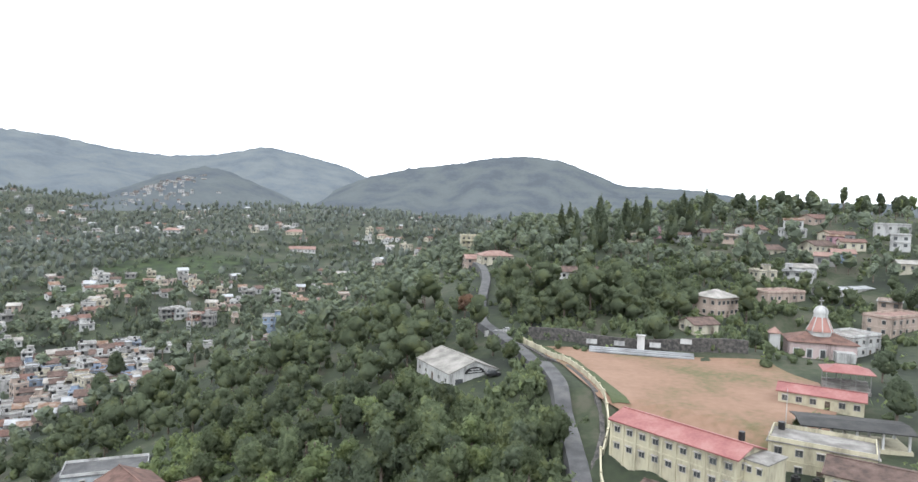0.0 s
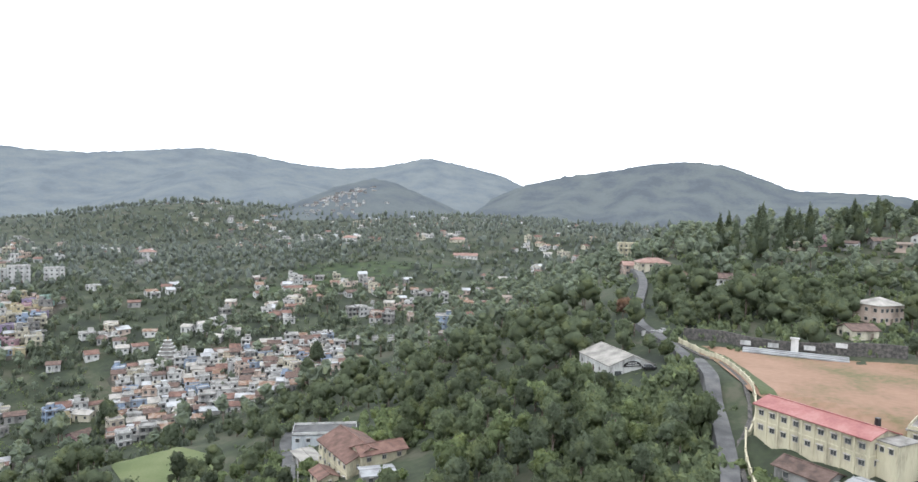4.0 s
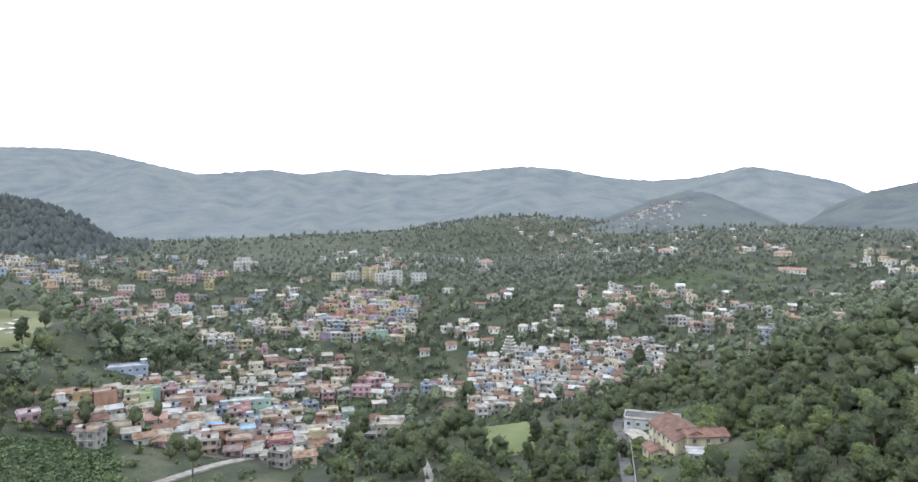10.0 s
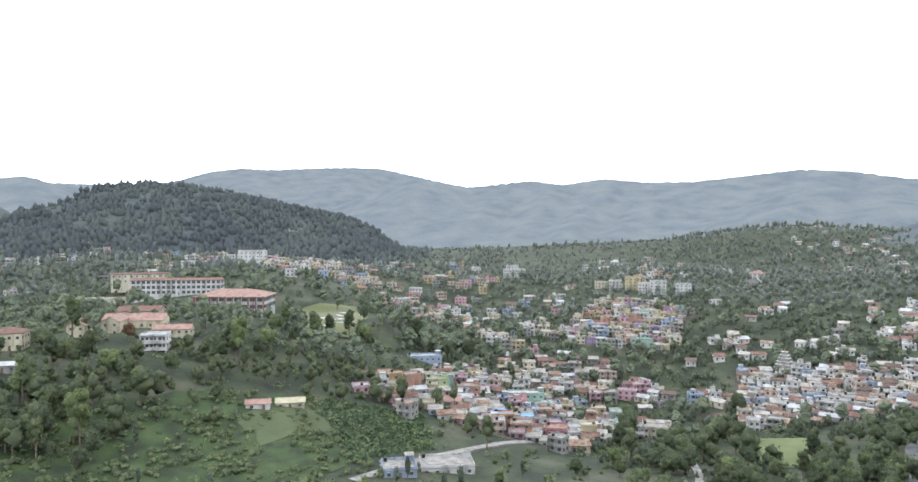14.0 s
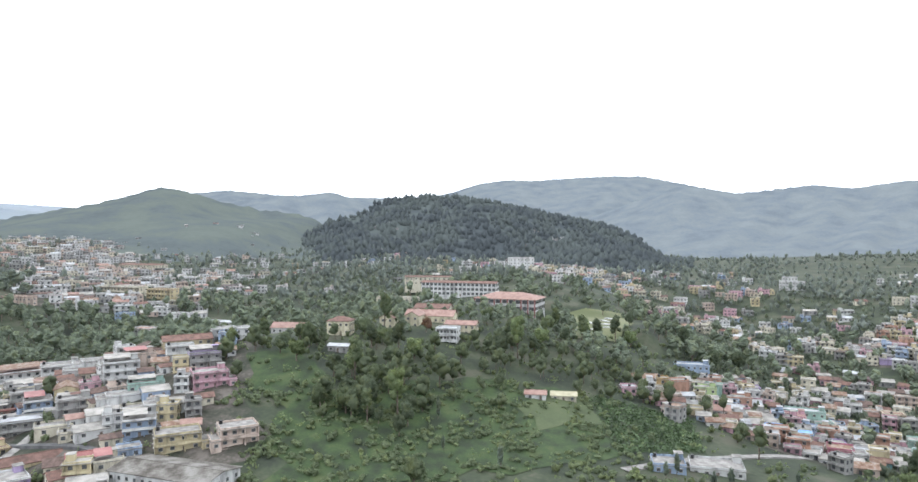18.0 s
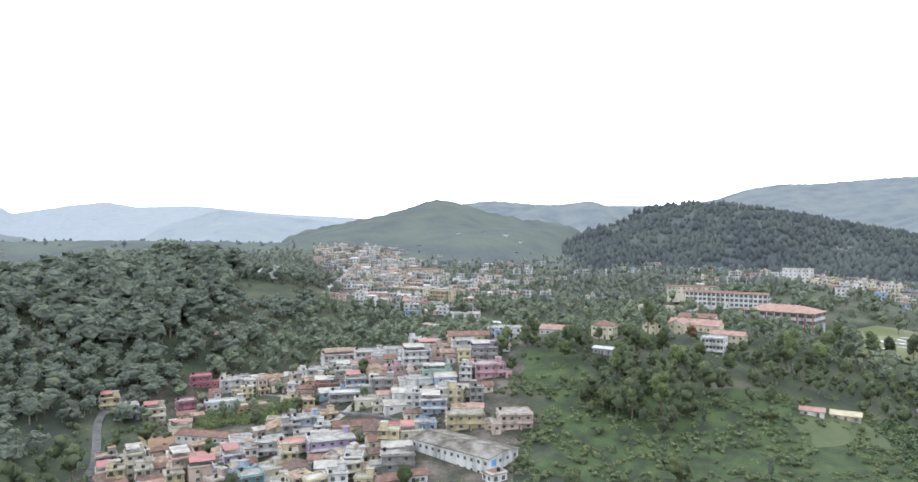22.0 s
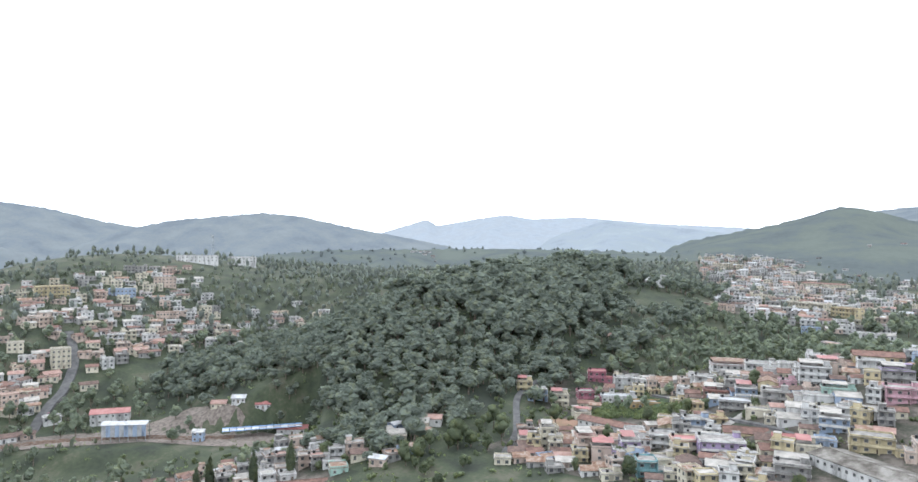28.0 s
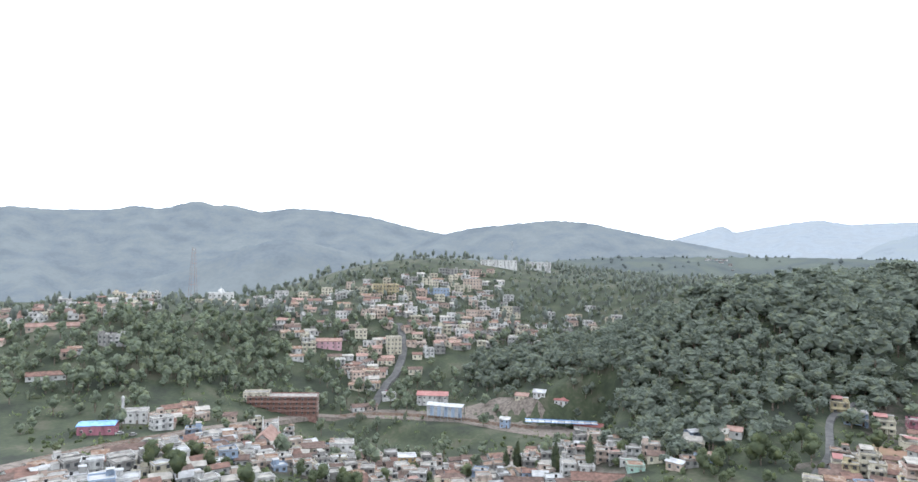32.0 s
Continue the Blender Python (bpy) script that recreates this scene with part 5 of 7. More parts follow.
# ---- the steep town of painted houses ----
big = building("white_warehouse", "long white warehouse with a stained cement-sheet roof", -186, -158, 61, 38, 17, 2, WHITE, "gable", STAINED, 3.6, 12, 4, z=31, pitch=0.16, category="warehouse", band=False, shade=False)
part("blue_gate", box(18.98, 19.1, -7.5, -4.5, 0, 6.5), BLUETARP, big, "faded blue sheet gate")
building("long_tiled_shed", "long low shed with a brown clay-tile roof", -216, -281, 90, 33, 8, 1, WHITE, "gable", TILE, 3.2, 9, 2, z=22.5, pitch=0.4, category="shed")
for n, l, x, y, w, d, st, wall, roof, cover, sh in (
        ("lilac_mansion", "broad lilac house with roof terraces", -192, -214, 18, 12, 2, LILAC, "flat", CONCRETE, 3.4),
        ("lilac_tower_house", "tall lilac house with stacked balconies", -172, -245, 8, 9, 3, LILAC, "flat", CONCRETE, 3.3),
        ("cream_tower_house", "narrow cream three-storey house with a roof terrace", -171, -287, 7, 8, 3, CREAM, "flat", CONCRETE, 3.3),
        ("cream_tower_house", "pale pink three-storey house with wide eaves", -171, -266, 9, 10, 3, PEACH, "flat", SALMON, 3.2),
        ("yellow_tower_house", "pale yellow two-storey house", -178, -253, 9, 9, 2, YELLOW, "flat", CONCRETE, 3.2),
        ("white_house", "white flat-roofed house with rows of windows", -194, -241, 11, 8, 2, WHITE, "flat", CONCRETE, 3.2),
        ("red_roof_house", "cream house with a red sheet roof terrace", -190, -229, 11, 9, 2, CREAM, "flat", REDSHEET, 3.2),
        ("teal_house", "teal and blue two-storey house", -160, -231, 8, 9, 2, TEAL, "flat", CONCRETE, 3.3),
        ("yellow_apartments", "pale yellow apartment house with open corridors", -207, -162, 15, 10, 2, YELLOW, "flat", CONCRETE, 3.2),
        ("peach_apartments", "peach apartment house with a stair and blue roof sheet", -209, -142, 13, 10, 2, PEACH, "flat", CONCRETE, 3.2),
        ("blue_apartments", "pale blue apartment house with white trims", -219, -178, 11, 9, 2, SKYBLUE, "flat", CONCRETE, 3.2),
        ("red_hip_house", "small house with a bright red gabled roof", -203, -192, 9, 8, 1, WHITE, "gable", REDSHEET, 3.2),
        ("tiled_row", "yellow row house with a long brown roof", -211, -211, 18, 8, 1, YELLOW, "gable", TILE, 3.4),
        ("blue_house", "sky blue two-storey house", -218, -236, 12, 8, 2, SKYBLUE, "flat", CONCRETE, 3.2),
        ("grey_block", "grey flat-roofed block with a sheet-covered terrace", -242, -226, 17, 10, 2, GREY, "flat", TIN, 3.2),
        ("white_mansion", "white stepped mansion with curved terraces", -270, -200, 14, 11, 3, WHITE, "flat", CONCRETE, 3.2),
        ("pink_mansion", "bright pink flat-roofed house at the slope's edge", -252, -160, 14, 10, 2, PINK, "flat", CONCRETE, 3.3),
        ("lilac_trim_house", "grey house with lilac balcony railings", -272, -166, 13, 10, 2, GREY, "flat", LILAC, 3.3),
        ("yellow_villa", "yellow villa with a brown tiled roof", -302, -180, 22, 9, 2, YELLOW, "gable", TILE, 3.2),
        ("white_apartments", "large white and peach apartment complex with curved balconies", -322, -262, 22, 13, 2, WHITE, "flat", SALMON, 3.3),
        ("white_apartments", "white apartment house with stepped roof terraces", -310, -240, 16, 12, 2, WHITE, "flat", CONCRETE, 3.3),
        ("red_tall_house", "rose-red two-storey house at the forest edge", -284, -331, 11, 10, 2, ROSE, "flat", REDSHEET, 3.3),
        ("ochre_row", "long ochre row house", -262, -282, 24, 8, 1, OCHRE, "flat", CONCRETE, 3.4),
        ("white_row", "long white row house", -264, -304, 20, 8, 1, WHITE, "flat", TIN, 3.4),
        ("magenta_house", "magenta two-storey house above the yard", -252, -319, 9, 9, 2, ROSE, "flat", CONCRETE, 3.2),
        ("corner_house", "yellow corner house beside the forest lane", -233, -349, 9, 8, 2, YELLOW, "flat", CONCRETE, 3.2),
        ("blue_tower_house", "sky blue two-storey house", -232, -337, 8, 8, 2, SKYBLUE, "flat", CONCRETE, 3.3),
        ("striped_house", "cream two-storey house with striped balconies", -236, -326, 10, 8, 2, CREAM, "flat", CONCRETE, 3.3),
        ("green_bungalow", "mint bungalow in a green yard", -256, -186, 14, 7, 1, MINT, "flat", CONCRETE, 3.4),
        ("brick_house", "salmon brick house with a red roof terrace", -262, -245, 13, 10, 2, SALMON, "flat", REDSHEET, 3.3),
        ("white_balcony_house", "white house with curved blue-grey balconies", -257, -228, 10, 10, 2, SKYBLUE, "flat", CONCRETE, 3.3)):
    building(n, l, x, y, face_to(x, y) + (x * 7 + y) % 16 - 8, w, d, st, wall, roof, cover, sh, 0, 2, tank=roof == "flat", head=roof == "flat" and w > 8 and (x + y) % 2 == 0, trim=WHITE if wall in (SKYBLUE, LILAC) else None, wing=0 if roof != "flat" or w > 16 else (3.0, -3.4, 0, 4.0)[int(abs(x * 3 + y)) % 4], shelter=(None, RUST, None, ASBESTOS, REDSHEET, None, None)[int(abs(x + y * 5)) % 7], deck=1.3 if roof == "flat" and st > 1 else 0, ww=1.5)
building("forest_hut", "small peach hut with a sheet roof at the forest edge", -345, -360, 62, 13, 6, 1, PEACH, "gable", SALMON, 2.8, 3, 1, category="hut")

# ---- the hillside town in the west ----
building("cream_college", "long cream two-storey college block", -566, -290, 66, 40, 11, 2, CREAM, "flat", CONCRETE, 3.6, 12, 2, category="college", deck=1.8)
building("yellow_college", "yellow college block with open galleries", -548, -254, 66, 22, 12, 3, YELLOW, "flat", TILE, 3.3, 7, 2, category="college", deck=1.6)
cp = building("white_chapel", "white chapel with a square bell tower", -507, -409, 62, 16, 8, 1, WHITE, "gable", WHITE, 4.2, 4, 2, pitch=0.6, category="chapel", z=81)
btw = part("bell_tower", box(5.5, 9.0, 4.1, 7.6, -6, 9), WHITE, cp)
part("tower_cap", box(5.2, 9.3, 3.8, 7.9, 9.0, 9.5), WHITE, btw)
building("pink_row", "long pink row house above the terraces", -488, -340, 64, 34, 9, 2, PEACH, "flat", TILE, 3.2, 10, 2)
building("blue_shop", "bright blue two-storey shop house", -478, -262, 64, 10, 9, 2, SKYBLUE, "flat", CONCRETE, 3.2, 3, 2)
building("white_office", "white office with a brown ground floor", -448, -240, 64, 15, 10, 2, WHITE, "flat", SALMON, 3.2, 5, 2)
building("grand_house", "white flat-roofed house with stepped terraces", -492, -228, 64, 16, 10, 2, WHITE, "flat", CONCRETE, 3.2, 4, 2)
building("ridge_block", "long white block with a rusty roof on the hill", -800, -340, 68, 56, 12, 2, CREAM, "gable", TILE, 3.8, 14, 2, pitch=0.2, category="block")

# ---- the railway and the southern hill ----
sta = building("station_house", "two-storey station house with a bright red gabled roof", -72, -551, 154, 22, 10, 2, WHITE, "gable", REDSHEET, 3.4, 6, 2, pitch=0.4, category="station")
sh1 = root("platform_shelter", "tall platform shelter clad in pale ribbed sheets", "shelter", -65, -508, 142, size=8)
sh1.scale = (1.2, 1.2, 1.2)
part("roof", gable_roof(20, 7, 8.2, 0.4, 0.3), TIN, sh1)
for i in range(10):
    part("sheet", box(-10 + 2 * i + 0.05, -8 + 2 * i - 0.05, -3.6, -3.45, 2.6, 8.1), SKYBLUE if i % 2 else TIN, sh1)
for i in range(6):
    part("post", box(-9.9 + 3.9 * i, -9.6 + 3.9 * i, -3.44, -3.1, -0.5, 8.0), GREY, sh1)
    part("post", box(-9.9 + 3.9 * i, -9.6 + 3.9 * i, 3.1, 3.44, -0.5, 8.0), GREY, sh1)
sh2 = root("platform_canopy", "long low platform canopy with blue and white striped roofing", "shelter", -127, -464, 152, size=8)
for i in range(11):
    v, f = gable_roof(3.8, 8, 4.2, 0.0, 0.22)
    part("roof_sheet", ([(x - 21 + 4.2 * i, y, z) for x, y, z in v], f), TIN if i % 2 else WHITE, sh2)
part("ridge_strip", box(-23, 23, -0.5, 0.5, 5.35, 5.5), BLUETARP, sh2)
part("eave_strip", box(-23, 23, -4.2, -3.6, 4.5, 4.66), BLUETARP, sh2)
for i in range(8):
    part("post", box(-21.1 + 6 * i, -20.9 + 6 * i, -0.15, 0.15, -0.5, 5.0), GREY, sh2)
for k, (off, l) in enumerate(((0, "rusty railway track beside the platform"), (5, "second railway track in the yard"), (10, "siding track in the ballast"))):
    tr = root("railway_track", l, "railway track", -70, -510, 0, z=1.0, size=2, group="station tracks")
    line = smooth_line([(-112, -470), (-91, -487), (-73, -508), (-50, -524), (-22, -537), (16, -538), (52, -513), (84, -486), (115, -457), (158, -426)], 6)
    for s in (-0.55, 0.55):
        v, f = [], []
        for i, p_ in enumerate(line):
            tt = line[min(i + 1, len(line) - 1)] - line[max(i - 1, 0)]
            tt = tt / np.hypot(*tt)
            c = p_ + (s + off * 0.55 - 2.8) * np.array([-tt[1], tt[0]])
            zz = max(height(*p_), height(*c), height(*(2 * p_ - c))) - 1.0
            v += [(c[0] + 70 - 0.05, c[1] + 510, zz + 0.3), (c[0] + 70 + 0.05, c[1] + 510, zz + 0.3), (c[0] + 70 + 0.05, c[1] + 510, zz + 0.55), (c[0] + 70 - 0.05, c[1] + 510, zz + 0.55)]
            if i:
                j = 4 * i
                f += [(j - 4, j, j + 1, j - 3), (j - 3, j + 1, j + 2, j - 2), (j - 2, j + 2, j + 3, j - 1), (j - 1, j + 3, j, j - 4)]
        part("rail", (v, f), RUST, tr)
building("blue_cabin", "blue and white signal cabin", -94, -478, 140, 6, 5, 2, SKYBLUE, "gable", WHITE, 2.8, 2, 1, category="cabin")
for x, y, w, wall, cover in ((-118, -500, 9, CREAM, SALMON), (-126, -490, 8, WHITE, TIN), (-136, -478, 9, WHITE, REDSHEET), (-142, -455, 18, WHITE, REDSHEET)):
    building("railway_quarter", "small railway quarter with a sheet roof", x, y, 140, w, 7, 1, wall, "gable", cover, 3.2, 3, 1, group="railway quarters")
ht = building("brick_hotel", "long reddish brick hotel of four storeys", 36, -541, 162, 44, 13, 4, BRICK, "flat", CONCRETE, 2.9, 12, 3, category="hotel", trim=BRICK, deck=1.5, z=5.1)
building("cream_lodge", "cream lodge above the brick hotel", 52, -548, 165, 16, 10, 2, CREAM, "flat", CONCRETE, 3.3, 5, 2, z=12)
mq = building("white_mosque", "white mosque with a slim minaret", 122, -494, 175, 13, 9, 2, WHITE, "flat", CONCRETE, 3.2, 4, 2, category="mosque")
mnr = part("minaret", tube(0.9, 0.7, 0, 14, 10, -5.5, -4.0), WHITE, mq)
part("minaret_cap", dome(0.95, 14, 1.6, 10, 4, -5.5, -4.0), WHITE, mnr)
rs = building("red_shop", "low shop with a long red board and a blue roof", 138, -474, 170, 17, 10, 1, ROSE, "gable", BLUETARP, 5.0, 4, 1, pitch=0.15, category="shop")
part("board", box(-8, 8, -4.75, -4.56, 2.2, 4.0), surface("red_board", [(0.5, 0.05, 0.05), (0.6, 0.08, 0.07)], 0.5, 3, 0.5, 0), rs, "plain red painted board")
sc = building("gabled_church", "white church with a salmon gable roof and twin spires", 56, -468, -110, 20, 10, 1, WHITE, "gable", SALMON, 4.5, 5, 2, pitch=0.8, category="church")
for s in (-1, 1):
    part("spire", tube(0.8, 0.15, 4.0, 13.5, 8, 9.0, s * 4.2), WHITE, sc)
building("cream_tall_block", "cream five-storey block beside the hill road", -66, -628, 170, 12, 9, 4, CREAM, "flat", CONCRETE, 3.4, 4, 2)
building("yellow_estate", "stack of yellow flats on the hill's crest", -95, -750, 170, 26, 12, 3, YELLOW, "flat", CONCRETE, 3.2, 8, 2, deck=1.4, category="apartment block")
building("blue_estate", "pale blue flats on the hillside", -150, -744, 162, 22, 11, 2, SKYBLUE, "flat", CONCRETE, 3.2, 7, 2, category="apartment block")
building("peach_estate", "peach stepped flats under the hilltop", -200, -770, 160, 20, 11, 3, PEACH, "flat", CONCRETE, 3.2, 6, 2, category="apartment block")
building("pink_hall", "pink colonnaded hall on the hillside", -168, -690, 158, 18, 9, 2, PEACH, "flat", SALMON, 3.4, 7, 2)
building("round_house", "white flat-topped house with open storeys", 4, -772, 172, 13, 11, 3, WHITE, "flat", CONCRETE, 3.4, 4, 2)
building("hilltop_block", "long white block on the hilltop", -282, -872, 158, 46, 12, 2, WHITE, "flat", TIN, 3.6, 10, 2, category="block", z=94)
building("hilltop_block", "white hilltop block with a pale roof", -345, -882, 152, 34, 12, 2, WHITE, "flat", TIN, 3.6, 8, 2, category="block", z=92)
te = building("white_temple", "white terraced temple with a small dome", 58, -806, 178, 24, 12, 2, WHITE, "flat", WHITE, 3.8, 6, 2, category="temple")
tdm = part("temple_dome", dome(3.4, 8.6, 1.1), WHITE, te, smooth=True)
part("temple_spire", tube(0.4, 0.05, 12.2, 15, 8), WHITE, tdm)
building("terrace_wall_house", "low white terraced house on the ridge", 70, -780, 178, 26, 8, 1, CREAM, "flat", CONCRETE, 3.2, 6, 2)
building("red_roof_school", "long house with brick-red roofs among trees", 180, -640, 185, 34, 9, 1, PEACH, "gable", SALMON, 3.6, 8, 2)
building("white_barn", "long white house with a grey roof on the green slope", 172, -556, 185, 22, 8, 1, WHITE, "gable", TILE, 3.2, 5, 2)
building("pink_villa", "pink gabled villa with a stepped roof", -14, -640, 165, 22, 9, 2, PINK, "gable", SALMON, 3.2, 5, 2)
building("ochre_tower_house", "bright ochre house with a blue-grey roof sheet", -12, -432, 165, 9, 8, 3, OCHRE, "gable", TIN, 3.1, 3, 2, pitch=0.15)
building("cream_gable_house", "cream bungalow with a brown hipped roof", -26, -402, 160, 13, 9, 1, CREAM, "hip", OLDTILE, 3.2, 4, 2)
building("tiled_house", "long cream house with a patched clay-tile roof", -78, -352, 150, 24, 10, 1, CREAM, "gable", TILE, 3.6, 6, 2)
building("tiled_house", "brown-roofed house with several gables", -50, -372, 156, 18, 12, 1, WHITE, "gable", OLDTILE, 3.6, 5, 2)
building("mint_house", "small mint house beside the tiled house", -96, -348, 150, 8, 9, 1, MINT, "flat", RUST, 3.4, 2, 2)
building("white_glass_house", "white three-storey house with green glass balconies", 16, -458, 165, 11, 10, 3, WHITE, "flat", CONCRETE, 3.2, 3, 2, porch=1.3)
building("cream_block", "cream block with a brown sheet roof", 34, -454, 165, 13, 10, 2, CREAM, "gable", OLDTILE, 3.2, 4, 2, pitch=0.2)


# ---- rows and clusters of houses ----
TYPES = {}
PALETTE = {"painted": [CREAM, WHITE, YELLOW, PEACH, WHITE, SKYBLUE, GREY, PEACH, WHITE, CREAM, GREY, BUTTER], "pale": [WHITE, CREAM, WHITE, GREY, WHITE, WHITE, CREAM, WHITE, SKYBLUE, GREY],
           "bright": [PEACH, YELLOW, SKYBLUE, MINT, PINK, WHITE, ORANGE, CREAM, TEAL, LILAC, YELLOW, CREAM]}
WORDS = {"painted": "painted hillside", "pale": "whitewashed", "bright": "brightly painted terraced"}


def clear(x, y, r):
    return FOOTPRINTS.clear(x, y, r)


GREENS = [(-240, -285, 12), (-236, -268, 12), (-246, -253, 9), (-247, -298, 10), (-231, -298, 8), (-250, -270, 9), (-208, -308, 12), (-180, -320, 12), (-214, -330, 12)]


def may_build(x, y, r):
    return clear(x, y, r) and all((x - a) ** 2 + (y - b) ** 2 > c * c for a, b, c in GREENS)


def town_house(kind, i, x, y, turn, small, group):
    """A house out of a set of types; the first of a type is built, the rest are copied."""
    key = (kind, i, small)
    z = min(height(x, y), height(x + 3, y), height(x, y + 3), height(x - 3, y)) + 0.4
    if key not in TYPES:
        rng = random.Random(str(key))
        wall = PALETTE[kind][i % len(PALETTE[kind])]
        flat = i % 3 != 2 if kind != "pale" else i % 2 == 0
        w, d = (rng.uniform(6, 9), rng.uniform(6, 7.5)) if small else (rng.uniform(9, 13), rng.uniform(7.5, 10))
        st = 1 if not flat else rng.choice([1, 1, 2]) if small else rng.choice([1, 1, 2, 2])
        cover = rng.choice([CONCRETE, CONCRETE, GREY, ASBESTOS, CONCRETE, SALMON]) if flat else rng.choice([OLDTILE, ASBESTOS, RUST, TIN, TILE, ASBESTOS])
        if kind == "pale":
            cover = rng.choice([CONCRETE, GREY, ASBESTOS, CONCRETE]) if flat else rng.choice([OLDTILE, ASBESTOS, TIN, RUST, OLDTILE])
        word = "flat-roofed" if flat else "gable-roofed"
        TYPES[key] = building("town_house", "%s %s house of %s" % (WORDS[kind], word, ("one storey", "two storeys", "three storeys")[st - 1]), x, y, turn, w, d, st, wall, "flat" if flat else "gable", cover,
                              3.0, 2, 1, z=z, pitch=0.32, over=0.4, group=group, tank=flat and i % 2 == 0, head=flat and not small and i % 3 == 0, band=False, wing=0 if small or not flat else (0, 3.5, -4.0, 2.6)[i % 4], shelter=(None, None, RUST, REDSHEET, None, ASBESTOS)[i % 6] if flat and not small else None, deck=1.2 if flat and st > 1 and i % 4 != 3 else 0, shade=i % 2 == 0, ww=1.5, wh=1.4)
        return
    ob = twin(TYPES[key], PARTS[TYPES[key].name], pose(x, y, z, 0, 0, turn))
    ob["group"] = group
    FOOTPRINTS.append((x, y, 3.6 if small else 4.8))


def rows_of(corners, nu, nv, kind, small, group, seed, turn=None, keep=0.9, spread=0.3, types=12):
    a, b, c, d = (np.array(p, float) for p in corners)
    rng = random.Random(seed)
    for j in range(nv):
        for i in range(nu):
            u, v = (i + 0.5 + rng.uniform(-spread, spread)) / nu, (j + 0.5 + rng.uniform(-spread, spread) * 0.6) / nv
            p = (a * (1 - u) + b * u) * (1 - v) + (d * (1 - u) + c * u) * v
            if rng.random() < keep and may_build(p[0], p[1], 1.5 if small else 2.6):
                t = (face_to(*p) if turn is None else turn) + rng.gauss(0, 5) + rng.choice([0, 0, 0, 90, 180])
                town_house(kind, rng.randrange(types), p[0], p[1], t, small, group)


rows_of([(-162, -300), (-168, -165), (-318, -160), (-300, -318)], 11, 12, "painted", False, "steep town houses", 3, keep=0.75)
rows_of([(-262, 26), (-204, 92), (-236, 196), (-335, 128)], 12, 8, "bright", True, "lane town houses", 5, keep=0.75)
rows_of([(-200, 222), (-128, 292), (-170, 345), (-264, 302)], 11, 7, "pale", True, "valley village houses", 7, keep=0.6)
rows_of([(-396, 246), (-328, 296), (-372, 364), (-455, 350)], 12, 8, "bright", True, "terraced block houses", 9, turn=52, keep=0.6, spread=0.12)
rows_of([(125, -426), (-98, -345), (-114, -400), (62, -496)], 17, 6, "painted", True, "railway town houses", 11, keep=0.6)

# houses farther off, joined district by district
FAR_WALLS = [WHITE, CREAM, PEACH, YELLOW, PINK, SKYBLUE, GREY]
FAR_ROOFS = [CONCRETE, SALMON, TILE, TIN, OLDTILE, RUST, ASBESTOS, GREY]


def flat_house(w, d, h, rng, wall, cover, glass, tank, plan=True):
    """Walls, floor slabs, open gallery or rows of windows, roof with parapet, and now and then a stair room and a water tank."""
    hw, hd, n = w / 2, d / 2, max(1, int(h / 2.9))
    deep = 1.2 if rng.random() < 0.5 and d > 5 and plan else 0.0
    out = [(box(-hw, hw, -hd + deep, hd, -5, h), wall)]
    if deep:
        out += [(box(-hw, hw, -hd, -hd + deep, -5, -0.1), wall), (box(-hw, -hw + 0.3, -hd, -hd + deep, -0.1, h), wall), (box(hw - 0.3, hw, -hd, -hd + deep, -0.1, h), wall)]
    out.append((box(-hw - 0.4, hw + 0.4, -hd - 0.4, hd + 0.4, h + 0.005, h + 0.2), cover))
    if plan:
        q, t = 0.16, h + 0.8
        for b in ((-hw, hw, -hd, -hd + q), (-hw, hw, hd - q, hd), (-hw, -hw + q, -hd + q, hd - q), (hw - q, hw, -hd + q, hd - q)):
            out.append((box(*b, h + 0.2, t), wall))
        if rng.random() < 0.5:
            k = rng.choice([-1, 1]) * (hw - 1.7)
            out += [(box(k - 1.3, k + 1.3, hd - 3.2, hd - 0.3, h + 0.205, h + 2.4), wall), (box(k - 1.5, k + 1.5, hd - 3.4, hd - 0.1, h + 2.405, h + 2.55), cover)]
        if rng.random() < 0.5:
            out.append((tube(0.6, 0.6, h + 0.2, h + 1.5, 8, rng.uniform(-hw + 1, hw - 1), rng.uniform(-hd + 1, 0)), tank))
    for s in range(n):
        z = s * 3.0
        if s:
            out.append((box(-hw - 0.3, hw + 0.3, -hd - 0.5, -hd + max(deep, 0.01), z - 0.12, z + 0.05), wall))
            if deep:
                out.append((box(-hw, hw, -hd - 0.48, -hd - 0.36, z + 0.05, z + 0.85), wall))
        k = max(2, int(w / 3.0))
        for i in range(k):
            u = -hw + w * (i + 0.5) / k
            out.append((box(u - 0.7, u + 0.7, -hd + deep - 0.05, -hd + deep + 0.05, z + 0.9, z + 2.3), glass))
        for e in (-1, 1):
            for u in ((-d * 0.2, d * 0.25) if plan else (0,)):
                out.append((box(e * hw - 0.05, e * hw + 0.05, u - 0.6, u + 0.6, z + 0.95, z + 2.25), glass))
    return out


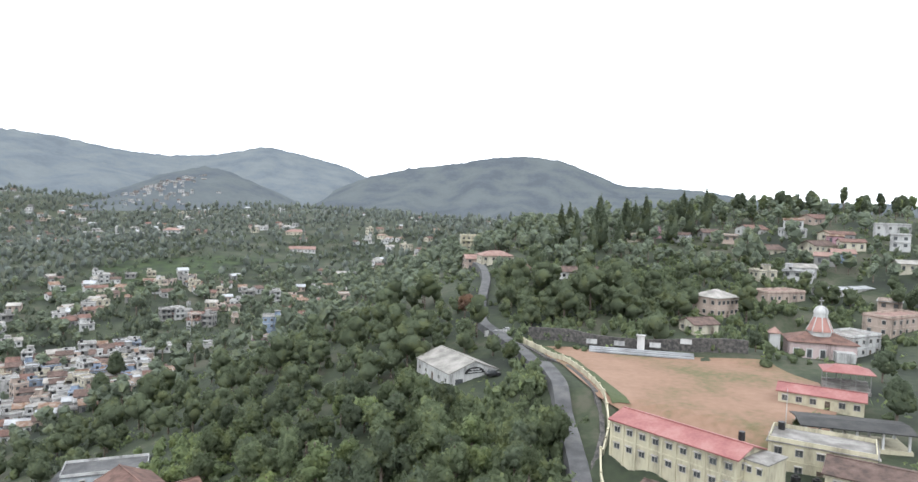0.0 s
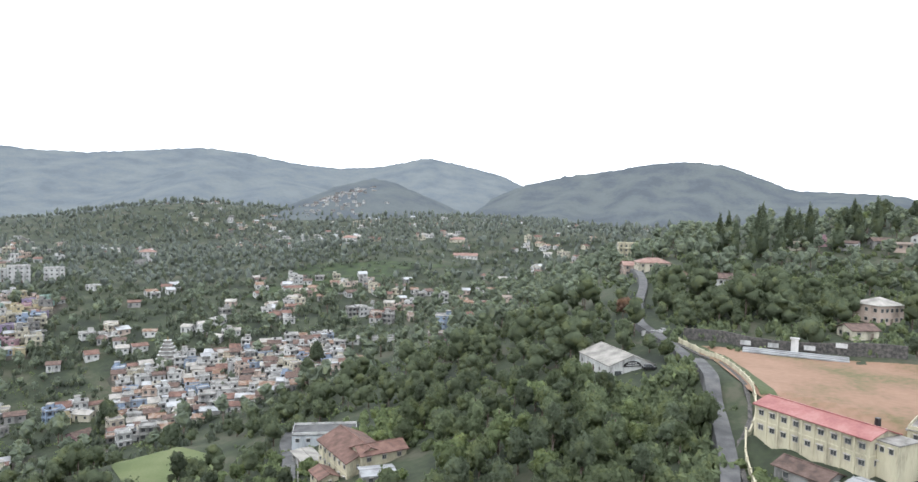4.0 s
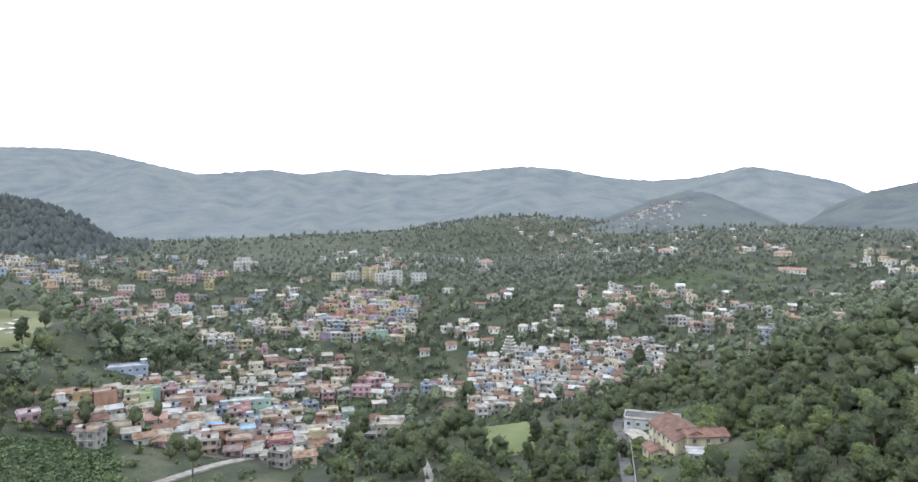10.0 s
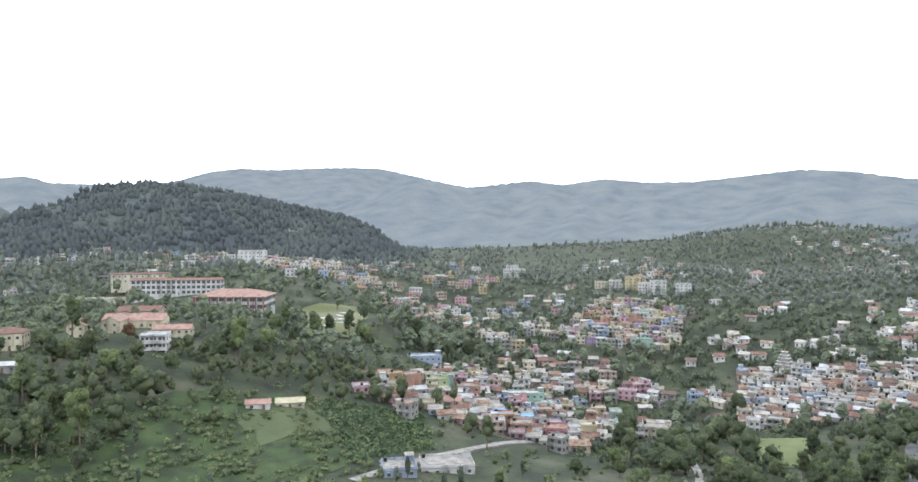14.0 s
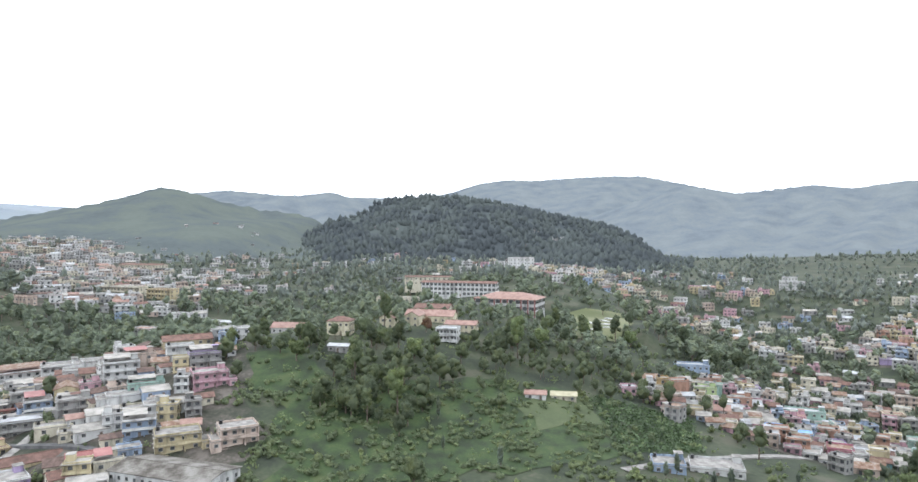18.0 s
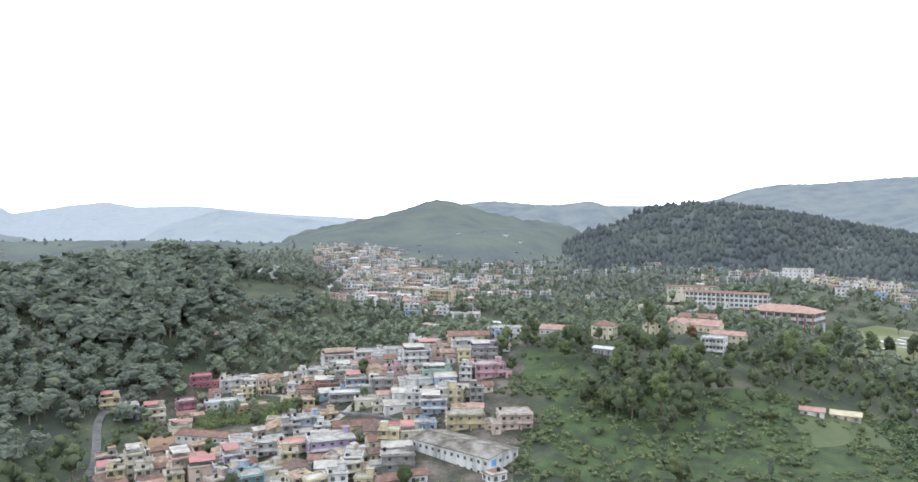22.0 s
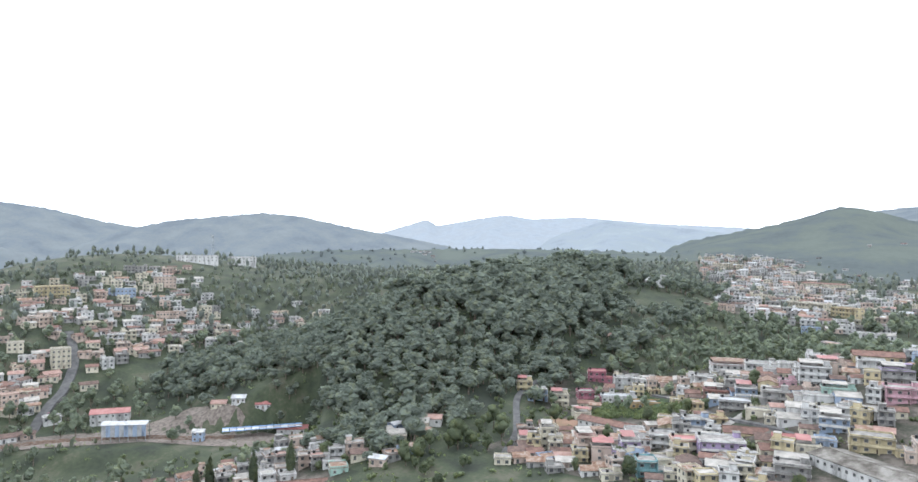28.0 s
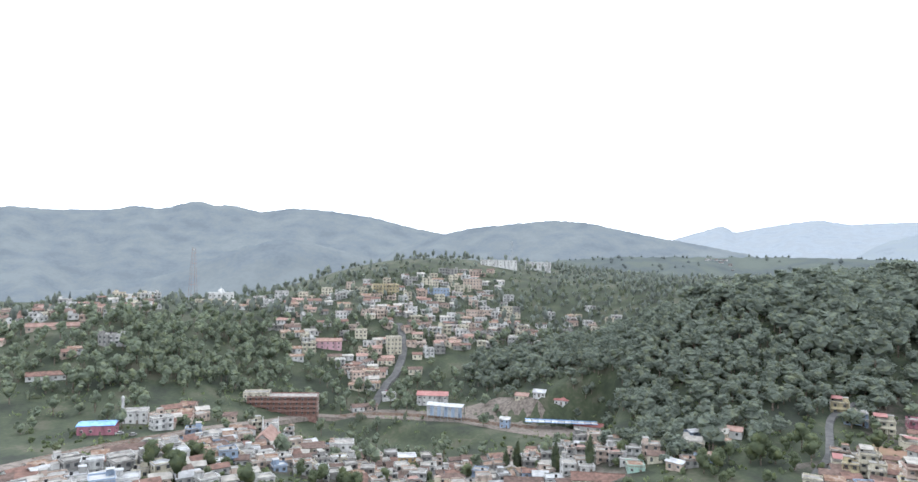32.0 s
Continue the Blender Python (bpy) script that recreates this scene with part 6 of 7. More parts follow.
def gable_house(w, d, h, rng, wall, cover, glass):
    hw, hd, pitch = w / 2, d / 2, rng.uniform(0.3, 0.45)
    t = h + hd * pitch
    v = [(-hw, -hd, -5), (hw, -hd, -5), (hw, hd, -5), (-hw, hd, -5), (-hw, -hd, h), (hw, -hd, h), (hw, hd, h), (-hw, hd, h), (-hw, 0, t), (hw, 0, t)]
    out = [((v, [(0, 1, 5, 4), (2, 3, 7, 6), (1, 2, 6, 9, 5), (3, 0, 4, 8, 7)]), wall), (gable_roof(w, d, h + 0.03, 0.5, pitch), cover)]
    k = max(2, int(w / 3.0))
    for i in range(k):
        u = -hw + w * (i + 0.5) / k
        out.append((box(u - 0.6, u + 0.6, -hd - 0.05, -hd + 0.05, 0.9 if i % 2 else 0.1, 2.1), glass))
    for e in (-1, 1):
        out.append((box(e * hw - 0.05, e * hw + 0.05, -0.6, 0.6, 0.95, 2.2), glass))
    return out


def district(name, label, places, seed, walls=(0, 0, 0, 0, 1, 1, 1, 2, 3, 4, 5, 6, 6), flats=(0, 0, 0, 0, 3, 5, 6, 7, 0), pitched=(1, 2, 3, 4, 4, 5, 6), plan=True):
    rng = random.Random(seed)
    v, f, m = [], [], []
    mats = FAR_WALLS + FAR_ROOFS + [GLASS, BLACKTANK]
    g = len(mats) - 2
    for x, y, z, turn, w, d, h, gable in places:
        wall, cover = rng.choice(walls), len(FAR_WALLS) + rng.choice(pitched if gable else flats)
        shapes = gable_house(w, d, h, rng, wall, cover, g) if gable else flat_house(w, d, h, rng, wall, cover, g, g + 1, plan)
        c, s_ = math.cos(radians(turn)), math.sin(radians(turn))
        for (a, b), k in shapes:
            f += [tuple(i + len(v) for i in q) for q in b]
            m += [k] * len(b)
            v += [(x + p[0] * c - p[1] * s_, y + p[0] * s_ + p[1] * c, z + p[2]) for p in a]
        if w < 40:
            FOOTPRINTS.append((x, y, w * 0.45))
    return tagged(new(name, mesh_of(name, v, f, mats, m)), label, "houses", kind="stuff")


def scatter_rows(corners, n, seed, size=(8, 13), storeys=(1, 2, 2, 3), gables=0.4, gap=9.5, room=3.5, turn=None):
    a, b, c, d = (np.array(p, float) for p in corners)
    rng = random.Random(seed)
    out, tries = [], 0
    while len(out) < n and tries < n * 8:
        tries += 1
        u, v = rng.random(), (rng.randrange(14) + 0.5 + rng.gauss(0, 0.12)) / 14
        p = (a * (1 - u) + b * u) * (1 - v) + (d * (1 - u) + c * u) * v
        if may_build(p[0], p[1], room) and all((p[0] - q[0]) ** 2 + (p[1] - q[1]) ** 2 > gap * gap for q in out):
            g = rng.random() < gables
            out.append((p[0], p[1], height(*p) - 0.4, (face_to(*p) if turn is None else turn) + rng.gauss(0, 10), rng.uniform(*size), rng.uniform(5.5, 8), 3.0 * (1 if g else rng.choice(storeys)), g))
    return out


def cluster(spots, seed, size=(7, 11), storeys=(1, 1, 2), gables=0.55):
    rng = random.Random(seed)
    out = []
    for cx, cy, r, n in spots:
        for _ in range(n):
            x, y = rng.gauss(cx, r * 0.6), rng.gauss(cy, r * 0.6)
            if may_build(x, y, 3.0):
                g = rng.random() < gables
                out.append((x, y, height(x, y) + 0.3, face_to(x, y) + rng.gauss(0, 20), rng.uniform(*size), rng.uniform(5.5, 8), 3.0 * (1 if g else rng.choice(storeys)), g))
    return out


district("steep_town_infill", "close-packed small houses between the painted houses", scatter_rows([(-160, -302), (-168, -160), (-320, -155), (-300, -322)], 270, 24, (5, 8.5), (1, 1, 2, 2), 0.5, 5.4, 2.3)
         + scatter_rows([(-140, -296), (-166, -142), (-182, -140), (-165, -300)], 60, 84, (6, 9), (1, 2, 2), 0.5, 6.5, 2.4), 25, walls=(0, 0, 0, 1, 1, 1, 2, 2, 3, 3, 4, 5, 6), flats=(0, 0, 0, 7, 6, 5), pitched=(2, 2, 4, 4, 5, 5, 6, 1))
district("lane_town_infill", "crowded tin and tile roofs of the lane town", scatter_rows([(-262, 24), (-200, 90), (-234, 200), (-340, 130)], 150, 26, (5, 8), (1, 1, 2), 0.6, 5.8, 2.2), 27, walls=(0, 0, 0, 1, 1, 2, 3, 4, 5, 6), flats=(0, 0, 7, 6, 6, 3), pitched=(3, 6, 6, 4, 5, 2, 7))
district("valley_row_houses", "rows of low tiled houses in the valley between the towns", scatter_rows([(-316, 134), (-300, 190), (-338, 262), (-382, 190)], 40, 92, (5.5, 9), (1, 1, 2), 0.6, 6.0, 2.3), 93, walls=(0, 0, 1, 1, 2, 3, 4, 5, 6), flats=(0, 0, 7, 6, 6, 3), pitched=(3, 6, 6, 4, 5, 2, 7))
district("village_infill", "crowded whitewashed huts of the valley village", scatter_rows([(-205, 216), (-122, 290), (-168, 352), (-272, 302)], 230, 28, (4.5, 7.5), (1, 1, 1, 2), 0.5, 5.4, 1.8), 29, walls=(0, 0, 0, 0, 1, 2, 6, 6, 5), flats=(0, 0, 7, 6, 5, 3), pitched=(2, 4, 4, 4, 5, 5, 6, 3))
district("block_infill", "tight terraces of pastel row houses", scatter_rows([(-400, 242), (-326, 296), (-372, 368), (-462, 352)], 150, 30, (6, 9), (1, 2, 2), 0.15, 6.0, 2.4, 52), 34)
district("railway_town_infill", "crowded roofs of the railway town", scatter_rows([(125, -424), (-98, -340), (-116, -402), (60, -500)], 240, 36, (5, 8.5), (1, 1, 2), 0.5, 6.2, 2.4), 37, walls=(0, 0, 0, 0, 1, 2, 6, 6, 5), flats=(0, 0, 7, 6, 5, 3), pitched=(2, 4, 4, 4, 5, 5, 6, 3))
district("market_houses", "low houses and sheds along the railway town's edge", scatter_rows([(172, -358), (66, -374), (112, -438), (160, -410)], 70, 96, (6, 10), (1, 1, 2), 0.45, 7.0, 2.6), 97, walls=(0, 0, 0, 1, 2, 5, 6), flats=(0, 0, 7, 6, 3), pitched=(3, 6, 4, 5, 2))
district("hillside_town", "dense cream and white houses climbing a hillside", scatter_rows([(-480, -330), (-520, -235), (-1120, -470), (-1120, -650)], 300, 21, (8, 13), (1, 2, 2, 2), 0.35, 8.5)
         + scatter_rows([(-470, -335), (-495, -215), (-780, -250), (-780, -430)], 130, 121, (8, 12), (1, 2, 2), 0.35, 8.5)
         + cluster([(-620, -190, 40, 14), (-760, -230, 60, 22), (-900, -250, 60, 20), (-860, -420, 70, 40)], 22, (8, 13), (1, 2, 2), 0.3), 23, walls=(0, 0, 0, 0, 0, 1, 2, 6), flats=(0, 0, 7, 6, 3, 1), pitched=(3, 6, 6, 1, 4, 2, 5))
district("southern_hill_town", "mixed pale houses with red roofs on the southern hill", scatter_rows([(20, -600), (-190, -620), (-260, -840), (0, -780)], 150, 31, (7, 12), (1, 1, 2, 2), 0.5)
         + cluster([(-40, -600, 26, 24), (-110, -640, 40, 26), (-190, -640, 40, 18), (40, -760, 30, 10), (130, -790, 40, 16), (-80, -690, 30, 16), (60, -510, 18, 6), (95, -510, 16, 8), (110, -480, 14, 8), (165, -680, 26, 16), (205, -710, 34, 22), (125, -715, 24, 10), (195, -640, 18, 6), (150, -600, 14, 4), (10, -655, 24, 10), (-215, -660, 40, 16), (-280, -650, 30, 12), (-190, -590, 26, 10), (-150, -640, 26, 12), (-20, -540, 16, 5)], 32), 33, walls=(0, 0, 0, 0, 1, 1, 2, 2, 6), flats=(0, 0, 0, 7, 1, 6), pitched=(1, 2, 2, 4, 4, 5, 6))
district("northern_villages", "scattered white village houses among trees", cluster(
    [(-238, 465, 45, 26), (-185, 480, 40, 18), (-120, 470, 30, 12), (-150, 400, 40, 18), (-90, 420, 24, 8), (-330, 420, 30, 8), (-240, 380, 40, 22), (-300, 330, 26, 14), (-60, 560, 40, 14), (-20, 600, 30, 14),
     (-60, 700, 50, 16), (-330, 700, 60, 14), (-200, 760, 50, 16), (-430, 760, 60, 18), (-560, 640, 60, 18), (-620, 520, 50, 16), (-520, 480, 40, 14), (-700, 620, 60, 14), (-560, 900, 90, 26), (-330, 950, 90, 24),
     (-780, 1100, 70, 18), (-450, 1150, 90, 26), (-100, 1000, 80, 16), (60, 900, 50, 12)], 41, (5.5, 8.5), (1, 1, 1, 2), 0.65), 43, walls=(0, 0, 0, 0, 1, 2, 6), flats=(0, 0, 7, 6), pitched=(4, 5, 6, 2, 3))
district("western_suburb", "white and cream suburb houses between woods", cluster(
    [(-500, 200, 40, 16), (-560, 250, 50, 22), (-600, 160, 50, 24), (-660, 130, 50, 30), (-720, 180, 50, 26), (-780, 120, 50, 24), (-640, 300, 40, 14), (-760, 330, 60, 16), (-860, 60, 70, 26), (-900, 220, 70, 22),
     (-470, 160, 26, 10), (-430, 250, 26, 16), (-400, 190, 22, 12), (-520, 330, 26, 10), (-700, 20, 40, 14), (-980, -40, 60, 18), (-880, -110, 60, 16), (-350, 210, 20, 12), (-300, 210, 20, 10)], 51, (8, 13), (1, 2, 2), 0.3), 53)
district("ridge_suburb", "pale houses among tall trees on the northern ridge", cluster([(160, 330, 40, 10), (215, 300, 30, 8), (140, 270, 24, 8), (180, 235, 20, 6), (160, 200, 18, 6), (110, 330, 20, 3)], 61), 63)
district("valley_huts", "tiled and tin-roofed huts along the valley road", cluster([(-330, 205, 26, 16), (-290, 235, 24, 16), (-250, 250, 20, 14), (-120, -345, 16, 9), (-150, -352, 12, 6), (120, -440, 16, 10), (-250, 40, 10, 5), (-200, 100, 10, 8), (-212, 128, 10, 6)], 71, (6, 9), (1, 1, 2), 0.6), 73)
district("far_villages", "tiny pale houses of villages on distant hill flanks", [(x, y, z, face_to(x, y), 4.5 + (i % 5), 4, 2.0 + (i % 3) * 0.7, i % 3 == 0) for i, (x, y, z) in enumerate(FAR_HOUSES)], 83, walls=(0, 0, 0, 6), flats=(0, 7, 3), pitched=(4, 6, 2), plan=False)

# ---- trees ----
rs_ = np.random.RandomState(4)


def lump_push(d, x, y, z):
    """How far a clump bulges in a direction."""
    return 0.86 + 0.46 * noise.noise((d[0] * 1.7 + x * 3, d[1] * 1.7 + y * 3, d[2] * 2.2 + z * 3)) + 0.5 * noise.noise((d[0] * 4.2 + x, d[1] * 4.2 + y, d[2] * 5.0 + z))


def lump(x, y, z, rad, high, k, rings):
    """A lumpy clump of foliage, rad wide and high tall: rings of points pushed in and out."""
    v = []
    for j in range(rings):
        t = 0.22 + 2.62 * j / (rings - 1)
        for i in range(k):
            a = 6.2832 * (i + 0.5 * (j % 2)) / k
            d = (math.sin(t) * math.cos(a), math.sin(t) * math.sin(a), math.cos(t))
            w = lump_push(d, x, y, z)
            v.append((x + rad * w * d[0], y + rad * w * d[1], z + high * w * d[2]))
    f = [(j * k + i, (j + 1) * k + i, (j + 1) * k + (i + 1) % k, j * k + (i + 1) % k) for j in range(rings - 1) for i in range(k)]
    return v, f + [tuple(range(k)), tuple((rings - 1) * k + i for i in range(k))[::-1]]


def leaf_cloud(blobs, n, size, core=True, k=9, rings=6, loose=0.5):
    """Leaf sprays on the skin of lumpy clumps (x, y, z, width, height): vertices and faces."""
    w = np.array([b[3] * b[4] for b in blobs])
    pick = rs_.choice(len(blobs), n, p=w / w.sum())
    c = np.array([b[:3] for b in blobs])[pick]
    r = np.array([(b[3], b[3], b[4]) for b in blobs])[pick]
    u = rs_.normal(size=(n, 3))
    u[:, 2] = np.where(rs_.rand(n) < 0.45, abs(u[:, 2]), u[:, 2])
    u /= np.linalg.norm(u, axis=1)[:, None]
    push = np.array([lump_push(d, *q) for d, q in zip(u, c)]) if core else np.ones(n)
    p = c + u * r * (push * rs_.uniform(0.94, 1.16, n))[:, None]
    nn = u / r
    nn /= np.linalg.norm(nn, axis=1)[:, None]
    nn += rs_.normal(size=(n, 3)) * loose
    nn /= np.linalg.norm(nn, axis=1)[:, None]
    a = np.cross(nn, rs_.normal(size=(n, 3)))
    a /= np.linalg.norm(a, axis=1)[:, None]
    b = np.cross(nn, a)
    s = (size * rs_.uniform(0.5, 1.3, n))[:, None]
    q = np.stack([p - a * s, p - b * s * 0.62, p + a * s, p + b * s * 0.62], 1).reshape(-1, 3)
    v, f = q, np.arange(4 * n).reshape(n, 4).tolist()
    if core:
        for i, (x, y, z, rad, high) in enumerate(blobs):
            lv, lf = lump(x, y, z, rad, high, k if rad > 1.9 and k < 9 or rad > 1.6 and k > 8 else max(5, k - 4), rings if rad > 1.6 else max(4, rings - 3))
            h = len(v)
            v = np.concatenate([v, np.array(lv)])
            f += [tuple(h + i_ for i_ in g) for g in lf]
    return v, f


def trunk_shape(tall, r, blobs, limbs):
    shapes = []
    v, f = tube(r, r * 0.45, -1.5, tall, 7)
    shapes.append(([(x + 0.25 * math.sin(z * 0.5), y + 0.2 * math.sin(z * 0.7), z) for x, y, z in v], f))
    for x, y, z, rad, high in blobs[1:limbs + 1]:
        z0 = min(tall * 0.85, max(tall * 0.3, z - 3.0))
        v, f = tube(r * 0.4, r * 0.15, 0, 1, 5)
        shapes.append(([(a + x * t * 0.9 + 0.25 * math.sin(z0 * 0.5), b + y * t * 0.9, z0 + (z - z0) * t) for a, b, t in v], f))
    return solid(*shapes)


def side_clumps(g, tall, low, wide, n, r0, r1):
    """Smaller clumps standing out of the flanks and the top of a crown."""
    out = []
    for i in range(n):
        t = (i + 0.5) / n
        a = 2.4 * i + g.uniform(-0.5, 0.5)
        d = wide * g.uniform(0.5, 0.8) * math.sqrt(max(0.1, 1 - ((t - 0.35) / 0.75) ** 2))
        r = g.uniform(r0, r1)
        out.append((d * math.cos(a), d * math.sin(a), tall * (low + (0.86 - low) * t), r, r * g.uniform(0.8, 1.2)))
    return out


def big_clumps(g, tall, low, wide, n):
    """The few large masses of a crown, set off from the trunk."""
    out = []
    for i in range(n):
        a, t = 2.4 * i + g.uniform(-0.4, 0.4), (i + 0.3) / n
        d = wide * g.uniform(0.2, 0.5) * (1 - 0.5 * t)
        r = wide * g.uniform(0.60, 0.84) * (1 - 0.25 * t)
        out.append((d * math.cos(a), d * math.sin(a), tall * (low + (0.84 - low) * t), r, min(r * g.uniform(0.9, 1.35), tall * 0.26)))
    return out


def crown_plan(kind, seed):
    g = random.Random(seed)
    if kind == "broad":
        tall = g.uniform(8.5, 11.5)
        wide = g.uniform(2.7, 3.4)
        return tall, 0.3, big_clumps(g, tall, 0.5, wide, 4) + side_clumps(g, tall, 0.34, wide, 6, 0.8, 1.5)
    if kind == "tall":
        tall = g.uniform(14, 17)
        return tall, 0.34, big_clumps(g, tall, 0.55, g.uniform(2.4, 3.1), 5) + side_clumps(g, tall, 0.36, 2.9, 8, 0.8, 1.6)
    if kind == "silver":
        tall = g.uniform(9, 11)
        return tall, 0.2, [(0, 0, tall * 0.6, 1.0, tall * 0.38)] + side_clumps(g, tall, 0.28, 1.1, 8, 0.5, 0.9)
    if kind == "cypress":
        tall = g.uniform(14, 17)
        return tall, 0.35, [(0, 0, tall * 0.36, 2.3, tall * 0.33), (0.2, 0.1, tall * 0.6, 1.6, tall * 0.28), (0, 0, tall * 0.78, 0.9, tall * 0.24)]
    if kind == "giant":
        tall = g.uniform(15, 18)
        return tall, 0.6, big_clumps(g, tall, 0.52, 5.4, 6) + side_clumps(g, tall, 0.36, 5.6, 14, 1.3, 2.4)
    tall = 1.6
    return tall, 0.1, [(g.gauss(0, 0.8), g.gauss(0, 0.8), g.uniform(0.3, 1.0), g.uniform(0.7, 1.2), 0.8) for _ in range(5)]


TREE_WORDS = {"broad": ("tree", "leafy broad-crowned tree on the hillside"), "tall": ("tall_tree", "tall slender tree with clumped dark foliage"), "silver": ("silver_oak", "slim grey-green shade tree on the slope"),
              "cypress": ("cypress", "dark conical cypress beside the houses"), "giant": ("great_tree", "huge dark spreading tree"), "flame": ("flowering_tree", "tree with rust-red blossom")}
TREES = {}


def tree(kind, i, x, y, size, turn, group="hillside trees"):
    key = (kind, i)
    m = pose(x, y, height(x, y) - 0.2, 0, 0, turn)
    if key not in TREES:
        form = "broad" if kind == "flame" else kind
        tall, r, blobs = crown_plan(form, i * 13 + len(kind))
        leaf = {"flame": LEAF_RED, "silver": LEAF[3], "cypress": LEAF[1], "giant": LEAF[1]}.get(kind, LEAF[(0, 1, 2, 1, 0)[i % 5]])
        n = {"giant": 2400, "broad": 850, "flame": 800, "tall": 950, "silver": 600, "cypress": 800}[kind]
        ob = new(TREE_WORDS[kind][0])
        tagged(ob, TREE_WORDS[kind][1], "tree", group)
        part("trunk", trunk_shape(tall * 0.92, r, blobs, 6), BARK, ob)
        part("crown", mesh_of("crown", *leaf_cloud(blobs, n, 0.42 if kind != "giant" else 0.5), [leaf], smooth=True), None, ob)
        TREES[key] = ob
        ob.matrix_basis = m @ Matrix.Scale(size, 4)
        return ob
    ob = twin(TREES[key], PARTS[TREES[key].name], m)
    ob.scale = (size, size, size * random.uniform(0.9, 1.15))
    return ob


# sparse woods of the plan: centre, half axes, turn, trees to the hectare, tall share
WOODS = [(-28, 205, 38, 105, 8, 190, 0.25), (-20, 128, 34, 34, 0, 190, 0.1), (-62, 240, 30, 70, 10, 120, 0.2), (62, 305, 48, 85, -12, 130, 0.35), (150, 320, 90, 90, 0, 60, 0.45), (120, 395, 120, 50, 0, 90, 0.55),
         (-110, 165, 30, 14, 60, 150, 0.3), (-172, 150, 22, 40, 35, 150, 0.3), (-120, 235, 30, 40, 0, 110, 0.2), (-150, 118, 22, 24, 0, 140, 0.2),
         (-270, -440, 130, 62, -15, 200, 0.75), (-470, -452, 42, 28, 0, 300, 0.8), (-385, -440, 70, 55, 0, 180, 0.75), (-225, -372, 60, 26, -20, 200, 0.6), (-175, -440, 55, 45, 0, 200, 0.6), (-130, -425, 40, 30, 0, 160, 0.4), (-190, -505, 60, 50, 0, 170, 0.6), (-150, -560, 45, 45, 0, 120, 0.4), (-320, -330, 40, 30, 0, 130, 0.4), (-360, -390, 50, 30, 0, 160, 0.5), (-130, -372, 42, 34, 0, 130, 0.4), (-150, -345, 20, 16, 0, 140, 0.2),
         (-400, -310, 70, 55, 0, 170, 0.4), (-455, -252, 60, 40, 0, 130, 0.3), (-490, -190, 80, 45, 0, 150, 0.3), (-352, -300, 30, 35, 0, 140, 0.2), (-345, -215, 30, 40, 0, 110, 0.2), (-600, -360, 60, 40, 0, 80, 0.3), (-540, -340, 50, 30, 0, 80, 0.3),
         (-120, -400, 40, 26, 0, 150, 0.2), (-130, -330, 26, 26, 0, 150, 0.2), (-40, -560, 60, 30, 0, 110, 0.3), (0, -650, 60, 50, 0, 110, 0.3), (60, -700, 60, 50, 0, 80, 0.4), (-100, 110, 30, 24, 40, 150, 0.2), (-45, 165, 25, 30, 0, 150, 0.2),
         (-318, -75, 46, 56, 0, 190, 0.3), (-292, 10, 34, 62, 0, 200, 0.4), (-350, 10, 50, 50, 0, 150, 0.4), (-262, 60, 12, 20, 0, 150, 0.3), (-215, -45, 40, 34, 0, 14, 0.1), (-255, -60, 22, 26, 0, 120, 0.1), (-370, 120, 40, 34, 0, 150, 0.6), (-238, -88, 24, 26, 0, 190, 0.2), (-430, -90, 80, 60, 0, 90, 0.4), (-400, -210, 70, 40, 0, 90, 0.4),
         (140, -570, 60, 40, 0, 240, 0.4), (80, -600, 60, 50, 0, 260, 0.4), (150, -640, 60, 40, 0, 200, 0.4), (36, -520, 40, 8, 18, 260, 0.1), (55, 232, 42, 20, -8, 240, 0.3), (30, 238, 16, 26, 0, 240, 0.3), (-180, -600, 50, 60, 0, 90, 0.4), (-240, -700, 60, 60, 0, 70, 0.4), (-90, -720, 90, 50, 0, 40, 0.4), (-30, -470, 50, 16, -30, 90, 0.2),
         (-330, 560, 110, 120, 0, 110, 0.2), (-540, 560, 120, 90, 0, 70, 0.3), (-600, 420, 90, 60, 0, 80, 0.3), (-420, 640, 200, 80, 20, 70, 0.3), (-100, 780, 160, 100, 0, 60, 0.4), (-400, 900, 300, 120, 0, 50, 0.4),
         (-700, 900, 160, 200, 0, 50, 0.4), (-800, 300, 160, 160, 0, 50, 0.4), (-640, -60, 120, 120, 0, 80, 0.4), (-820, -80, 160, 120, 0, 60, 0.4), (-600, 20, 60, 60, 0, 80, 0.4), (-560, -420, 90, 60, 0, 60, 0.4),
         (-700, -520, 160, 90, 0, 60, 0.4), (-420, -620, 160, 120, 0, 60, 0.4), (-420, -820, 140, 140, 0, 50, 0.5), (-80, 440, 60, 90, 0, 90, 0.2), (-180, 340, 60, 40, 0, 40, 0.2), (-480, 330, 70, 60, 0, 50, 0.2), (-420, 420, 60, 60, 0, 60, 0.2),
         (10, 420, 60, 80, 0, 130, 0.4), (-1000, 100, 120, 300, 0, 25, 0.4), (-950, -350, 120, 150, 0, 25, 0.4), (-300, 1150, 400, 150, 0, 22, 0.4)]


def in_view(x, y):
    b = math.degrees(math.atan2(x - MID_X, y - MID_Y))
    b = b - 360 if b > 90 else b
    return -198 < b < 46


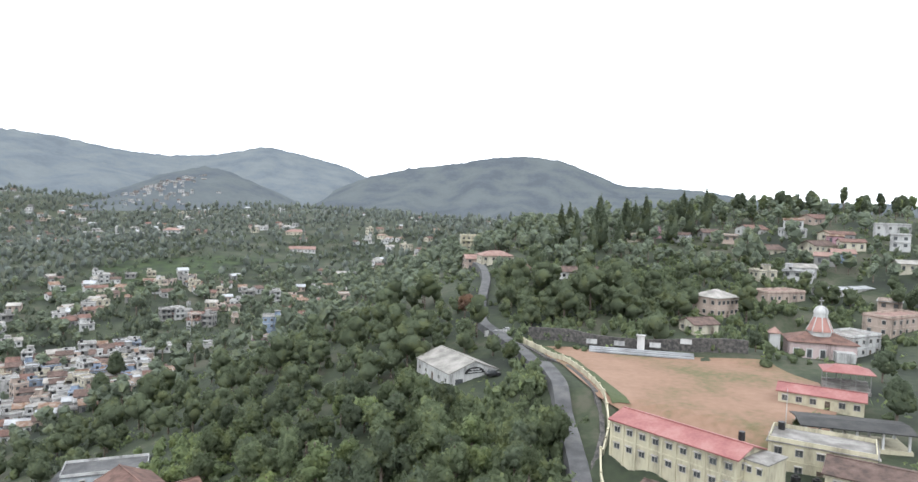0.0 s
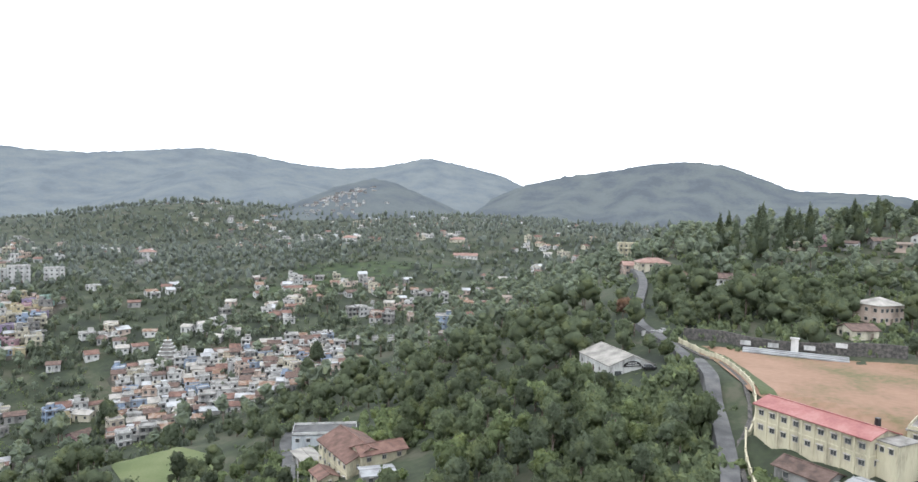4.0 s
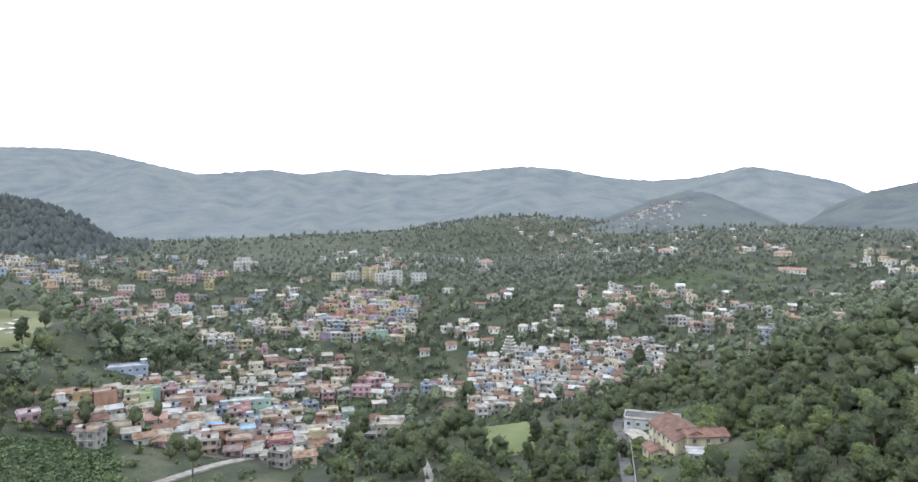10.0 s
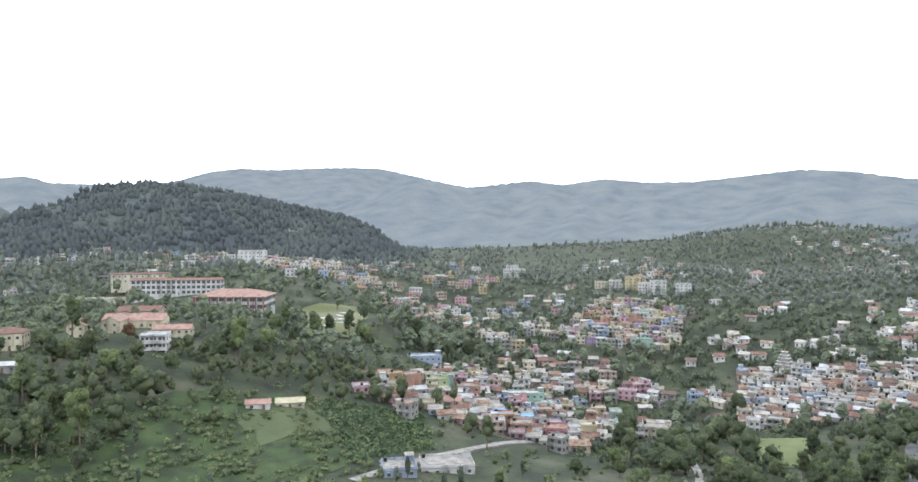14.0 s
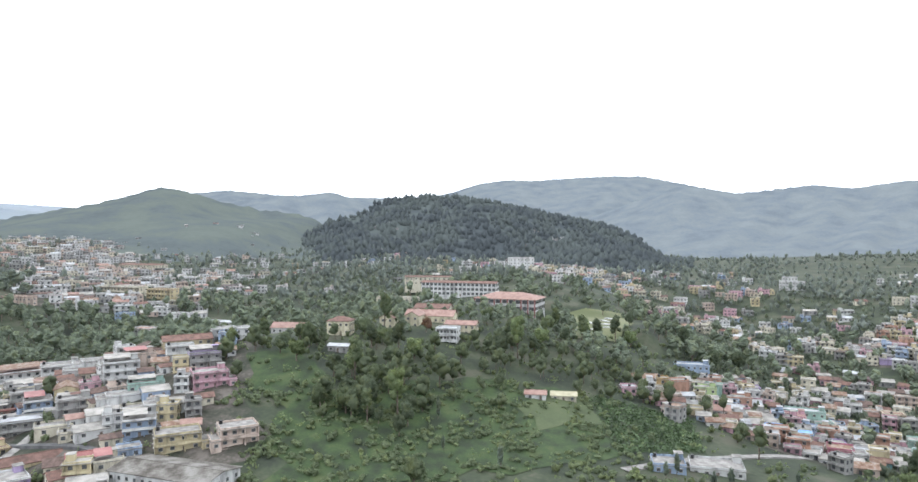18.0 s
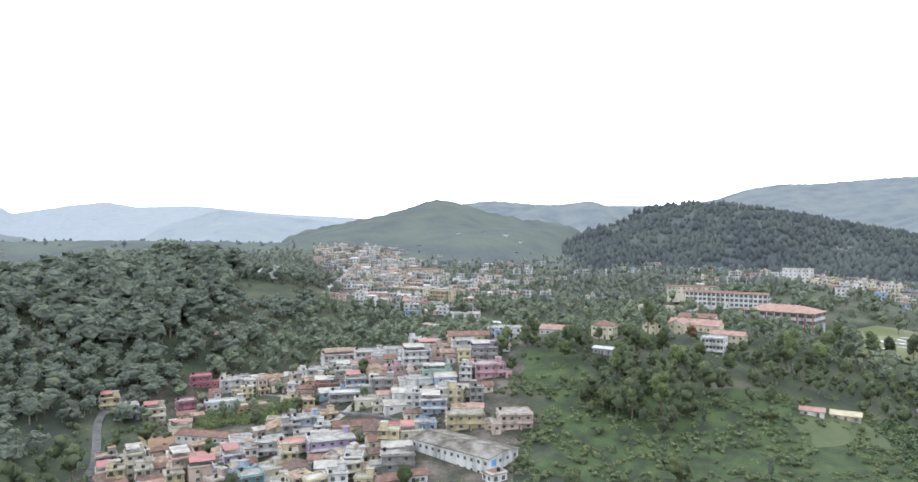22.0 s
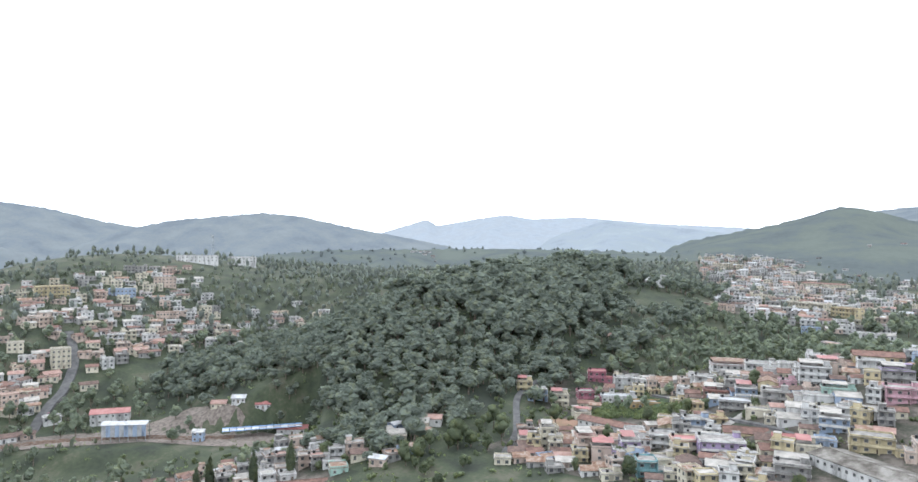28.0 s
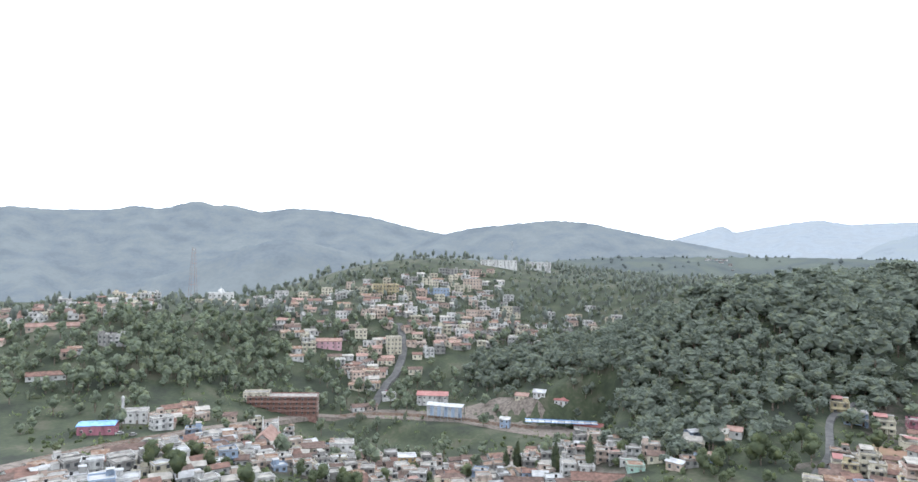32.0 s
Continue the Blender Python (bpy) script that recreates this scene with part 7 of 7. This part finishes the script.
OPEN = [(9, 252, 8), (10, 272, 7), (12, 292, 7), (8, 236, 8), (-350, 48, 14), (-345, 36, 10), (-54, 128, 9), (-62, 132, 9), (-50, 136, 7), (-230, 500, 42), (-200, 545, 36), (-165, 578, 26), (-250, 460, 26), (-330, 400, 24), (-300, 370, 24), (-285, 340, 20), (8, 176, 12), (-120, -415, 16), (-112, -405, 14), (-132, -432, 16), (-126, -398, 12), (14, 322, 16), (18, 345, 14), (9, 380, 11), (8, 430, 14), (8, 405, 10), (-405, 5, 17), (-395, -8, 14), (-415, 28, 14), (-384, 12, 12), (-455, -20, 14), (-300, -70, 12), (-296, -100, 12), (-60, 128, 12), (-78, 165, 12), (-80, 160, 14), (-75, 150, 12), (-66, 128, 10), (-100, -440, 24), (-84, -455, 24), (-120, -452, 18), (-50, -490, 18), (-60, -475, 16), (-30, -525, 16), (0, -530, 12), (-285, -50, 11), (-425, 15, 20), (-480, -12, 20), (-460, -22, 16), (-330, -60, 14), (-316, -36, 14), (-312, -98, 10), (-322, -130, 10), (-370, -45, 10), (-420, -5, 10), (52, 163, 32), (-150, 172, 22), (-138, 180, 18), (-395, 62, 34), (-268, 207, 20), (-236, -14, 16), (14, 150, 16), (4, 172, 12), (-215, 20, 34), (-200, 0, 26), (-270, -135, 18), (-70, -520, 24), (-110, -470, 20), (8, 462, 12), (6, 435, 9), (5, 405, 7), (17, 330, 12), (14, 310, 8), (46, 268, 10), (110, 206, 15), (102, 188, 15), (96, 172, 10), (90, 150, 9), (84, 222, 9), (75, 200, 8),
        (-225, -295, 16), (60, 112, 14), (45, 108, 14), (110, 180, 14), (-70, 130, 10), (-92, 180, 12), (-30, -500, 14), (40, -480, 20), (100, -440, 16)]


def in_town(x, y, rng):
    """Few trees grow between the houses of the hillside town."""
    k = (-470 - x) / 650
    return 0 < k < 1 and -215 - 240 * k > y > -345 - 310 * k and rng.random() < 0.72


def may_grow(x, y, r):
    return clear(x, y, r) and all((x - a) ** 2 + (y - b) ** 2 > c * c for a, b, c in OPEN)


rng = random.Random(12)
near_trees, far_trees = [], []
cells = {}


def free_cell(x, y, gap):
    k = (int(x // 6), int(y // 6))
    for i in (-1, 0, 1):
        for j in (-1, 0, 1):
            for a, b in cells.get((k[0] + i, k[1] + j), ()):
                if (a - x) ** 2 + (b - y) ** 2 < gap * gap:
                    return False
    cells.setdefault(k, []).append((x, y))
    return True


for cx, cy, hx, hy, turn, dens, tall in WOODS:
    n = int(math.pi * hx * hy / 1e4 * dens * (2.0 if cx < -105 and -620 < cy < -330 else 1.0))
    c, s = math.cos(radians(turn)), math.sin(radians(turn))
    for _ in range(n):
        r, t = math.sqrt(rng.random()), rng.uniform(0, 6.2832)
        u, v = hx * r * math.cos(t), hy * r * math.sin(t)
        x, y = cx + u * c - v * s, cy + u * s + v * c
        far = math.hypot(x - MID_X, y - MID_Y)
        if in_view(x, y) and not in_town(x, y, rng) and may_grow(x, y, 1.2) and free_cell(x, y, 3.6 if far < 600 else 5):
            (near_trees if far < 480 else far_trees).append((far, x, y, rng.random() < tall, (1.85 if x < -425 and y < -415 else 1.3 if x < -260 else 0.82) if tall > 0.55 and y < -300 else 0.7 if x > 60 and y > 250 else 1.0))
for _ in range(19000):
    r, t = 120 + 1330 * rng.random() ** 0.72, rng.uniform(radians(-198), radians(46))
    x, y = MID_X + r * math.sin(t), MID_Y + r * math.cos(t)
    if not in_town(x, y, rng) and may_grow(x, y, 1.0) and free_cell(x, y, 5.5) and (r > 300 or rng.random() < 0.35) and noise.noise((x * 0.012, y * 0.012, 9)) + 0.5 * noise.noise((x * 0.04, y * 0.04, 3)) > -0.12 - 0.25 * rng.random():
        (near_trees if r < 480 else far_trees).append((r, x, y, rng.random() < 0.25, 1.0))
near_trees.sort()
for k, (far, x, y, tall, big_) in enumerate(near_trees):
    if -420 < x < -255 and -125 < y < 25:
        big_ = 0.72
    if k < 270:
        kind = "tall" if tall else "broad"
        if -260 < x < -150 and -70 < y < 60:
            kind = "silver"
        tree(kind, rng.randrange(5), x, y, rng.uniform(0.72, 1.15) * (0.9 if kind == "broad" else 0.8) * big_, rng.uniform(0, 360))
    else:
        far_trees.append((far, x, y, tall, big_))
for x, y, s in ((-221, 151, 0.95), (-196, 124, 0.8), (-168, 205, 0.7), (-226, 240, 0.75), (-150, 300, 0.7), (-140, 268, 0.75), (-345, 118, 0.8), (-372, 112, 0.85), (-355, 140, 0.8), (88, 134, 0.55)):
    tree("giant", int(abs(x)) % 2, x, y, s, x * 3, "great trees")
for x, y, s in ((62, 318, 1.2), (68, 327, 1.35), (75, 321, 1.15), (81, 335, 1.4), (70, 346, 1.3), (92, 340, 1.25), (103, 332, 1.35), (114, 340, 1.2), (126, 352, 1.3), (56, 350, 1.2), (-61, -399, 1.0), (-73, -381, 1.05), (-85, -369, 1.05), (-56, -402, 0.9), (44, 330, 1.1), (50, 338, 1.2), (57, 334, 1.1), (95, 372, 1.0), (86, 420, 1.1), (130, 400, 0.9), (33, 262, 0.9)):
    tree("cypress", int(abs(y)) % 3, x, y, s, y, "cypresses")
for k_, (x, y) in enumerate(((-302, -144), (-282, -134), (-273, -126), (-287, -92), (-311, -95), (-297, -86), (-285, -79), (-279, -72), (-333, -78), (-318, -84), (-340, -25), (-288, -28), (-287, -20), (-295, -9), (-335, 10), (-347, 18), (-356, 30), (-342, 34), (-337, 40),
                             (-292, -122), (-291, -157), (-351, 57), (-349, 66), (-372, 75), (-254, -100), (-244, -86), (-230, -96), (-224, -84), (-240, -104), (-250, -92), (-264, -66), (-258, -109), (-259, -101), (-228, -94), (-227, -104), (-230, -114), (-300, -20), (-306, -2), (-315, 14), (-322, 26), (-276, -50), (-270, -84))):
    tree("tall" if k_ % 3 == 0 else "broad", k_ % 5, x, y, 0.95 + 0.09 * (k_ * 7 % 5), k_ * 47, "trees of the school hill")
for k_ in range(30):
    x, y = 118 + 5.2 * k_ + 3 * math.sin(k_ * 2.3), 372 + 20 * math.sin(k_ * 1.7)
    tree("giant" if k_ % 4 == 0 else "tall", k_ % (2 if k_ % 4 == 0 else 5), x, y, 0.78 + 0.12 * math.sin(k_ * 3.1), k_ * 61, "skyline trees")
for x, y in ((3, 238), (-318, -62)):
    tree("flame", 0, x, y, 0.9, x, "flowering trees")


def wood_mass(name, label, places, clumps, leaves_each, size, material, seed, trunks=True, wide=1.0, smooth=False):
    """Woods farther off: many crowns, with trunks where they can be seen, joined into one mesh."""
    g = np.random.RandomState(seed)
    forms = []
    for i in range(10):
        h = random.Random(200 + i)
        if i < 5:
            tall = h.uniform(8, 11)
            blobs = big_clumps(h, tall, 0.42, tall * h.uniform(0.3, 0.4), clumps) if clumps > 1 else [(0, 0, tall * 0.55, tall * h.uniform(0.3, 0.4), tall * 0.4)]
        else:
            tall = h.uniform(14, 17)
            blobs = big_clumps(h, tall, 0.48, tall * h.uniform(0.2, 0.28), clumps) if clumps > 1 else [(0, 0, tall * 0.6, tall * h.uniform(0.17, 0.24), tall * 0.36)]
        v, f = leaf_cloud(blobs, leaves_each, size, core=True, k=6 if clumps > 2 else 5, rings=5 if clumps > 2 else 4, loose=0.7)
        tv, tf = tube(0.3, 0.18, -1.5, tall * 0.7, 4)
        tf = tf[:4] if trunks else []
        forms.append((np.concatenate([np.asarray(v), np.array(tv)]), f, [tuple(k + len(v) for k in q) for q in tf]))
    verts, faces, mi, base = [], [], [], 0
    for far, x, y, tall, grown in places:
        v, f, tf = forms[g.randint(5) + (5 if tall else 0)]
        a, s = g.uniform(0, 6.28), g.uniform(0.6, 1.15) * grown * (0.85 if far > 640 else 1)
        c, d = math.cos(a) * s * wide, math.sin(a) * s * wide
        w = np.stack([v[:, 0] * c - v[:, 1] * d + x, v[:, 0] * d + v[:, 1] * c + y, v[:, 2] * s + height(x, y) - 0.3], 1)
        verts.append(w)
        faces += [tuple(k + base for k in q) for q in f] + [tuple(k + base for k in q) for q in tf]
        mi += [0] * len(f) + [1] * len(tf)
        base += len(v)
    if verts:
        tagged(new(name, mesh_of(name, np.concatenate(verts).tolist(), faces, [material, BARK], mi, smooth=smooth)), label, "trees", kind="stuff")


def in_forest(t):
    return t[1] < -105 and t[2] < -330 and t[2] > -620


mid = [t for t in far_trees if t[0] < 620 and not in_forest(t)]
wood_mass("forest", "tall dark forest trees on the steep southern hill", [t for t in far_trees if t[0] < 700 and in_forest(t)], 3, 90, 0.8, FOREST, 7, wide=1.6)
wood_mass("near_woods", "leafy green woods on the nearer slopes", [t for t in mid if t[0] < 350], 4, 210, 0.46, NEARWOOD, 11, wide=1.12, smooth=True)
# Mid and far crowns take the leaf colours with haze painted in.
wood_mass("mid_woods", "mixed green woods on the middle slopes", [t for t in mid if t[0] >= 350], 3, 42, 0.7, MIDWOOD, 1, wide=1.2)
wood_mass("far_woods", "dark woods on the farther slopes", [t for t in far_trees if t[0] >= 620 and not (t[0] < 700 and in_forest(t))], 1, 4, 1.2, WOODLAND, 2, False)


def ridge_woods(name, label, shade):
    """Crowns on the far hills, one mesh to a hill colour, its painted haze included."""
    g = np.random.RandomState(shade + 5)
    forms = [lump(i * 1.7, i * 2.3, 0, 4.6, 5.2, 4, 3) for i in range(5)]
    verts, faces, base = [], [], 0
    for k, x, y, z, s in RIDGE_TREES:
        if k == shade:
            i = g.randint(5)
            v, f = forms[i]
            v = (np.array(v) - np.array((i * 1.7, i * 2.3, 0))) * s
            verts.append(v + np.array((x, y, z + 4.0 * s)))
            faces += [tuple(j + base for j in q) for q in f]
            base += len(v)
    if verts:
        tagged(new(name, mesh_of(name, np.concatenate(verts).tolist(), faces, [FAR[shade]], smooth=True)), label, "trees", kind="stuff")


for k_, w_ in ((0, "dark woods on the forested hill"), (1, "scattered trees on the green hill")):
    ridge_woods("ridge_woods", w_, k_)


# ---- undergrowth and tea ----
def low_growth(name, label, spots, material, seed, tall=1.0, leaves_each=26, size=0.5, body=False):
    g = np.random.RandomState(seed)
    forms = []
    for i in range(6):
        _, _, blobs = crown_plan("bush", 50 + i)
        v, f = leaf_cloud(blobs[:2] if body else blobs, leaves_each, size, core=body, k=5, rings=4)
        forms.append((np.asarray(v), f))
    verts, faces, base = [], [], 0
    xs = np.array(spots)
    zs = land(xs[:, 0], xs[:, 1])
    for (x, y), z in zip(spots, zs):
        v, f = forms[g.randint(6)]
        a, s = g.uniform(0, 6.28), g.uniform(0.6, 1.5)
        c, d = math.cos(a) * s, math.sin(a) * s
        verts.append(np.stack([v[:, 0] * c - v[:, 1] * d + x, v[:, 0] * d + v[:, 1] * c + y, v[:, 2] * s * tall + z - 0.1], 1))
        faces += [tuple(k + base for k in q) for q in f]
        base += len(v)
    return tagged(new(name, mesh_of(name, np.concatenate(verts).tolist(), faces, [material])), label, "shrubs", kind="stuff")


def spots_in(n, lo, hi, seed, r=0.8):
    g, out = random.Random(seed), []
    for _ in range(n):
        rr, t = lo + (hi - lo) * math.sqrt(g.random()), g.uniform(radians(-198), radians(46))
        x, y = MID_X + rr * math.sin(t), MID_Y + rr * math.cos(t)
        clump = noise.noise((x * 0.03, y * 0.03, 0)) + noise.noise((x * 0.09, y * 0.09, 4))
        if clump > -0.25 and clear(x, y, r) and math.hypot(x - 52, y - 163) > 30 and math.hypot(x + 150, y - 172) > 24 and math.hypot(x + 395, y - 62) > 36 and math.hypot(x + 85, y + 490) > 30:
            out.append((x, y))
    return out


low_growth("undergrowth", "tangled green undergrowth on the near slopes", spots_in(4600, 130, 430, 1), LEAF[0], 3, 1.25, 14, 0.5, True)
low_growth("scrub", "paler scrub bushes on open slopes", spots_in(4000, 130, 520, 2), LEAF[2], 4, 1.1, 14, 0.5)


def green_spots(n, seed):
    g = random.Random(seed)
    spots = [(a + c * 1.3 * (2 * g.random() - 1), b + c * 1.3 * (2 * g.random() - 1)) for a, b, c in GREENS[:6] for _ in range(n)]
    return [q for q in spots if clear(q[0], q[1], 0.8)]


def wall_foot_spots(n, seed):
    """Bushes at the foot of the school block."""
    g = random.Random(seed)
    spots = [(g.uniform(24, 52), g.uniform(84, 112)) for _ in range(n)]
    return [q for q in spots if clear(q[0], q[1], 0.4) and (q[0] - 38.6) * 0.77 + (q[1] - 113.1) * 0.64 < -2]


def farm_spots(n, seed):
    """Bushes on the open ground round the farm."""
    g = random.Random(seed)
    spots = [(g.gauss(-74, 20), g.gauss(158, 20)) for _ in range(n)]
    return [q for q in spots if clear(q[0], q[1], 0.9)]


low_growth("farm_shrubs", "leafy bushes and banana plants round the farm", farm_spots(420, 87), LEAF[2], 88, 1.25, 34, 0.42, True)
low_growth("school_shrubs", "green bushes at the foot of the school block", wall_foot_spots(110, 77), LEAF[2], 78, 1.0, 40, 0.32, True)
low_growth("yard_scrub", "dense green scrub on waste ground among the houses", green_spots(70, 17), LEAF[2], 18, 1.3, 40, 0.45)


low_growth("hillside_bushes", "low bushes on the bare slope under the hill", spots_in(1800, 5, 130, 41), LEAF[2], 42, 1.1, 18, 0.6)


def slope_spots(n, seed):
    g, out = random.Random(seed), []
    for _ in range(n):
        x, y = g.uniform(-255, -150), g.uniform(-155, 5)
        if clear(x, y, 1) and noise.noise((x * 0.06, y * 0.06, 2)) > -0.1:
            out.append((x, y))
    return out


def valley_spots(n, seed):
    """Bushes of the valley between the lane town, the village and the block of row houses."""
    g, out = random.Random(seed), []
    for _ in range(n):
        x, y = g.uniform(-420, -110), g.uniform(90, 430)
        if clear(x, y, 1) and math.hypot(x + 150, y - 172) > 24 and math.hypot(x + 395, y - 62) > 44 and noise.noise((x * 0.04, y * 0.04, 7)) > -0.25:
            out.append((x, y))
    return out


def ridge_spots(n, seed):
    """Bushes beside the ridge road and round the church."""
    g, out = random.Random(seed), []
    for k in range(n):
        x, y = (g.uniform(-14, 20), g.uniform(96, 186)) if k % 2 else (g.uniform(16, 150), g.uniform(200, 300))
        if clear(x, y, 1) and math.hypot(x - 52, y - 163) > 31 and math.hypot(x - 8, y - 176) > 13:
            out.append((x, y))
    return out


low_growth("ridge_shrubs", "leafy bushes on the banks beside the road", ridge_spots(1700, 31), LEAF[0], 32, 1.5, 22, 0.4, True)
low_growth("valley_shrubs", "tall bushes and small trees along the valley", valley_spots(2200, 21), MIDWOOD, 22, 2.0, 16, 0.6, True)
low_growth("slope_shrubs", "tall leafy shrubs on the tea slope", slope_spots(1300, 8), LEAF[0], 8, 0.95, 20, 0.36, True)
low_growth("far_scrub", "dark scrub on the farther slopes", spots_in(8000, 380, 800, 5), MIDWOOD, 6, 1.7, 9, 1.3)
tea = []
for j in range(26):
    for i in range(34):
        u, v = (i + 0.5 * (j % 2)) / 34, j / 26
        x = (-251 * (1 - u) - 238 * u) * (1 - v) + (-190 * (1 - u) - 196 * u) * v
        y = (4 * (1 - u) + 47 * u) * (1 - v) + (-4 * (1 - u) + 30 * u) * v
        tea.append((x, y))
low_growth("tea_rows", "clipped tea bushes in rows on the slope", tea, TEA, 9, 0.7, 14, 0.45)


# ---- vehicles ----
def car(label, x, y, turn, material, group="parked cars"):
    ob = root("parked_car", label, "car", x, y, turn, size=1.5, group=group)
    ob.matrix_basis = pose(x, y, height(x, y) + 0.25, 0, 0, turn)
    part("body", box(-2.0, 2.0, -0.85, 0.85, 0.3, 0.95), material, ob)
    v = [(-1.5, -0.78, 0.96), (1.1, -0.78, 0.96), (1.1, 0.78, 0.96), (-1.5, 0.78, 0.96), (-1.1, -0.68, 1.5), (0.6, -0.68, 1.5), (0.6, 0.68, 1.5), (-1.1, 0.68, 1.5)]
    part("cabin", (v, box(0, 1, 0, 1, 0, 1)[1]), GLASS, ob)
    part("roof", box(-1.1, 0.6, -0.68, 0.68, 1.504, 1.56), material, ob)
    for sx in (-1.25, 1.25):
        for sy in (-0.85, 0.85):
            v, f = tube(0.32, 0.32, -0.1, 0.1, 10)
            part("wheel", ([(sx + a, sy + c, 0.32 + b) for a, b, c in v], f), BLACKTANK, ob)


for x, y, t, m, w in ((-206, -286, 85, WHITE, "white"), (-196, -183, 60, WHITE, "white"), (10, 178, 20, BLACKTANK, "black"), (-260, -291, 80, WHITE, "white"), (128, -468, 10, WHITE, "white"), (122, -464, 12, GREY, "grey"),
                      (-30, -575, 60, WHITE, "white"), (-36, -580, 60, GREY, "grey"), (-44, -575, 60, ROSE, "red"), (-24, -566, 40, WHITE, "white"), (16, 214, 100, WHITE, "white"), (-180, 152, 60, WHITE, "white"), (-10, -395, 75, WHITE, "white")):
    car("small %s car parked at the roadside" % w, x, y, t, m)
